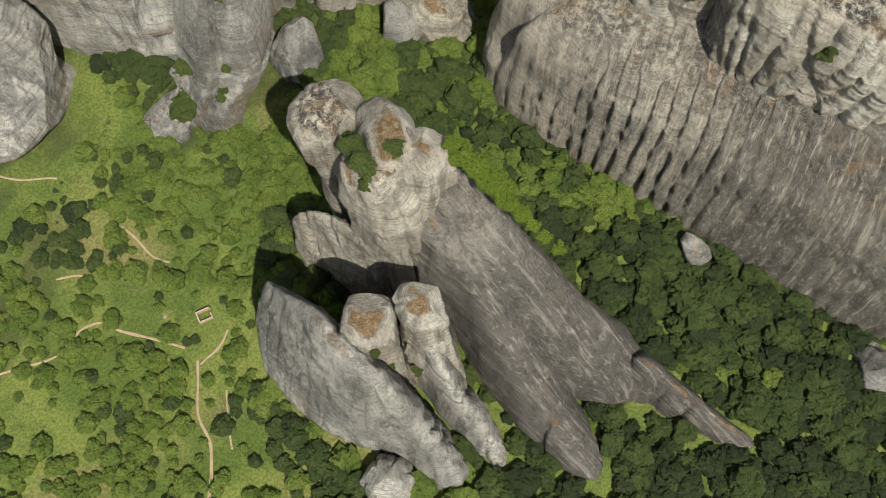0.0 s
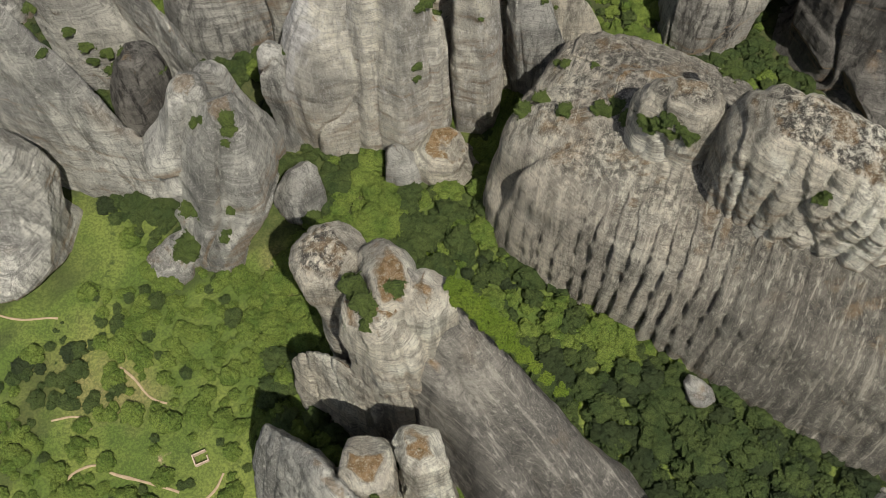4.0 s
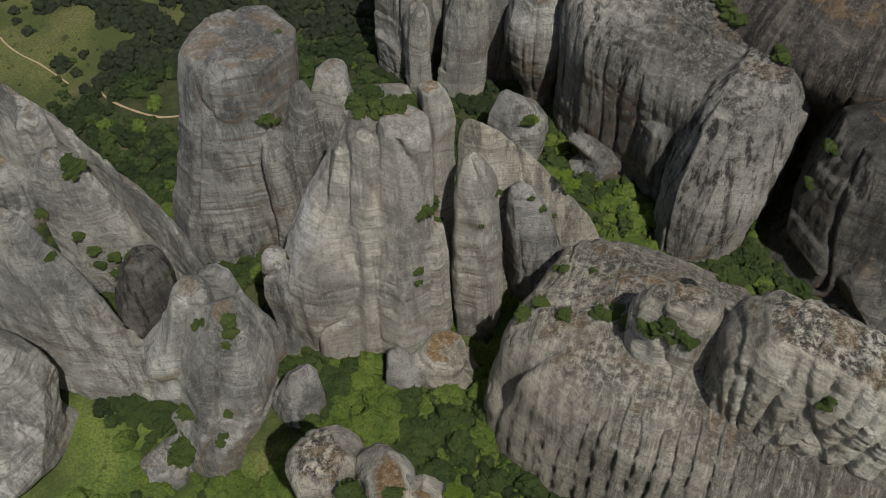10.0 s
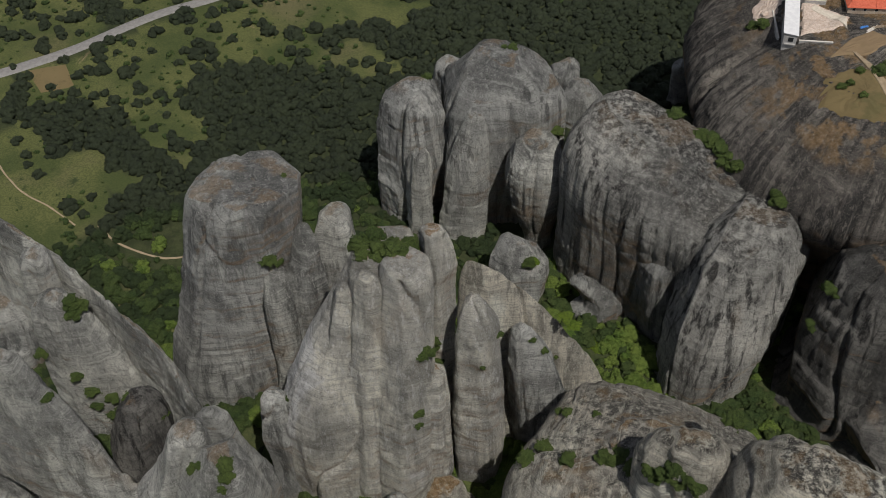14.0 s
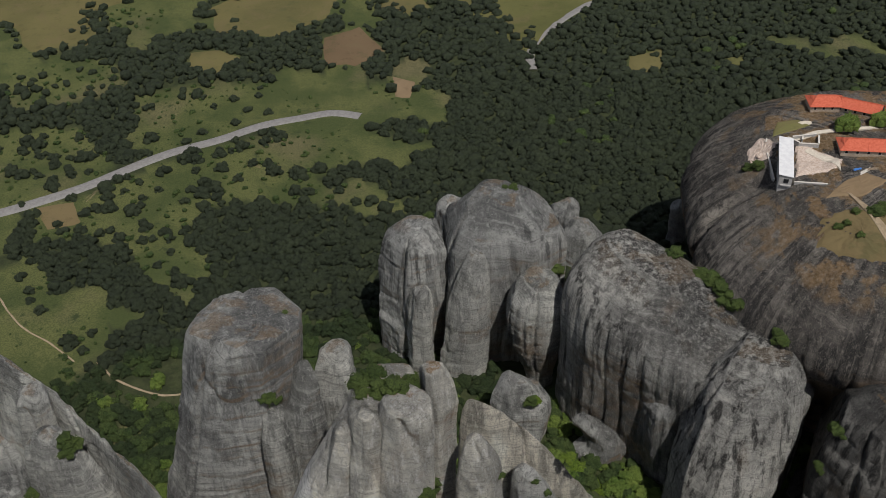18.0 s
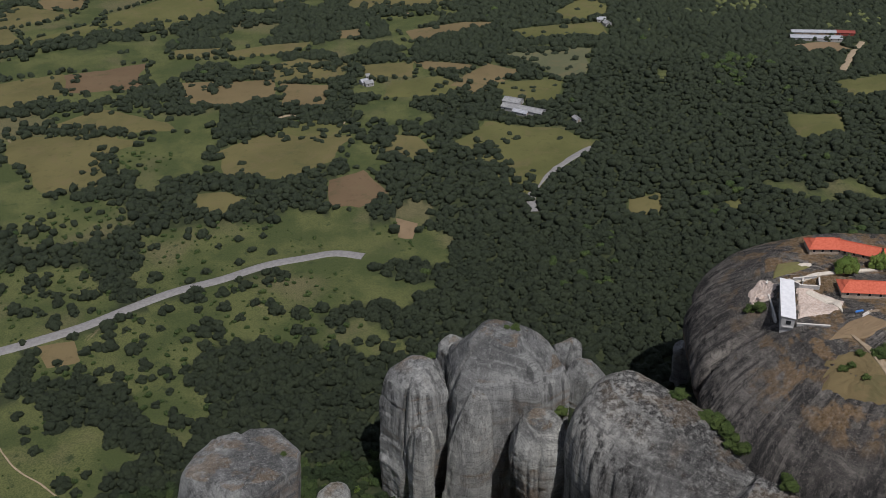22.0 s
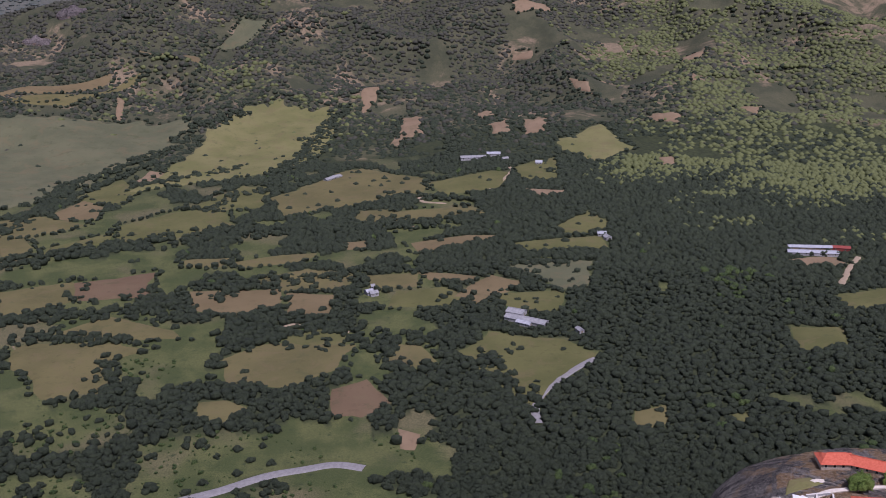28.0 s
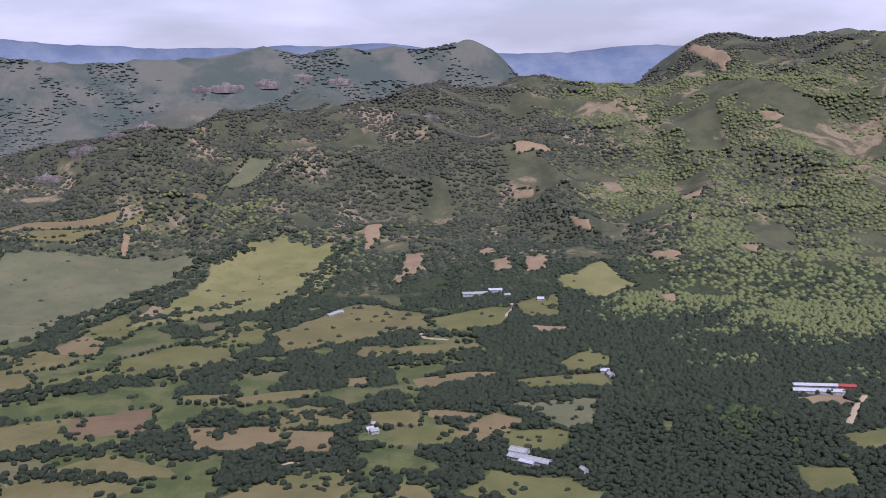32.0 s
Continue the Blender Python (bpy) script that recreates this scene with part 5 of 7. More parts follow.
# ---------- clearings, roads and paths ----------
CLEARINGS = [
    [(-285, 486), (-228, 494), (-196, 455), (-198, 436), (-255, 410)],
    [(-198, 486), (-161, 507), (-130, 523), (-93, 520), (-87, 505), (-140, 483), (-181, 455)],
    [(-211, 419), (-166, 457), (-138, 473), (-76, 488), (-58, 486), (-60, 456), (-82, 435), (-56, 409), (-91, 413), (-127, 417), (-143, 393), (-121, 365), (-128, 332), (-151, 353), (-164, 374), (-193, 390)],
    [(-233, 356), (-214, 375), (-191, 346), (-163, 329), (-156, 308), (-168, 287), (-207, 290)],
    [(-73, 434), (-46, 424), (-26, 402), (-55, 399)],
    [(-233, 430), (-208, 420), (-195, 389), (-216, 382)],
    [(-149, 706), (-93, 703), (-86, 671), (-147, 666)],
    [(-64, 541), (-26, 547), (-31, 508), (-48, 506)],
    [(-253, 650), (-214, 653), (-212, 616), (-244, 617)],
    [(-162, 113), (-144, 117), (-117, 115), (-109, 117), (-117, 106), (-116, 88), (-129, 79), (-138, 95), (-161, 102)],
    [(-88, 50), (-76, 50), (-71, 40), (-61, 31), (-53, 9), (-53, 3), (-88, 3), (-87, 23), (-84, 36)],
    [(-122, 70), (-111, 75), (-90, 74), (-77, 71), (-86, 57), (-105, 57), (-120, 65)],
    [(-134, 78), (-123, 79), (-118, 72), (-123, 58), (-130, 65)],
    [(-153, 43), (-118, 43), (-110, 30), (-117, 23), (-150, 20)],
    [(-295, 560), (-243, 577), (-221, 566), (-209, 541), (-230, 521), (-272, 508)],
    [(-201, 527), (-178, 541), (-125, 543), (-91, 520), (-133, 498), (-172, 485), (-193, 491)],
]

TREE_LINES = [
    (16, [(-479, 949), (-483, 1042), (-487, 1149), (-454, 1213), (-411, 1316)]),
    (14, [(-399, 1360), (-379, 1411), (-334, 1471)]),
    (16, [(-231, 1098), (-239, 1178), (-227, 1320), (-206, 1457), (-187, 1512)]),
    (12, [(-458, 1110), (-441, 1175), (-406, 1246)]),
    (26, [(-436, 856), (-373, 898), (-301, 932), (-220, 947), (-137, 965)]),
    (26, [(-137, 965), (-51, 980), (36, 994), (125, 1003)]),
    (14, [(-403, 1144), (-352, 1181), (-297, 1219)]),
    (12, [(-290, 1021), (-270, 1098), (-240, 1109)]),
    (14, [(-215, 767), (-194, 800), (-156, 808), (-99, 824)]),
    (16, [(-372, 715), (-325, 732), (-267, 737), (-234, 749)]),
    (14, [(-346, 686), (-309, 689), (-257, 678)]),
    (18, [(-86, 695), (-56, 643), (-38, 599)]),
    (16, [(-59, 683), (-21, 683), (9, 729)]),
    (14, [(-90, 830), (-40, 849), (11, 850)]),
    (12, [(31, 850), (72, 850), (109, 870)]),
    (20, [(8, 664), (15, 609), (31, 562)]),
    (20, [(-276, 781), (-252, 749), (-225, 718)]),
    (14, [(-267, 646), (-244, 602), (-254, 578)]),
    (14, [(-100, 1078), (-49, 1075), (7, 1057)]),
    (14, [(40, 1108), (80, 1131), (130, 1108)]),
    (12, [(-41, 1224), (-28, 1279), (-30, 1403)]),
    (14, [(109, 1234), (116, 1157), (84, 1184)]),
    (20, [(-187, 685), (-138, 702), (-103, 696)]),
]

LANES = []


def lane(kind, width, pts):
    """A road, track or footpath: a smooth strip laid on the ground."""
    pts = np.array(pts, float)
    key = np.concatenate([[0], np.cumsum(np.linalg.norm(np.diff(pts, axis=0), axis=1))])
    s = np.arange(0, key[-1], 2.5 if width > 2 else 1.2)
    x, y = spline(key, pts[:, 0], s), spline(key, pts[:, 1], s)
    wob = 0.0 if kind == "road" else 0.8
    p3 = np.stack([x, y, x * 0], 1)
    x, y = x + wob * vnoise(p3, 0.12, 3), y + wob * vnoise(p3, 0.12, 5)
    tx, ty = np.gradient(x), np.gradient(y)
    ln = np.hypot(tx, ty) + 1e-9
    nx, ny = -ty / ln, tx / ln
    half = width / 2 * (1 + (0.0 if kind == "road" else 0.35) * vnoise(p3, 0.3, 8))
    cols = [-1.25, -1.0, -0.5, 0, 0.5, 1.0, 1.25]
    verts = []
    for c in cols:
        px, py = x + nx * half * c, y + ny * half * c
        z = ground_z(px, py) + (0.45 - 0.06 * c * c if abs(c) <= 1 else -0.3) * (1 if width > 2 else 0.6)
        verts.append(np.stack([px, py, z], 1))
    m = len(s)
    i, j = np.meshgrid(np.arange(len(cols) - 1), np.arange(m - 1), indexing="ij")
    faces = np.stack([i * m + j, i * m + j + 1, (i + 1) * m + j + 1, (i + 1) * m + j], -1).reshape(-1, 4)
    me = mesh_from(kind, np.concatenate(verts), faces, ASPHALT if kind == "road" else DIRT)
    if me.polygons[0].normal.z < 0:
        me.flip_normals()
    ob = new({"road": "road", "track": "dirt_track", "path": "footpath"}[kind], me)
    LANES.append((x, y, width / 2 + (3.0 if width > 2 else 1.2)))
    return tagged(ob, {"road": "grey asphalt road winding through the meadows", "track": "pale dirt track beside the farm",
                       "path": "narrow worn footpath through the grass"}[kind], "road", kind="structure")


lane("road", 6.5, [(-257, 401), (-231, 416), (-206, 432), (-189, 447), (-168, 463), (-142, 476), (-124, 487), (-100, 496), (-81, 503), (-62, 499)])
lane("road", 5.0, [(39, 555), (38, 571), (46, 599), (60, 620), (86, 651)])
lane("track", 4.0, [(17, 1095), (35, 1139), (46, 1185), (40, 1208)])
lane("track", 4.0, [(-30, 1048), (-55, 1058), (-59, 1076), (-40, 1080)])
lane("track", 4.5, [(307, 793), (324, 825), (347, 864)])
lane("path", 0.7, [(-150, 45), (-136, 49), (-128, 52)])
lane("path", 0.77, [(-125, 56), (-122, 60), (-116, 62), (-109, 59), (-101, 57), (-88, 53)])
lane("path", 0.77, [(-84, 50), (-84, 43), (-83, 33), (-79, 24), (-78, 16), (-78, 8)])
lane("path", 0.56, [(-75, 41), (-74, 33), (-72, 23)])
lane("path", 0.63, [(-132, 76), (-124, 77), (-120, 76), (-118, 72)])
lane("path", 0.63, [(-112, 93), (-106, 88), (-101, 83), (-95, 81)])
lane("path", 0.63, [(-159, 113), (-149, 110), (-134, 110)])
lane("path", 0.63, [(-83, 49), (-77, 56), (-75, 60)])
lane("path", 0.7, [(-226, 352), (-216, 340), (-208, 331), (-196, 319), (-184, 312), (-170, 300)])
lane("path", 0.8, [(-160, 300), (-149, 290), (-140, 285), (-128, 281), (-116, 282)])
lane("path", 2.5, [(-155, 696), (-140, 714), (-121, 702), (-94, 697)])



# ---------- buildings ----------
def box(bm, x0, x1, y0, y1, z0, z1, top_y=0.0):
    """A block; top_y shifts its upper face along y."""
    v = [bm.verts.new(p) for p in ((x0, y0, z0), (x1, y0, z0), (x1, y1, z0), (x0, y1, z0),
                                   (x0, y0 + top_y, z1), (x1, y0 + top_y, z1), (x1, y1 + top_y, z1), (x0, y1 + top_y, z1))]
    for f in ((0, 3, 2, 1), (4, 5, 6, 7), (0, 1, 5, 4), (1, 2, 6, 5), (2, 3, 7, 6), (3, 0, 4, 7)):
        bm.faces.new([v[k] for k in f])
    return v


def slab(bm, corners, thick):
    """A sloping plate under four corners."""
    up = [bm.verts.new(p) for p in corners]
    low = [bm.verts.new((p[0], p[1], p[2] - thick)) for p in corners]
    bm.faces.new(up)
    bm.faces.new(low[::-1])
    for k in range(4):
        bm.faces.new((up[k], low[k], low[(k + 1) % 4], up[(k + 1) % 4]))


def house(name, label, x, y, z, turn, length, width, height, rise, wall, roof, windows=3, eaves=0.5, hip=0.0, ribs=0, door=True,
          category="building"):
    """A gabled or hipped building: four walls, two roof slopes, ridge, openings."""
    root = tagged(new(name), label, category)
    root.matrix_basis = pose(x, y, z, 0, 0, turn)
    a, b, h = length / 2, width / 2, height
    for y0, y1 in ((-b, -b + 0.3), (b - 0.3, b)):
        bm = bmesh.new()
        box(bm, -a, a, y0, y1, -1.5, h)
        part("wall", bm, wall, root)
    for x0, x1 in ((-a, -a + 0.3), (a - 0.3, a)):
        bm = bmesh.new()
        box(bm, x0, x1, -b + 0.3, b - 0.3, -1.5, h)
        top = h + rise * (1 if hip == 0 else 0.02) - 0.15
        q = [bm.verts.new(p) for p in ((x0, -b + .3, h), (x0, b - .3, h), (x0, 0, top), (x1, -b + .3, h), (x1, b - .3, h), (x1, 0, top))]
        for f in ((0, 1, 2), (3, 5, 4), (0, 2, 5, 3), (1, 4, 5, 2)):
            bm.faces.new([q[k] for k in f])
        part("gable", bm, wall, root)
    e, s = eaves, rise / b
    for sy in (-1, 1):
        bm = bmesh.new()
        lo = h - e * s
        cs = [(-a - e, sy * (b + e), lo), (a + e, sy * (b + e), lo), (a + e - hip, 0, h + rise), (-a - e + hip, 0, h + rise)]
        slab(bm, cs if sy < 0 else cs[::-1], 0.16)
        ob = part("roof", bm, roof, root)
        if ribs:
            for k in range(ribs + 1):
                bm = bmesh.new()
                xx = -a - e + hip * 0.5 + (2 * (a + e) - hip) * k / ribs
                slab(bm, [(xx - .09, sy * (b + e), lo + .10), (xx + .09, sy * (b + e), lo + .10), (xx + .09, 0, h + rise + .10), (xx - .09, 0, h + rise + .10)][::-sy], 0.1)
                part("roof_rib", bm, roof, ob)
    if hip:
        for sx in (-1, 1):
            bm = bmesh.new()
            lo = h - e * s
            p = [(sx * (a + e), -b - e, lo), (sx * (a + e), b + e, lo), (sx * (a + e - hip), 0, h + rise)]
            v = [bm.verts.new(q) for q in p] + [bm.verts.new((q[0], q[1], q[2] - 0.16)) for q in p]
            bm.faces.new(v[:3])
            bm.faces.new(v[5:2:-1])
            for k in range(3):
                bm.faces.new((v[k], v[3 + k], v[3 + (k + 1) % 3], v[(k + 1) % 3]))
            bmesh.ops.recalc_face_normals(bm, faces=bm.faces)
            part("roof", bm, roof, root)
    bm = bmesh.new()
    box(bm, -a - e + hip, a + e - hip, -0.18, 0.18, h + rise - 0.02, h + rise + 0.14)
    part("ridge", bm, roof, root)
    for sy in (-1, 1):
        for k in range(windows):
            xx = -a + length * (k + 0.5) / windows
            bm = bmesh.new()
            box(bm, xx - .62, xx + .62, sy * b - .06, sy * b + .06, h * .36, h * .80)
            w = part("window", bm, PLASTER, root)
            bm = bmesh.new()
            box(bm, xx - .48, xx + .48, sy * b - .09, sy * b + .09, h * .40, h * .77)
            part("pane", bm, SHADE, w)
    if door:
        bm = bmesh.new()
        box(bm, a - .1, a + .08, -.6, .6, 0, min(2.1, h * .85))
        part("door", bm, TIMBER, root)
    FOOTPRINTS.append((x, y, a + 3, b + 3, radians(turn)))
    return root


def ground_at(x, y):
    return float(ground_z(x, y)[0])


house("farm_shed", "long low farm shed with pale sheet roof", 40, 716, ground_at(40, 716), -29, 34, 9, 3.0, 1.6, CONCRETE, FARM_ROOF, 5, 0.4)
house("farm_shed", "short farm shed with pale sheet roof", 33, 733, ground_at(33, 733), -28, 14, 10, 3.2, 1.8, CONCRETE, FARM_ROOF, 2, 0.4)
house("farm_shed", "low farm shed with grey sheet roof", 38, 711, ground_at(38, 711), -32, 12, 6, 2.6, 1.2, CONCRETE, ROOF_GREY, 2, 0.4)
house("farm_shed", "long white farm building on the slope", 0, 1236, ground_at(0, 1236), 6, 32, 9, 3.5, 1.6, CONCRETE, FARM_ROOF, 5, 0.4)
house("farm_shed", "grey-roofed barn beside the white building", 26, 1249, ground_at(26, 1249), -0, 17, 9, 3.5, 1.6, CONCRETE, ROOF_GREY, 2, 0.4)
house("farm_house", "small white farmhouse beside the track", 40, 1227, ground_at(40, 1227), 20, 8, 6, 3, 1.4, CONCRETE, FARM_ROOF, 2, 0.4)
house("farm_house", "small pale house in the meadow", 81, 1206, ground_at(81, 1206), -4, 8, 8, 3.4, 1.8, CONCRETE, ROOF_GREY, 2, 0.4)
house("farm_shed", "pale farm shed on the hillside", -173, 1156, ground_at(-173, 1156), 53, 12, 7, 3, 1.4, CONCRETE, FARM_ROOF, 2, 0.4)
house("farm_shed", "white-roofed farm shed on the hillside", -166, 1166, ground_at(-166, 1166), 47, 14, 8, 3, 1.4, CONCRETE, FARM_ROOF, 2, 0.4)
house("farm_shed", "small grey barn at the wood edge", 125, 934, ground_at(125, 934), -7, 8, 7, 3, 1.4, CONCRETE, ROOF_GREY, 2, 0.4)
house("farm_shed", "small white hut at the wood edge", 129, 922, ground_at(129, 922), -69, 7, 6, 3, 1.4, CONCRETE, FARM_ROOF, 2, 0.4)
house("farm_shed", "very long low poultry house with pale roof", 308, 870, ground_at(308, 870), -8, 44, 9, 3.0, 1.2, CONCRETE, ROOF_GREY, 7, 0.4)
house("farm_shed", "long low shed behind the poultry house", 310, 885, ground_at(310, 885), -6, 39, 7, 3.0, 1.2, TIMBER, ROOF_GREY, 6, 0.4)
house("farm_shed", "red-roofed shed at the end of yard", 337, 882, ground_at(337, 882), -11, 17, 7, 3.2, 1.2, RED_PAINT, RED_PAINT, 2, 0.4)
house("farm_house", "small farmhouse with grey roof among trees", -88, 779, ground_at(-88, 779), 33, 6, 7, 3, 1.6, CONCRETE, ROOF_GREY, 2, 0.4)
house("farm_house", "pale shed beside the small farmhouse", -84, 776, ground_at(-84, 776), 29, 7, 6, 3, 1.4, CONCRETE, FARM_ROOF, 2, 0.4)
house("farm_shed", "tiny white shed among dark trees", -86, 792, ground_at(-86, 792), 11, 3, 5, 3, 1.2, CONCRETE, FARM_ROOF, 2, 0.4)
house("farm_shed", "small white hut beside the road", 79, 696, ground_at(79, 696), -66, 7, 4, 2.6, 1.0, CONCRETE, FARM_ROOF, 2, 0.4)

# the monastery on the broad rock

def on_top(x, y):
    return surface(x, y)[0]


def patch_on_rock(name, pts, material, label, lift=0.25, rough=0.15, category="ground"):
    """A thin bed of earth, gravel or rubble that follows the rock."""
    pts = [np.array(p, float) for p in pts]
    ring = []
    for k in range(len(pts)):
        a, b = pts[k], pts[(k + 1) % len(pts)]
        ring += [a + (b - a) * s / 5 for s in range(5)]
    ring = np.array(ring)
    mid = ring.mean(0)
    rnd = np.random.RandomState(len(ring))
    rows, n = 7, len(ring)
    ring = mid + (ring - mid) * (1 + rnd.uniform(-.05, .05, (n, 1)))
    verts = [(mid[0], mid[1], on_top(*mid) + lift)]
    for r in range(1, rows + 1):
        for q in mid + (ring - mid) * (r / rows):
            verts.append((q[0], q[1], on_top(*q) + (lift if r < rows else -0.2) + rnd.uniform(-rough, rough)))
    faces = [(0, 1 + j, 1 + (j + 1) % n) for j in range(n)]
    for r in range(rows - 1):
        o = 1 + r * n
        faces += [(o + j, o + n + j, o + n + (j + 1) % n, o + (j + 1) % n) for j in range(n)]
    me = bpy.data.meshes.new(name)
    me.from_pydata(verts, [], faces)
    me.materials.append(material)
    if me.polygons[0].normal.z < 0:
        me.flip_normals()
    return tagged(new(name, me), label, category, kind="structure")


patch_on_rock("rubble_yard", [(115.0, 295.0), (130.0, 297.0), (134.0, 303.0), (126.0, 312.0), (120.0, 317.0)], RUBBLE,
              "yard of pink broken rubble inside low walls", 0.45, 0.1, "yard")
patch_on_rock("gravel_ramp", [(131, 296), (133, 303), (123, 313), (121, 311), (128, 302)], GRAVEL, "pale gravel ramp beside the rubble", 0.6, 0.06, "yard")
patch_on_rock("gravel_lane", [(112, 317), (120, 319.5), (130, 323), (160, 327), (160, 324.5), (131, 320.5), (121, 317), (113, 314)], GRAVEL,
              "pale gravel lane crossing the rock top", 0.4, 0.05, "path")
patch_on_rock("earth_bank", [(104, 312), (111, 311), (114, 318), (110, 326), (104, 321)], RUBBLE, "bank of tan earth and broken stone", 0.3, 0.25)
patch_on_rock("grass_patch", [(113, 322), (122, 324), (129, 327), (126, 333), (117, 332)], FIELD["bright"], "patch of green grass on the rock top", 0.3, 0.08)
patch_on_rock("dry_turf", [(121, 281), (136, 282), (146, 290), (140, 296), (130, 291)], FIELD["soil"], "dry orange turf on the rock top", 0.25, 0.1)
patch_on_rock("dry_turf", [(114, 262), (122, 256), (134, 252), (146, 258), (140, 270), (128, 276), (118, 272)], FIELD["tan"],
              "wide dry tan turf on the rock brow", 0.25, 0.15)
patch_on_rock("footpath", [(129, 286), (131, 285), (136, 268), (140, 250), (137, 249), (133, 267)], DIRT, "worn tan footpath over the rock", 0.45, 0.05, "path")

house("monastery_house", "stone wing with faded red tiled hip roof", 138.0, 341.5, 96.6, -2, 13, 8.0, 3.0, 2.3, STONE, ROOF_RED, 4, 0.6, 3.4, 1)
house("monastery_house", "long stone wing with faded red tiled roof", 149.0, 338.0, 96.6, -27, 17, 7.0, 2.8, 2.0, STONE, ROOF_RED, 5, 0.6, 0.0, 2)
house("monastery_house", "small stone house with red tiled roof", 165.0, 331.5, 97.0, -12, 14, 7.0, 2.8, 2.0, STONE, ROOF_RED, 4, 0.6, 0.0, 2)
house("monastery_house", "stone house with bright red hip roof beside the yard", 147.5, 309.0, 97.0, -6, 27, 8.0, 3.0, 2.2, STONE, ROOF_RED, 7, 0.6, 3.4, 3)


def white_shed():
    root = tagged(new("long_shed"), "narrow grey concrete shed with white flat roof", "building")
    root.matrix_basis = pose(113.2, 303.1, 95.6, 0, 0, 76)
    for y0, y1 in ((-2.2, -1.9), (1.9, 2.2)):
        bm = bmesh.new()
        box(bm, -12.5, 12.5, y0, y1, -4.0, 3.4)
        part("wall", bm, CONCRETE, root)
    for x0, x1 in ((-12.5, -12.2), (12.2, 12.5)):
        bm = bmesh.new()
        box(bm, x0, x1, -1.9, 1.9, -4.0, 3.4)
        part("gable", bm, CONCRETE, root)
    bm = bmesh.new()
    slab(bm, [(-12.9, -2.6, 3.5), (12.9, -2.6, 3.5), (12.9, 2.6, 4.1), (-12.9, 2.6, 4.1)], 0.18)
    part("roof", bm, ROOF_WHITE, root, "white sheet roof")
    # solid dark plate on the wall imitates the shade inside an opening
    bm = bmesh.new()
    box(bm, -12.62, -12.4, -1.1, 0.6, 0.6, 2.2)
    part("window", bm, SHADE, root, "dark plate in place of the shaded window opening")
    bm = bmesh.new()
    box(bm, -13.2, -12.5, -2.0, 1.6, -0.4, -0.1)
    part("sill", bm, CONCRETE, root)
    for k in range(5):
        bm = bmesh.new()
        box(bm, -11 + 5 * k, -10.6 + 5 * k, -2.42, -2.2, -4, 3.4)
        part("pier", bm, CONCRETE, root)


white_shed()


def low_wall(x0, y0, x1, y1, height, thick, material, label):
    """A low wall with a coping, set into the rock."""
    n = math.hypot(x1 - x0, y1 - y0)
    z = min(on_top(x0, y0), on_top(x1, y1))
    root = tagged(new("low_wall"), label, "wall", kind="structure")
    root.matrix_basis = pose(x0, y0, z, 0, 0, math.degrees(math.atan2(y1 - y0, x1 - x0)))
    bm = bmesh.new()
    box(bm, 0, n, -thick / 2, thick / 2, -1.2, height)
    part("wall", bm, material, root)
    bm = bmesh.new()
    box(bm, -0.1, n + 0.1, -thick / 2 - 0.08, thick / 2 + 0.08, height + 0.003, height + 0.16)
    part("coping", bm, PLASTER, root)


for row in ((113.5, 291.0, 124.5, 289.5, 1.3), (108.5, 297.5, 110.5, 317.0, 1.0), (117.5, 317.0, 120.5, 313.5, 2.0), (120.5, 313.5, 127.5, 312.5, 1.6),
            (127.5, 312.5, 129.0, 318.0, 1.8), (119.5, 318.0, 128.5, 319.5, 1.5), (110.8, 320.5, 113.8, 327.0, 0.7), (122.5, 316.0, 123.5, 319.0, 1.4)):
    low_wall(*row, 0.45, CONCRETE, "low grey block wall with pale coping beside the yard")


def debris(kind, x, y, turn, size, material, label):
    """A heap of building waste: a bundle of planks or a crumpled sheet."""
    rnd = random.Random(int(x * 7 + y))
    root = tagged(new(kind), label, "building waste")
    root.matrix_basis = pose(x, y, on_top(x, y), 0, 0, turn)
    for k in range(5):
        bm = bmesh.new()
        if kind == "plank_stack":
            o = rnd.uniform(-.8, .8)
            box(bm, -size / 2 + o, size / 2 + o, -.5 + .22 * k, -.32 + .22 * k, .05 + .06 * k, .15 + .06 * k)
        else:
            bmesh.ops.create_icosphere(bm, subdivisions=2, radius=size * rnd.uniform(.2, .4))
            for v in bm.verts:
                v.co = Vector((v.co.x * 1.4, v.co.y, v.co.z * .45)) * rnd.uniform(.8, 1.2) + Vector((rnd.uniform(-.02, .02) + .5 * k - 1, .3 * (k % 2), .2))
        part("plank" if kind == "plank_stack" else "fold", bm, material, root)


debris("tarpaulin", 137.0, 297.0, 20, 1.6, TARP, "crumpled blue tarpaulin by the house")
debris("plank_stack", 139.5, 296.0, 35, 5.0, PLASTER, "pale planks stacked beside the house")
debris("plank_stack", 142.0, 297.0, 10, 4.0, TIMBER, "weathered planks lying beside the house")
debris("stone_heap", 127.0, 329.0, 0, 3.5, GRAVEL, "heap of pale sand and stones")
debris("stone_heap", 108.0, 315.0, 40, 3.0, RUBBLE, "heap of tan broken stones on the bank")


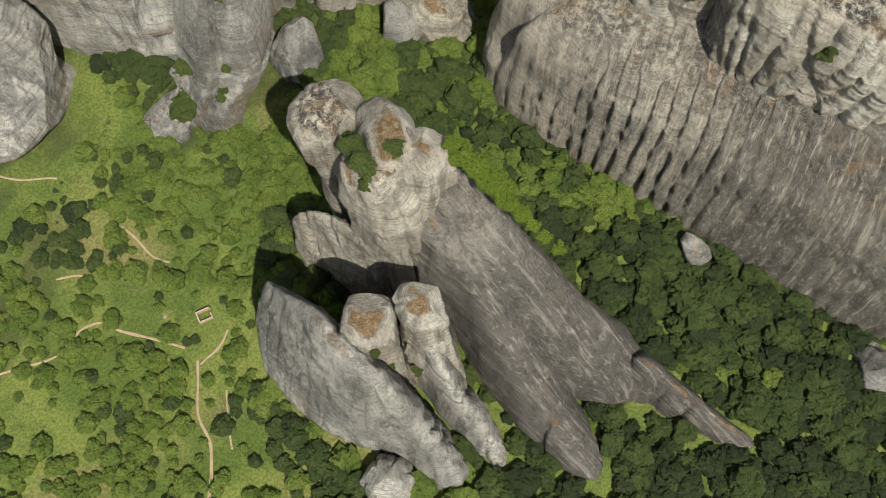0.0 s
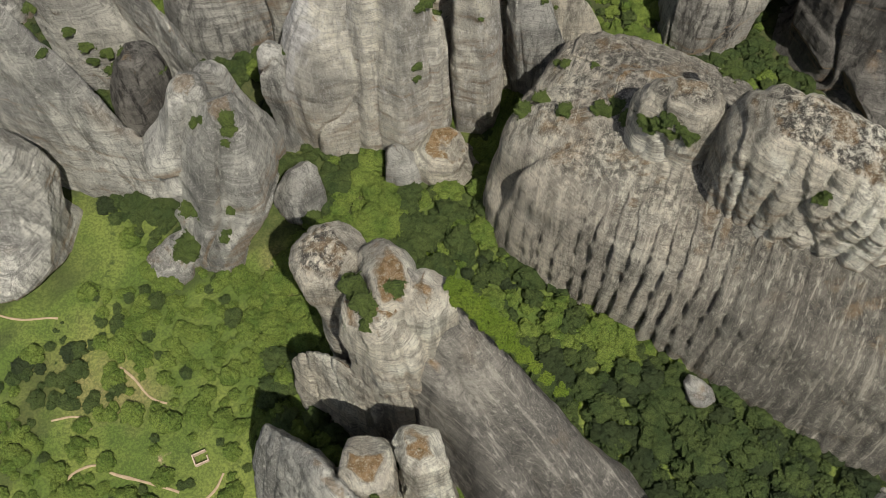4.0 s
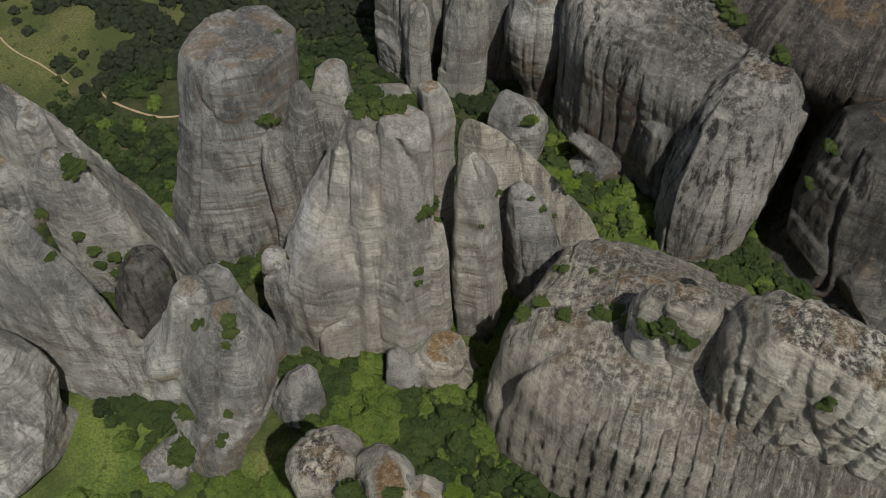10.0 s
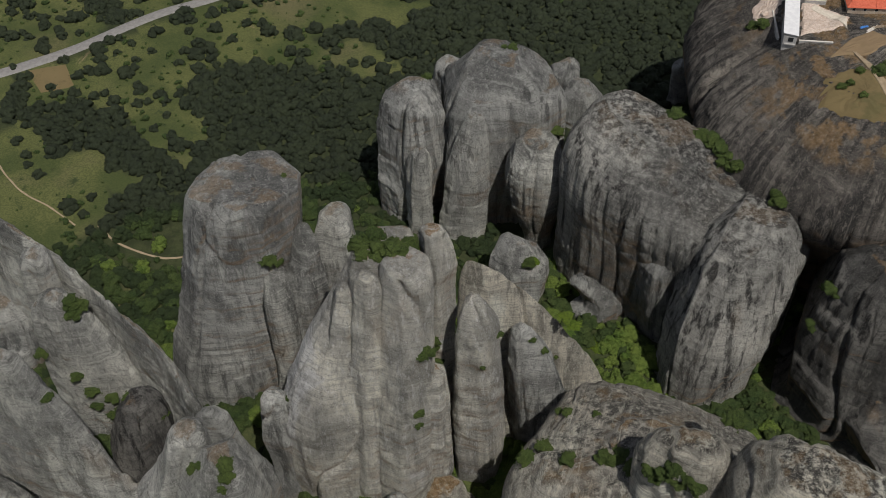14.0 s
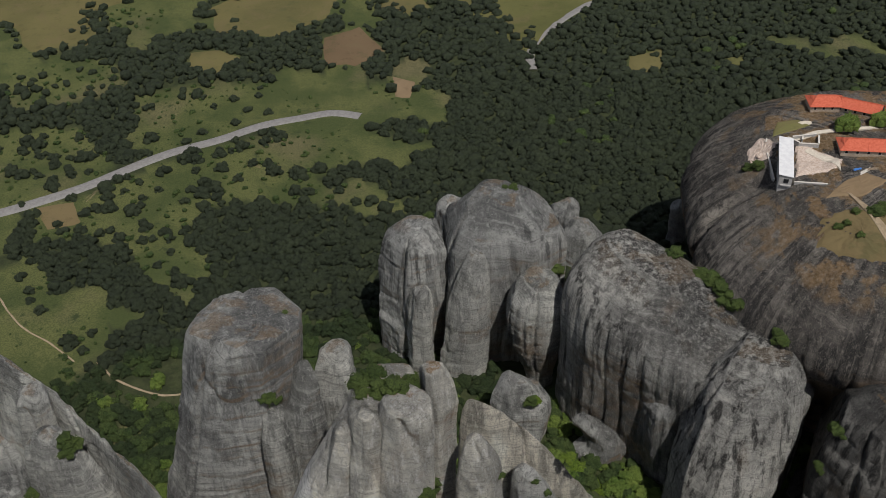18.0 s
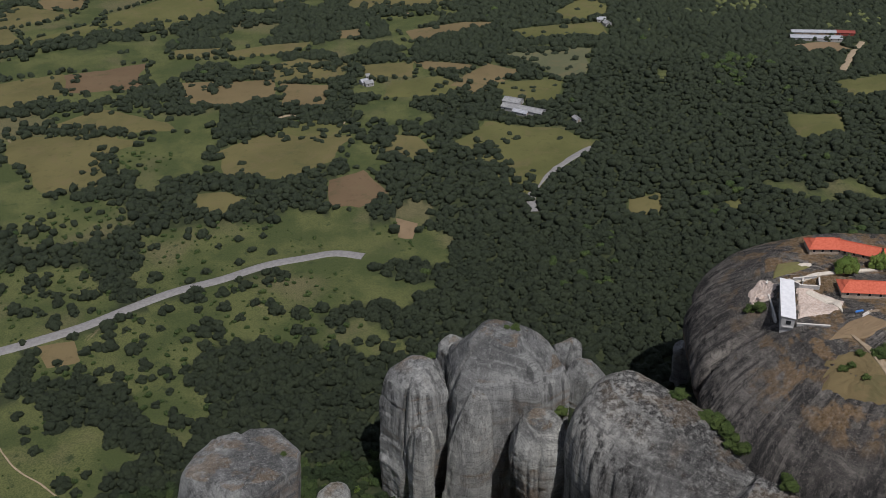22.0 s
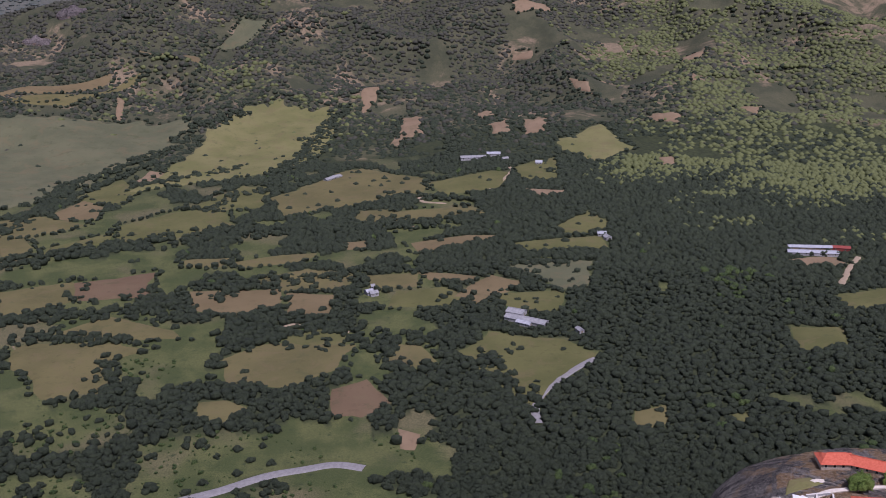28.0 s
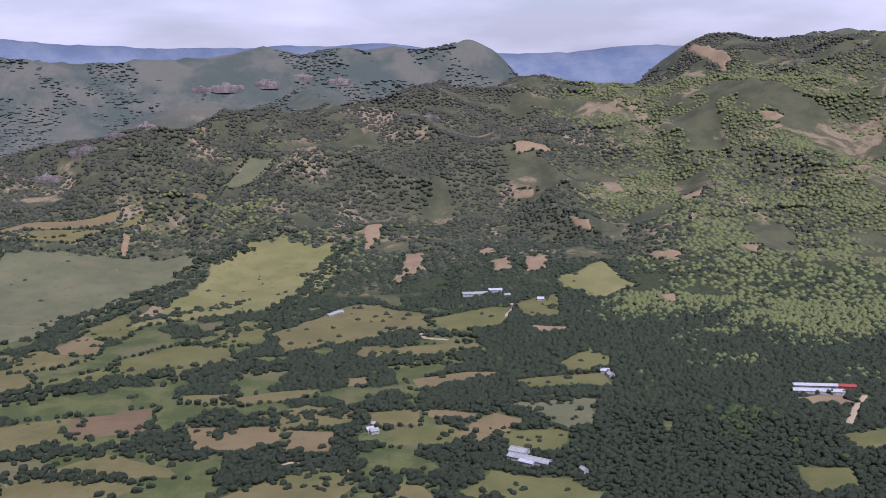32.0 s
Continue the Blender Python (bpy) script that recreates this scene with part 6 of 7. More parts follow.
def stone_hut():
    """The small ruin in the valley clearing."""
    x, y = -83.0, 64.0
    root = tagged(new("ruined_hut"), "small ruined stone hut with bare yard in clearing", "hut")
    root.matrix_basis = pose(x, y, ground_at(x, y), 0, 0, 25)
    for x0, x1, y0, y1, h in ((-2.2, 2.2, -1.8, -1.4, 1.6), (-2.2, 2.2, 1.4, 1.8, 2.0), (-2.2, -1.8, -1.4, 1.4, 2.1), (1.8, 2.2, -1.4, 0.2, 1.2)):
        bm = bmesh.new()
        box(bm, x0, x1, y0, y1, -.5, h)
        part("wall", bm, STONE, root)
    FOOTPRINTS.append((x, y, 6, 6, 0))


stone_hut()


def rubble_stones():
    """Loose broken stones over the yard."""
    rnd = np.random.RandomState(5)
    bm = bmesh.new()
    for _ in range(420):
        x, y = rnd.uniform(110, 134), rnd.uniform(288, 316)
        if inside(YARD, np.array([x]), np.array([y]))[0]:
            r = 0.10 + 0.38 * rnd.uniform() ** 3
            v = box(bm, -r, r, -0.7 * r, 0.7 * r, -0.5 * r, 0.5 * r)
            m = pose(x, y, on_top(x, y) + 0.3 * r, *rnd.uniform(0, 180, 3))
            for q in v:
                q.co = m @ q.co
    ob = part("rubble_stones", bm, RUBBLE)
    tagged(ob, "loose broken pink and grey stones over the yard", "stones", kind="stuff")


YARD = [(115.0, 295.0), (130.0, 297.0), (134.0, 303.0), (126.0, 312.0), (120.0, 317.0)]
rubble_stones()

# ---------- trees ----------
def ico(sub):
    bm = bmesh.new()
    bmesh.ops.create_icosphere(bm, subdivisions=sub, radius=1)
    v = np.array([q.co for q in bm.verts])
    f = np.array([[q.index for q in g.verts] for g in bm.faces])
    bm.free()
    return v, f


ICO1, ICO2 = ico(1), ico(2)


def crown_arrays(seed, lobes, spread, base, leaves=0, rough=0.34, leaf=0.10):
    """A leafy crown: ragged clumps over a low dome and loose sprigs that break the outline."""
    rnd = np.random.RandomState(seed)
    V, F, off = [], [], 0
    squeeze = rnd.uniform(0.8, 1.0)
    for k in range(lobes):
        a, r = 2.4 * k + rnd.uniform(-0.5, 0.5), spread * math.sqrt((k + 0.4) / lobes)
        rise = 0.55 * (1 - (r / max(spread, 0.01)) ** 2) + rnd.uniform(-0.16, 0.16)
        c = np.array([r * math.cos(a), r * math.sin(a) * squeeze, rise - 0.12])
        v, f = base
        s = rnd.uniform(0.9, 1.3) * (0.30 + 0.45 / math.sqrt(lobes)) if lobes > 1 else 1.0
        q = v * (1 + rough * rnd.uniform(-1, 1, (len(v), 1))) * s * np.array([1, 1, 0.85]) + (c if lobes > 1 else 0)
        V.append(q)
        F.append(f + off)
        off += len(q)
    if leaves:
        core = np.concatenate(V)
        core = core[core[:, 2] > -0.2]
        pick = core[rnd.randint(0, len(core), leaves)]
        d = rnd.normal(size=(leaves, 3, 3)) * leaf
        t = (pick * rnd.uniform(0.95, 1.12, (leaves, 1)))[:, None, :] + d
        V.append(t.reshape(-1, 3))
        F.append(off + np.arange(leaves * 3).reshape(-1, 3))
    return np.concatenate(V), np.concatenate(F)


def trunk_mesh(name, seed):
    """A tapered, forked trunk."""
    rnd = random.Random(seed)
    bm = bmesh.new()

    def limb(a, b, r0, r1):
        a, b = Vector(a), Vector(b)
        d = (b - a).normalized()
        u = d.orthogonal().normalized()
        w = d.cross(u)
        rings = []
        for p, r in ((a, r0), ((a + b) / 2 + Vector((rnd.uniform(-.03, .03), rnd.uniform(-.03, .03), 0)), (r0 + r1) / 2), (b, r1)):
            rings.append([bm.verts.new(p + (u * math.cos(k * 1.047) + w * math.sin(k * 1.047)) * r) for k in range(6)])
        for q in range(2):
            for k in range(6):
                bm.faces.new((rings[q][k], rings[q][(k + 1) % 6], rings[q + 1][(k + 1) % 6], rings[q + 1][k]))

    limb((0, 0, -0.15), (0.02, 0, 0.62), 0.085, 0.055)
    for k in range(4):
        a = k * 1.57 + rnd.uniform(-0.4, 0.4)
        limb((0.02, 0, 0.5 + 0.04 * k), (0.42 * math.cos(a), 0.42 * math.sin(a), 0.95 + 0.1 * rnd.random()), 0.04, 0.015)
    me = bpy.data.meshes.new(name)
    bm.to_mesh(me)
    bm.free()
    me.materials.append(BARK)
    return me


def wood_scatter(lo, hi, half, step, seed):
    """Jittered places in a fan between two distances."""
    rnd = np.random.RandomState(seed)
    g = np.arange(-hi, hi, step)
    X, Y = np.meshgrid(g, np.arange(-70 if lo < 100 else 0, hi, step))
    x, y = X.ravel() + rnd.uniform(-.45, .45, X.size) * step, Y.ravel() + rnd.uniform(-.45, .45, X.size) * step
    d = np.hypot(x, y)
    ok = (d >= lo) & (d < hi) & ((np.abs(np.degrees(np.arctan2(x, y))) < half) | ((d < 175) & (y > -12)))
    return x[ok], y[ok], rnd


def open_ground(x, y, keep, rnd):
    """Drop trees from rocks, fields, lanes and clearings."""
    ok = np.ones(len(x), bool)
    for cx, cy, a, b, r in FOOTPRINTS:
        u, v = (x - cx) * math.cos(r) + (y - cy) * math.sin(r), -(x - cx) * math.sin(r) + (y - cy) * math.cos(r)
        ok &= (u / (a + 1)) ** 2 + (v / (b + 1)) ** 2 > 1
    for poly in FIELD_AREAS:
        ok &= ~(inside(poly, x, y) & (rnd.uniform(size=len(x)) > 0.028))
    for poly in CLEARINGS:
        ok &= ~(inside(poly, x, y) & (rnd.uniform(size=len(x)) > keep))
    for lx, ly, w in LANES:
        near = (x > lx.min() - 8) & (x < lx.max() + 8) & (y > ly.min() - 8) & (y < ly.max() + 8) & ok
        if near.any():
            d2 = (x[near, None] - lx[None]) ** 2 + (y[near, None] - ly[None]) ** 2
            ok[np.flatnonzero(near)[d2.min(1) < w * w]] = False
    return ok


def woods(name, x, y, size, kinds, material, label, rnd, lift=0.62, smooth=False, squash=1.05):
    """Many crowns joined in one mesh."""
    V, F, off = [], [], 0
    z = ground_z(x, y)
    which = rnd.randint(0, len(kinds), len(x))
    turn = rnd.uniform(0, 6.28, len(x))
    for k, (v, f) in enumerate(kinds):
        sel = np.flatnonzero(which == k)
        if not len(sel):
            continue
        c, s = np.cos(turn[sel])[:, None], np.sin(turn[sel])[:, None]
        r = size[sel][:, None]
        q = np.stack([(v[:, 0] * c - v[:, 1] * s) * r + x[sel][:, None], (v[:, 0] * s + v[:, 1] * c) * r + y[sel][:, None],
                      (v[:, 2] + lift) * r * squash + z[sel][:, None]], -1)
        V.append(q.reshape(-1, 3))
        F.append((f[None] + (np.arange(len(sel)) * len(v))[:, None, None]).reshape(-1, 3) + off)
        off += len(sel) * len(v)
    ob = new(name, mesh_from(name, np.concatenate(V), np.concatenate(F), material, smooth=smooth))
    return tagged(ob, label, "trees", kind="stuff")


NEAR_KINDS = [crown_arrays(10 + k, 19, 0.78, ICO1, 170, 0.30, 0.085) for k in range(8)]
BACK_KINDS = [crown_arrays(20 + k, 11, 0.74, ICO1, 60, 0.30) for k in range(5)]
MID_KINDS = [crown_arrays(30 + k, 7, 0.68, ICO1, 26, 0.30) for k in range(6)]
THIN_KINDS = [crown_arrays(45 + k, 2, 0.55, ICO1, 3, 0.34) for k in range(6)]
FAR_KINDS = [crown_arrays(50 + k, 1, 0, ICO1, 0, 0.38) for k in range(5)]
HILL_KINDS = [crown_arrays(60 + k, 1, 0, (ICO1[0] * [1.15, 1.15, 0.8], ICO1[1]), 0, 0.40) for k in range(4)]

# near woods in the valley and the gullies
x, y, rnd = wood_scatter(8, 335, 40, 4.3, 1)
p = np.stack([x, y, x * 0], 1)
ok = open_ground(x, y, 0.42, rnd) & (fbm(p, 0.03, 3, 4) > -0.55 - 1.5 * smooth_step(-75, -50, x))
x, y = x[ok], y[ok]
size = 2.0 + 3.6 * rnd.uniform(size=len(x)) ** 1.6 * (1 + 0.35 * vnoise(np.stack([x, y, x * 0], 1), 0.03, 7))
scrubby = smooth_step(-55, -75, x) * smooth_step(140, 110, y)
size *= 1 - 0.34 * scrubby - 0.22 * smooth_step(190, 240, np.hypot(x, y))
thin = rnd.uniform(size=len(x)) > 0.10 * scrubby
x, y, size, scrubby = x[thin], y[thin], size[thin], scrubby[thin]
front = np.flatnonzero((x > -105) & (x < 110) & (y > 5) & (y < 175))
pick = set(rnd.permutation(front)[:270].tolist())
rest = np.array([k for k in range(len(x)) if k not in pick])
# leaf tone by place; near right-hand woods darkened to stand in for cloud shade
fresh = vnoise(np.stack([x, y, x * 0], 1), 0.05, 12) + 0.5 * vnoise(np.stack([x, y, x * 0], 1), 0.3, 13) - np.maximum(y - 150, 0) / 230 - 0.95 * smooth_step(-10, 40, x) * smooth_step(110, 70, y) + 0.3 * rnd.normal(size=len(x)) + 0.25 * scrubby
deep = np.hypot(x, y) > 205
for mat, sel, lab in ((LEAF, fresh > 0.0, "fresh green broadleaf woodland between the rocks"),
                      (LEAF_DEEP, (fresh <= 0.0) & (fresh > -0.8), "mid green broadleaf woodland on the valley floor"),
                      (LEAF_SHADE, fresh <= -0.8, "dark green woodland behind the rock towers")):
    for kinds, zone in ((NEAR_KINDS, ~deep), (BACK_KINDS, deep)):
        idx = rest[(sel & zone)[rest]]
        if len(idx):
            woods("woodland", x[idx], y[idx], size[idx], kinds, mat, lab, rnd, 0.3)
trunks = [trunk_mesh("trunk", 3 + k) for k in range(3)]
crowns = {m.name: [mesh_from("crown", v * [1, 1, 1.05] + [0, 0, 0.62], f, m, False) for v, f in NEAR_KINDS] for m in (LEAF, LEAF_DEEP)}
gz = ground_z(x, y)
for k in sorted(pick):
    m = LEAF if fresh[k] > 0 else LEAF_DEEP
    tree = new("tree")
    tree.matrix_basis = pose(x[k], y[k], gz[k], 0, 0, rnd.uniform(0, 360)) @ Matrix.Scale(size[k], 4)
    tagged(tree, "bright green broadleaf tree in the valley wood" if m == LEAF else "deep green oak tree in the valley wood", "tree", "valley trees")
    for name, me in (("trunk", trunks[k % 3]), ("crown", crowns[m.name][k % 8])):
        new(name, me).parent = tree

# two trees beside the monastery houses
for tx, ty, r in ((140.5, 323.0, 4.6), (154.5, 326.5, 4.2)):
    tree = new("tree")
    tree.matrix_basis = pose(tx, ty, on_top(tx, ty) - 0.2, 0, 0, 40 * r) @ Matrix.Scale(r, 4)
    tagged(tree, "bright green broadleaf tree beside the red-roofed house", "tree", "monastery trees")
    for name, me in (("trunk", trunks[0]), ("crown", crowns[LEAF.name][int(r) % 8])):
        new(name, me).parent = tree

# woodland and scattered oaks of the plain
x, y, rnd = wood_scatter(335, 1250, 31, 4.8, 2)
p = np.stack([x, y, x * 0], 1)
left = smooth_step(0, -110, x - 0.04 * y)
gaps = fbm(p, 0.011, 3, 21) + 0.4 * vnoise(p, 0.05, 22)
ok = open_ground(x, y, 0.16, rnd) & (gaps > -1.1 + 1.02 * left)
x, y, gaps = x[ok], y[ok], gaps[ok]
size = 2.5 + 2.6 * rnd.uniform(size=len(x)) ** 1.5
tone = vnoise(np.stack([x, y, x * 0], 1), 0.02, 31) + rnd.normal(size=len(x)) * 0.32
# sun patch on the right of the plain, painted with lighter leaves
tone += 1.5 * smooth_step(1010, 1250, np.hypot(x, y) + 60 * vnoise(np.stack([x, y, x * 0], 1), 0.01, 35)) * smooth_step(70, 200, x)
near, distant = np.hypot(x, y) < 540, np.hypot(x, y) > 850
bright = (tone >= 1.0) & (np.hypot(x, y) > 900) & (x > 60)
for mat, tint, lab in ((LEAF_DARK, tone < 1.0, "dense dark green oak forest on the plain"), (LEAF_SUNLIT_SCRUB, bright, "woods below the hillside coloured sunlit light green"),
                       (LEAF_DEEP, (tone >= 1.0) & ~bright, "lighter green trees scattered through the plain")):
    for kinds, zone in ((MID_KINDS, near), (THIN_KINDS, ~near & ~distant), (FAR_KINDS, distant)):
        sel = tint & zone
        if not sel.any():
            continue
        woods("oak_forest", x[sel], y[sel], size[sel], kinds, mat, lab, rnd, 0.12, True, 1.0)
# tree lines and copses between the meadows
bx, by = [], []
for wide, pts in TREE_LINES:
    pts = np.array(pts, float)
    key = np.concatenate([[0], np.cumsum(np.linalg.norm(np.diff(pts, axis=0), axis=1))])
    s = rnd.uniform(0, key[-1], int(key[-1] * wide / 22))
    bx.append(np.interp(s, key, pts[:, 0]) + rnd.normal(size=len(s)) * wide * 0.42)
    by.append(np.interp(s, key, pts[:, 1]) + rnd.normal(size=len(s)) * wide * 0.42)
bx, by = np.concatenate(bx), np.concatenate(by)
woods("tree_belt", bx, by, rnd.uniform(2.6, 5.2, len(bx)), THIN_KINDS, LEAF_DARK, "dark belts of oak trees between the meadows", rnd, 0.15, True, 1.0)
# hedgerows round the fields
hx, hy = [], []
for poly in FIELD_AREAS:
    q = np.array(poly)
    keep = rnd.uniform(size=len(q)) < 0.75
    out = q + (q - q.mean(0)) / np.linalg.norm(q - q.mean(0), axis=1)[:, None] * rnd.uniform(1, 6, (len(q), 1))
    hx.append(out[keep, 0])
    hy.append(out[keep, 1])
hx, hy = np.concatenate(hx), np.concatenate(hy)
far_in = np.hypot(hx, hy) < 2300
hx, hy = hx[far_in], hy[far_in]
woods("hedgerow", hx, hy, rnd.uniform(2.2, 5.0, len(hx)), THIN_KINDS, LEAF_DARK, "dark hedgerow trees round the fields", rnd, 0.12)
# low bushes of the open meadows
x, y, rnd = wood_scatter(150, 800, 33, 6.5, 5)
ok = np.zeros(len(x), bool)
for poly in CLEARINGS:
    ok |= inside(poly, x, y)
ok &= (fbm(np.stack([x, y, x * 0], 1), 0.03, 3, 41) > -0.2) & open_ground(x, y, 1.0, rnd)
x, y = x[ok], y[ok]
woods("meadow_scrub", x, y, 0.5 + 2.1 * rnd.uniform(size=len(x)) ** 2.0, THIN_KINDS, LEAF_DEEP, "low green bushes dotted over the meadows", rnd, 0.05)
# wooded hills
x, y, rnd = wood_scatter(1250, 2700, 30, 8.2, 3)
p = np.stack([x, y, x * 0], 1)
ok = open_ground(x, y, 0.1, rnd) & (fbm(p, 0.014, 4, 51) > -0.28 - 0.2 * smooth_step(300, -200, x))
x, y = x[ok], y[ok]
p = np.stack([x, y, x * 0], 1)
# hillside sun painted in: leaf colour lightens toward the right
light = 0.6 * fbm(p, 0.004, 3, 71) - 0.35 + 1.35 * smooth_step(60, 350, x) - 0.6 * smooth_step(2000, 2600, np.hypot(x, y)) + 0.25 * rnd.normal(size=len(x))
size = rnd.uniform(3.4, 6.2, len(x))
dusky = rnd.uniform(size=len(x)) > smooth_step(1150, 2100, np.hypot(x, y))
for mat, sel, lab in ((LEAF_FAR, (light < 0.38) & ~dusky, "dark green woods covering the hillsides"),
                      (LEAF_DARK, (light < 0.38) & dusky, "dark oak woods at the foot of the hills"), (LEAF_SUNLIT_SCRUB, light >= 0.38, "scrub woods on the hillside coloured sunlit lighter green")):
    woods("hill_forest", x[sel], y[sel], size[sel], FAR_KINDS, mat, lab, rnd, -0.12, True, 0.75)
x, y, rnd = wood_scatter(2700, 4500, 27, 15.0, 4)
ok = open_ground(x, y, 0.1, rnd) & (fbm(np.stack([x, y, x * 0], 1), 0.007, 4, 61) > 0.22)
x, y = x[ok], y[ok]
woods("hill_forest", x, y, rnd.uniform(5.0, 8.5, len(x)), HILL_KINDS, LEAF_DISTANT, "distant woods on the far hills in haze-paled colour", rnd, -0.2, True, 0.45)


# ground colour darkened under the woods: forest floor and tree shade painted in
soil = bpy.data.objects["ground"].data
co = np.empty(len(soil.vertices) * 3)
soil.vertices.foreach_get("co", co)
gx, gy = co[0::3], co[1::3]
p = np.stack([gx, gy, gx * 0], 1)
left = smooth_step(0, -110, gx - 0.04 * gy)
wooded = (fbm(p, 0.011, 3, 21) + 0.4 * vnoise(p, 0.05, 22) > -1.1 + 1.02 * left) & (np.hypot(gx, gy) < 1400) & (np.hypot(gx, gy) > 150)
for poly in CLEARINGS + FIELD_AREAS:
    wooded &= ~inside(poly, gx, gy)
shaded_floor = soil.attributes.new("wood_floor_shade", "FLOAT", "POINT")
shaded_floor.data.foreach_set("value", (wooded * (0.55 + 0.45 * smooth_step(0, 250, np.hypot(gx, gy) - 100))).astype(np.float32))


# ---------- far blue ridges ----------
def far_ridge(dist, heights, label):
    """A long distant ridge: a solid wedge with a rolling crest, from bearing to bearing."""
    az = np.radians(np.linspace(-40, 40, 400))
    keys = np.radians(np.linspace(-40, 40, len(heights)))
    crest = spline(keys, heights, az) + 10 * fbm(np.stack([az * 40, az * 0, az * 0], 1), 1.0, 4, dist * 0.01)
    rows = []
    for back, k in ((-420, 0.0), (-300, 0.35), (-160, 0.72), (0, 1.0), (90, 0.6)):
        r = dist + back
        rows.append(np.stack([r * np.sin(az), r * np.cos(az), crest * k + (0 if k in (0.0, 1.0) else 14) * vnoise(
            np.stack([az * 60, az * 0 + back, az * 0], 1), 1.0, 3)], 1))
    n, m = len(az), len(rows)
    i, j = np.meshgrid(np.arange(m - 1), np.arange(n - 1), indexing="ij")
    faces = np.stack([i * n + j, i * n + j + 1, (i + 1) * n + j + 1, (i + 1) * n + j], -1).reshape(-1, 4)
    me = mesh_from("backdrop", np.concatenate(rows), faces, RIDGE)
    if me.polygons[0].normal.z < 0:
        me.flip_normals()
    return tagged(new("backdrop", me), label, "mountains", kind="structure")


# the blue is distance haze put into the ridge colour
RIDGE = plain_material("haze_blue_far_woods", (0.10, 0.135, 0.20), (0.17, 0.20, 0.25), 0.006, 0.95, 2.0)
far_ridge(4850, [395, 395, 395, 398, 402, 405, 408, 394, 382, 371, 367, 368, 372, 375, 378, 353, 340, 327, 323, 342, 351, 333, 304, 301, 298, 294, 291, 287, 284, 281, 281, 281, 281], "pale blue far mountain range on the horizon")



# ---------- scrub and turf on the rocks ----------
SHRUB_STEM = trunk_mesh("stem", 71)
SHRUB_LEAVES = [mesh_from("foliage", v * [1, 1, 0.8] + [0, 0, 0.5], f, SCRUB, False)
                for v, f in (crown_arrays(80 + k, 12, 0.7, ICO1, 160, 0.36) for k in range(5))]
TURF_TUFTS = [mesh_from("foliage", v * [1.2, 1.2, 0.45] + [0, 0, 0.12], f, TURF, False)
              for v, f in (crown_arrays(90 + k, 14, 0.9, ICO1, 160, 0.40) for k in range(3))]
GROWN = []


def shrub(x, y, z, r):
    k = len(GROWN)
    root = tagged(new("shrub"), "low dark green shrub growing on the rock", "shrub", "rock shrubs")
    root.matrix_basis = pose(x, y, z - 0.25 * r, 0, 0, 47 * k) @ Matrix.Scale(r, 4)
    new("stem", SHRUB_STEM).parent = root
    new("foliage", SHRUB_LEAVES[k % 5]).parent = root
    GROWN.append(root)


def turf(x, y, z, r):
    k = len(GROWN)
    root = new("turf_tuft", TURF_TUFTS[k % 3])
    root.matrix_basis = pose(x, y, z - 0.1 * r, 0, 0, 61 * k) @ Matrix.Scale(r, 4)
    tagged(root, "bright yellow-green turf on a rock ledge", "grass", "ledge turf")
    GROWN.append(root)


shrub(-27.1, 83.1, 89.4, 3.62)
shrub(-24.7, 78.3, 92.9, 3.21)
shrub(-17.1, 81.5, 94.1, 2.59)
shrub(-23.6, 74.7, 89.5, 2.2)
shrub(-22.1, 72.6, 85.8, 2.19)
shrub(-29.4, 87.2, 85.1, 2.08)
shrub(-19.6, 73.8, 77.6, 1.45)
shrub(-23.2, 76.0, 91.9, 1.96)
shrub(-25.5, 80.9, 91.6, 2.23)
shrub(-85.1, 133.0, 30.3, 3.77)
shrub(-88.3, 128.1, 14.6, 5.33)
shrub(-93.4, 129.0, 6.3, 3.95)
shrub(-71.1, 129.2, 38.4, 2.2)
shrub(-74.7, 127.1, 26.7, 1.75)
shrub(-75.9, 125.9, 23.6, 1.79)
shrub(-22.6, 42.3, 34.8, 1.78)
shrub(-13.0, 51.1, 67.8, 1.76)
shrub(-15.2, 42.3, 29.5, 1.85)
shrub(-23.6, 41.1, 63.1, 1.36)
shrub(-68.5, 61.1, -0.2, 1.54)
shrub(-53.7, 143.0, 2.7, 3.39)
shrub(-129.8, 207.3, 57.5, 3.68)
shrub(-128.1, 207.6, 55.2, 3.66)
shrub(-128.8, 205.1, 55.1, 3.27)
shrub(-65.8, 219.3, 64.2, 3.34)
shrub(-63.3, 221.8, 60.9, 1.87)
shrub(-31.6, 192.8, 98.4, 3.58)
shrub(-26.0, 190.2, 98.9, 4.02)
shrub(-21.2, 188.1, 100.9, 4.02)
shrub(-29.9, 188.5, 98.4, 2.77)
shrub(-16.8, 191.1, 98.9, 2.48)
shrub(-12.7, 187.6, 63.2, 3.07)
shrub(-13.8, 174.9, 72.9, 3.14)
shrub(-12.0, 187.3, 59.6, 2.24)
shrub(-16.5, 170.4, 49.3, 2.04)
shrub(-17.0, 169.6, 44.3, 1.73)
shrub(21.4, 255.4, 22.9, 2.77)
shrub(7.5, 183.1, 70.7, 1.43)
shrub(2.8, 176.9, 63.2, 1.01)
shrub(68.9, 150.8, 74.0, 3.31)
shrub(75.7, 168.8, 45.7, 2.04)
shrub(70.6, 150.3, 74.1, 2.06)
shrub(40.6, 150.7, 57.4, 2.75)
shrub(36.0, 150.5, 56.1, 2.77)
shrub(38.1, 148.8, 57.1, 1.99)
shrub(45.7, 138.4, 70.0, 3.03)
shrub(48.6, 135.7, 72.1, 2.7)
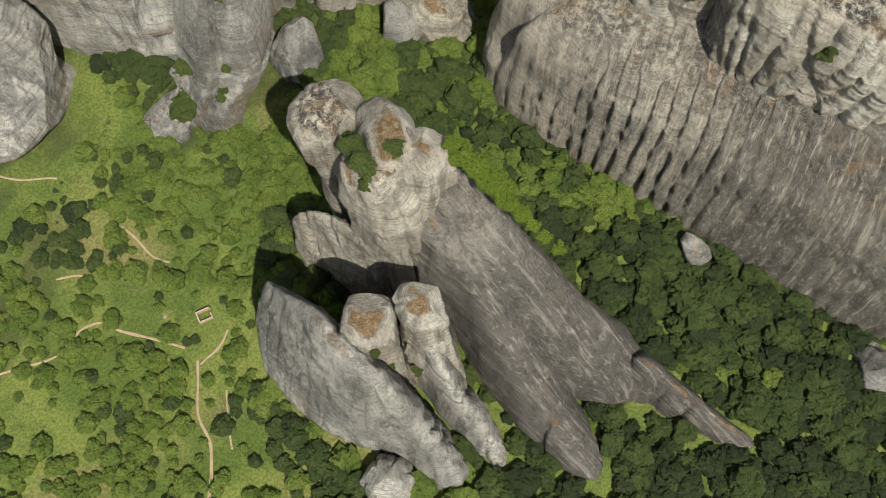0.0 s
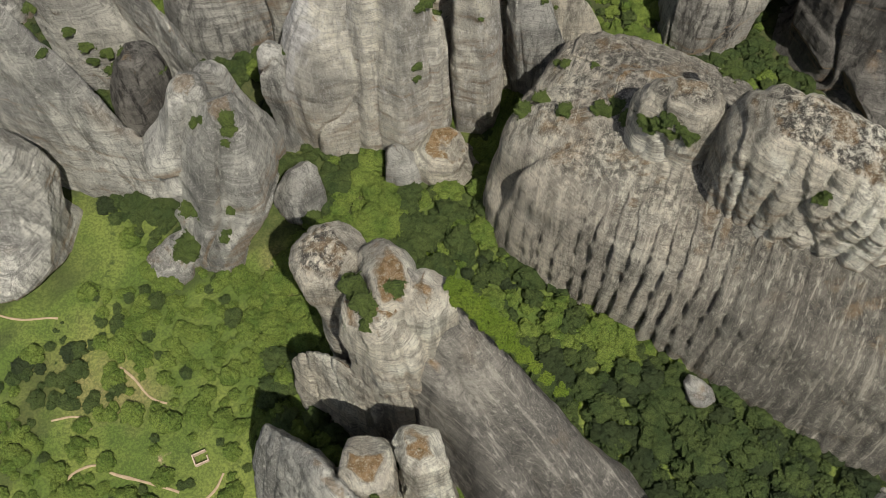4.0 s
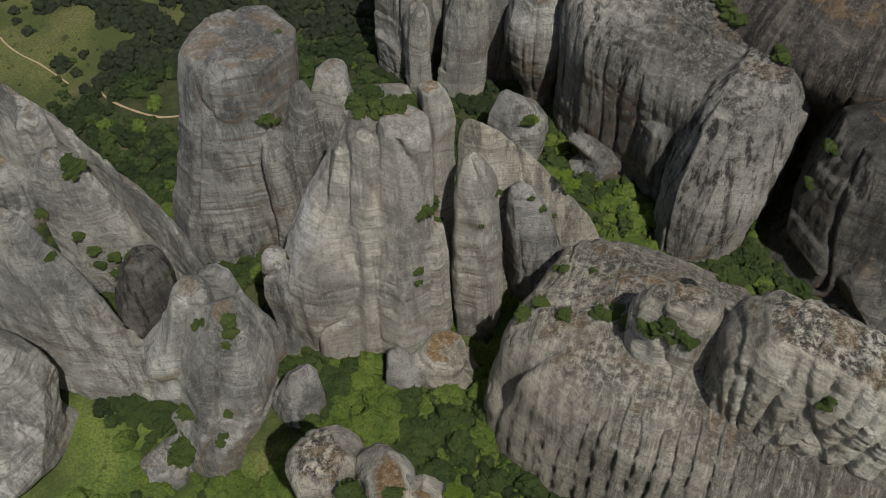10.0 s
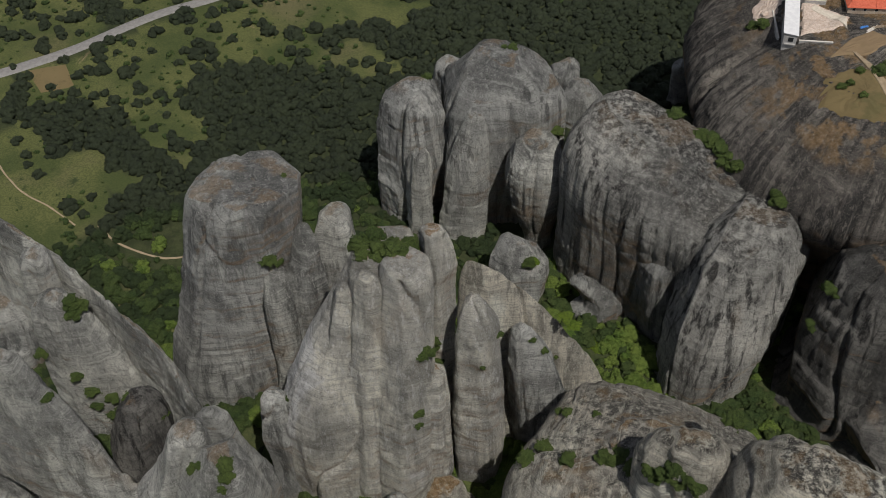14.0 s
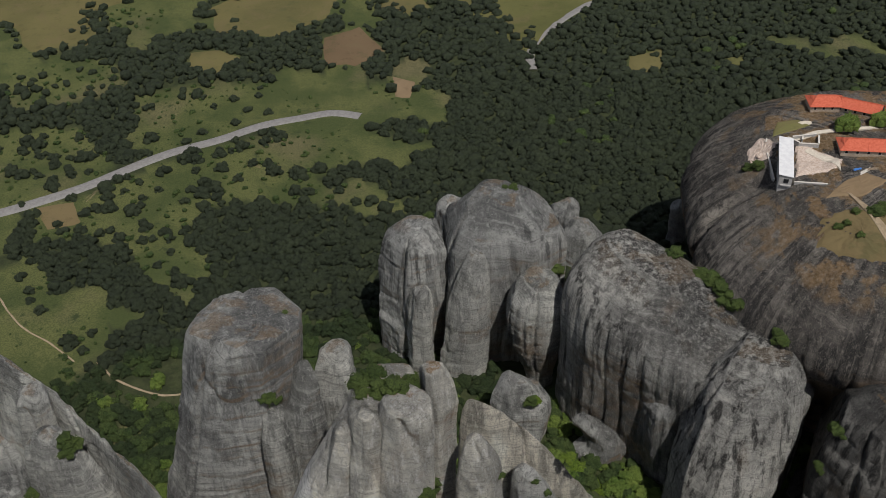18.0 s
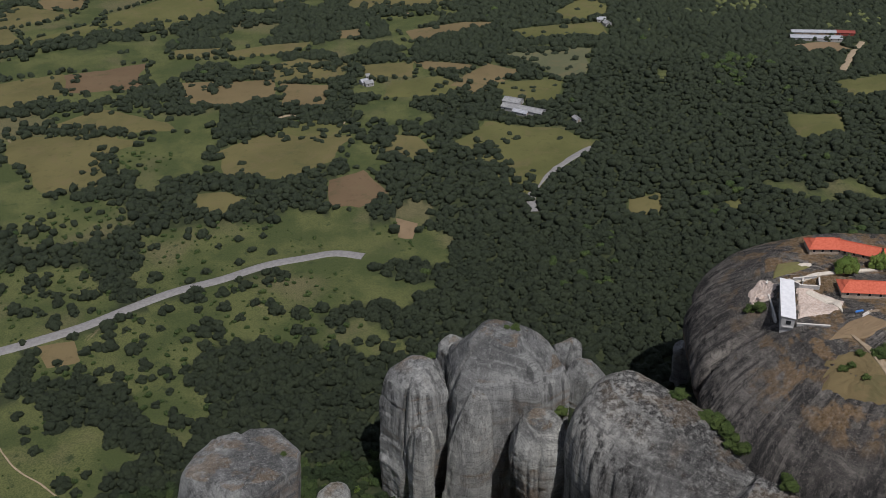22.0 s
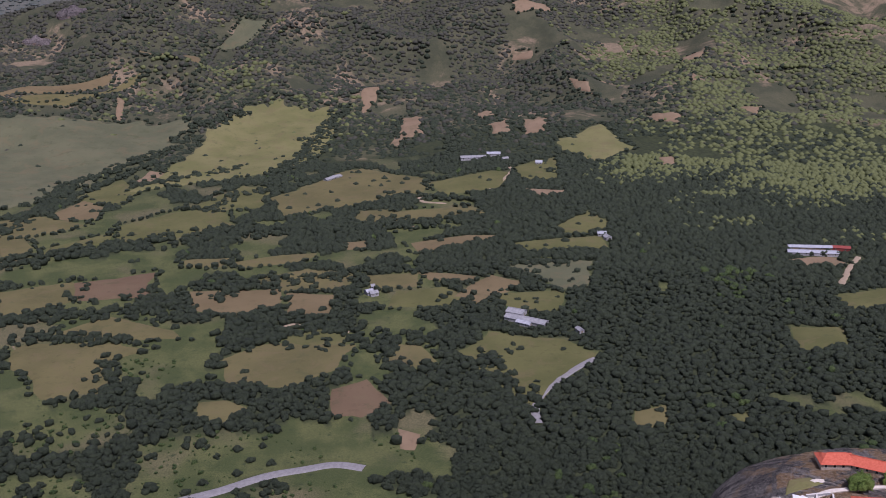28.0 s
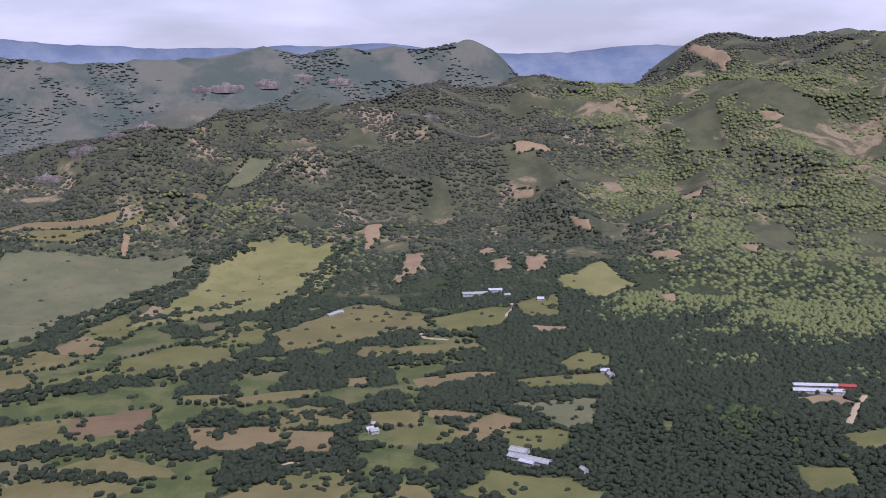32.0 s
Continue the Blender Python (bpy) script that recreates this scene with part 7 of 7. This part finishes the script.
shrub(51.1, 135.1, 75.3, 2.7)
shrub(56.8, 132.3, 72.1, 2.71)
shrub(54.2, 133.3, 73.7, 1.95)
shrub(43.1, 143.6, 64.1, 1.98)
shrub(84.9, 109.9, 79.5, 2.34)
shrub(85.4, 109.5, 81.9, 1.46)
shrub(117.1, 215.5, 51.4, 3.51)
shrub(116.5, 218.5, 49.1, 2.36)
shrub(112.5, 213.0, 38.1, 2.0)
shrub(113.1, 211.6, 36.5, 1.61)
shrub(-75.9, 142.2, 65.4, 1.93)
shrub(-73.8, 141.6, 67.6, 1.43)
shrub(-66.0, 140.1, 70.0, 2.66)
shrub(-65.7, 137.9, 67.9, 2.5)
shrub(-67.0, 136.0, 65.0, 1.57)
shrub(-143.4, 202.3, 38.3, 2.6)
shrub(-119.8, 162.0, 70.5, 2.01)
shrub(18.4, 192.8, 55.9, 1.41)
shrub(22.1, 191.9, 51.6, 1.43)
shrub(27.1, 200.8, 36.8, 1.09)
shrub(36.0, 167.7, 52.2, 1.4)
shrub(28.2, 171.6, 46.9, 1.95)
shrub(26.0, 174.2, 44.3, 1.49)
shrub(-56.8, 176.2, 48.9, 1.38)
shrub(-121.9, 196.7, 13.4, 3.0)
shrub(33.3, 306.3, 44.3, 3.58)
shrub(72.1, 278.9, 74.1, 3.3)
shrub(83.3, 267.3, 71.0, 4.29)
shrub(86.5, 263.3, 70.8, 4.25)
shrub(87.7, 259.1, 69.0, 4.61)
shrub(90.3, 254.3, 70.9, 3.16)
shrub(80.8, 270.0, 71.4, 3.27)
shrub(100.8, 238.8, 69.2, 3.49)
shrub(100.2, 240.6, 70.7, 2.52)
shrub(-17.1, 321.5, 60.3, 2.27)
shrub(103.2, 310.9, 88.4, 2.83)
shrub(106.0, 309.2, 90.5, 2.82)
shrub(116.9, 215.7, 51.6, 2.54)
shrub(122.3, 267.4, 94.2, 1.8)
shrub(125.1, 268.0, 95.3, 1.6)
shrub(128.3, 262.9, 94.4, 1.6)
shrub(135.2, 271.7, 96.7, 3.25)
shrub(138.2, 273.8, 97.0, 2.66)
shrub(129.2, 272.8, 96.5, 1.82)
shrub(-59.7, 235.7, 86.7, 1.1)
shrub(16.5, 320.6, 74.3, 2.23)
shrub(13.2, 320.5, 74.8, 1.33)
shrub(-129.4, 197.9, 23.3, 3.2)
shrub(-123.3, 197.5, 20.3, 3.0)
shrub(-105.2, 177.6, 46.8, 3.4)
shrub(-110.9, 199.3, 19.9, 2.6)
shrub(-132.8, 198.0, 31.2, 2.4)
shrub(-124.6, 196.4, 11.6, 2.8)
shrub(-129.1, 196.6, 16.5, 2.6)
shrub(-97.8, 176.7, 40.2, 2.6)
shrub(39.0, 149.2, 57.1, 2.2)
shrub(42.8, 144.4, 60.1, 2.6)
shrub(46.9, 136.4, 69.3, 2.4)
shrub(52.6, 134.1, 70.1, 2.4)
shrub(56.6, 132.1, 70.6, 2.0)
shrub(64.1, 140.0, 90.5, 2.20)
shrub(-27.1, 195.5, 99.3, 3.2)
shrub(-22.3, 191.2, 99.1, 3.4)
shrub(-30.1, 191.9, 98.6, 2.8)
shrub(-17.7, 193.1, 99.2, 2.4)
shrub(-12.7, 187.5, 63.7, 2.8)
shrub(-11.5, 187.7, 52.1, 2.4)
shrub(15.7, 157.6, 43.8, 3.4)
shrub(20.9, 160.6, 45.3, 3.0)
shrub(26.8, 153.0, 51.0, 3.0)
turf(-4.7, 82.7, 89.7, 1.76)
turf(-0.6, 79.8, 88.9, 2.04)
turf(2.7, 77.8, 85.4, 2.06)
turf(8.9, 73.7, 77.4, 1.59)
turf(17.1, 67.4, 71.5, 1.35)
turf(-11.9, 127.5, -1.6, 2.22)
turf(-16.9, 133.2, -1.9, 2.24)
turf(33.4, 77.8, -0.1, 1.12)
turf(-18.8, 135.7, -2.0, 3.0)
turf(-14.1, 130.5, -1.8, 2.98)
turf(-9.5, 124.4, -1.4, 2.95)
turf(-2.1, 81.1, 90.3, 2.29)
turf(1.0, 79.8, 86.5, 2.32)
turf(4.2, 76.8, 83.4, 2.34)
turf(6.9, 76.2, 79.1, 2.38)
turf(11.6, 71.7, 75.8, 1.73)
turf(14.3, 69.6, 73.4, 1.34)
turf(20.6, 65.4, 68.4, 1.37)
turf(31.0, 80.7, -0.0, 1.38)
turf(-4.6, 83.0, 92.4, 1.64)
turf(35.9, 26.7, -0.2, 1.56)
turf(33.8, 28.9, 2.4, 1.23)
turf(42.1, 240.4, -0.7, 2.38)
turf(45.0, 236.2, -0.7, 2.38)
turf(46.9, 233.5, -0.7, 1.84)
turf(32.1, 200.7, 53.3, 1.81)
turf(29.1, 200.0, 58.3, 1.78)
turf(22.4, 256.4, 23.1, 2.14)
turf(44.1, 237.4, -0.6, 1.83)
turf(41.3, 241.5, -0.7, 1.82)
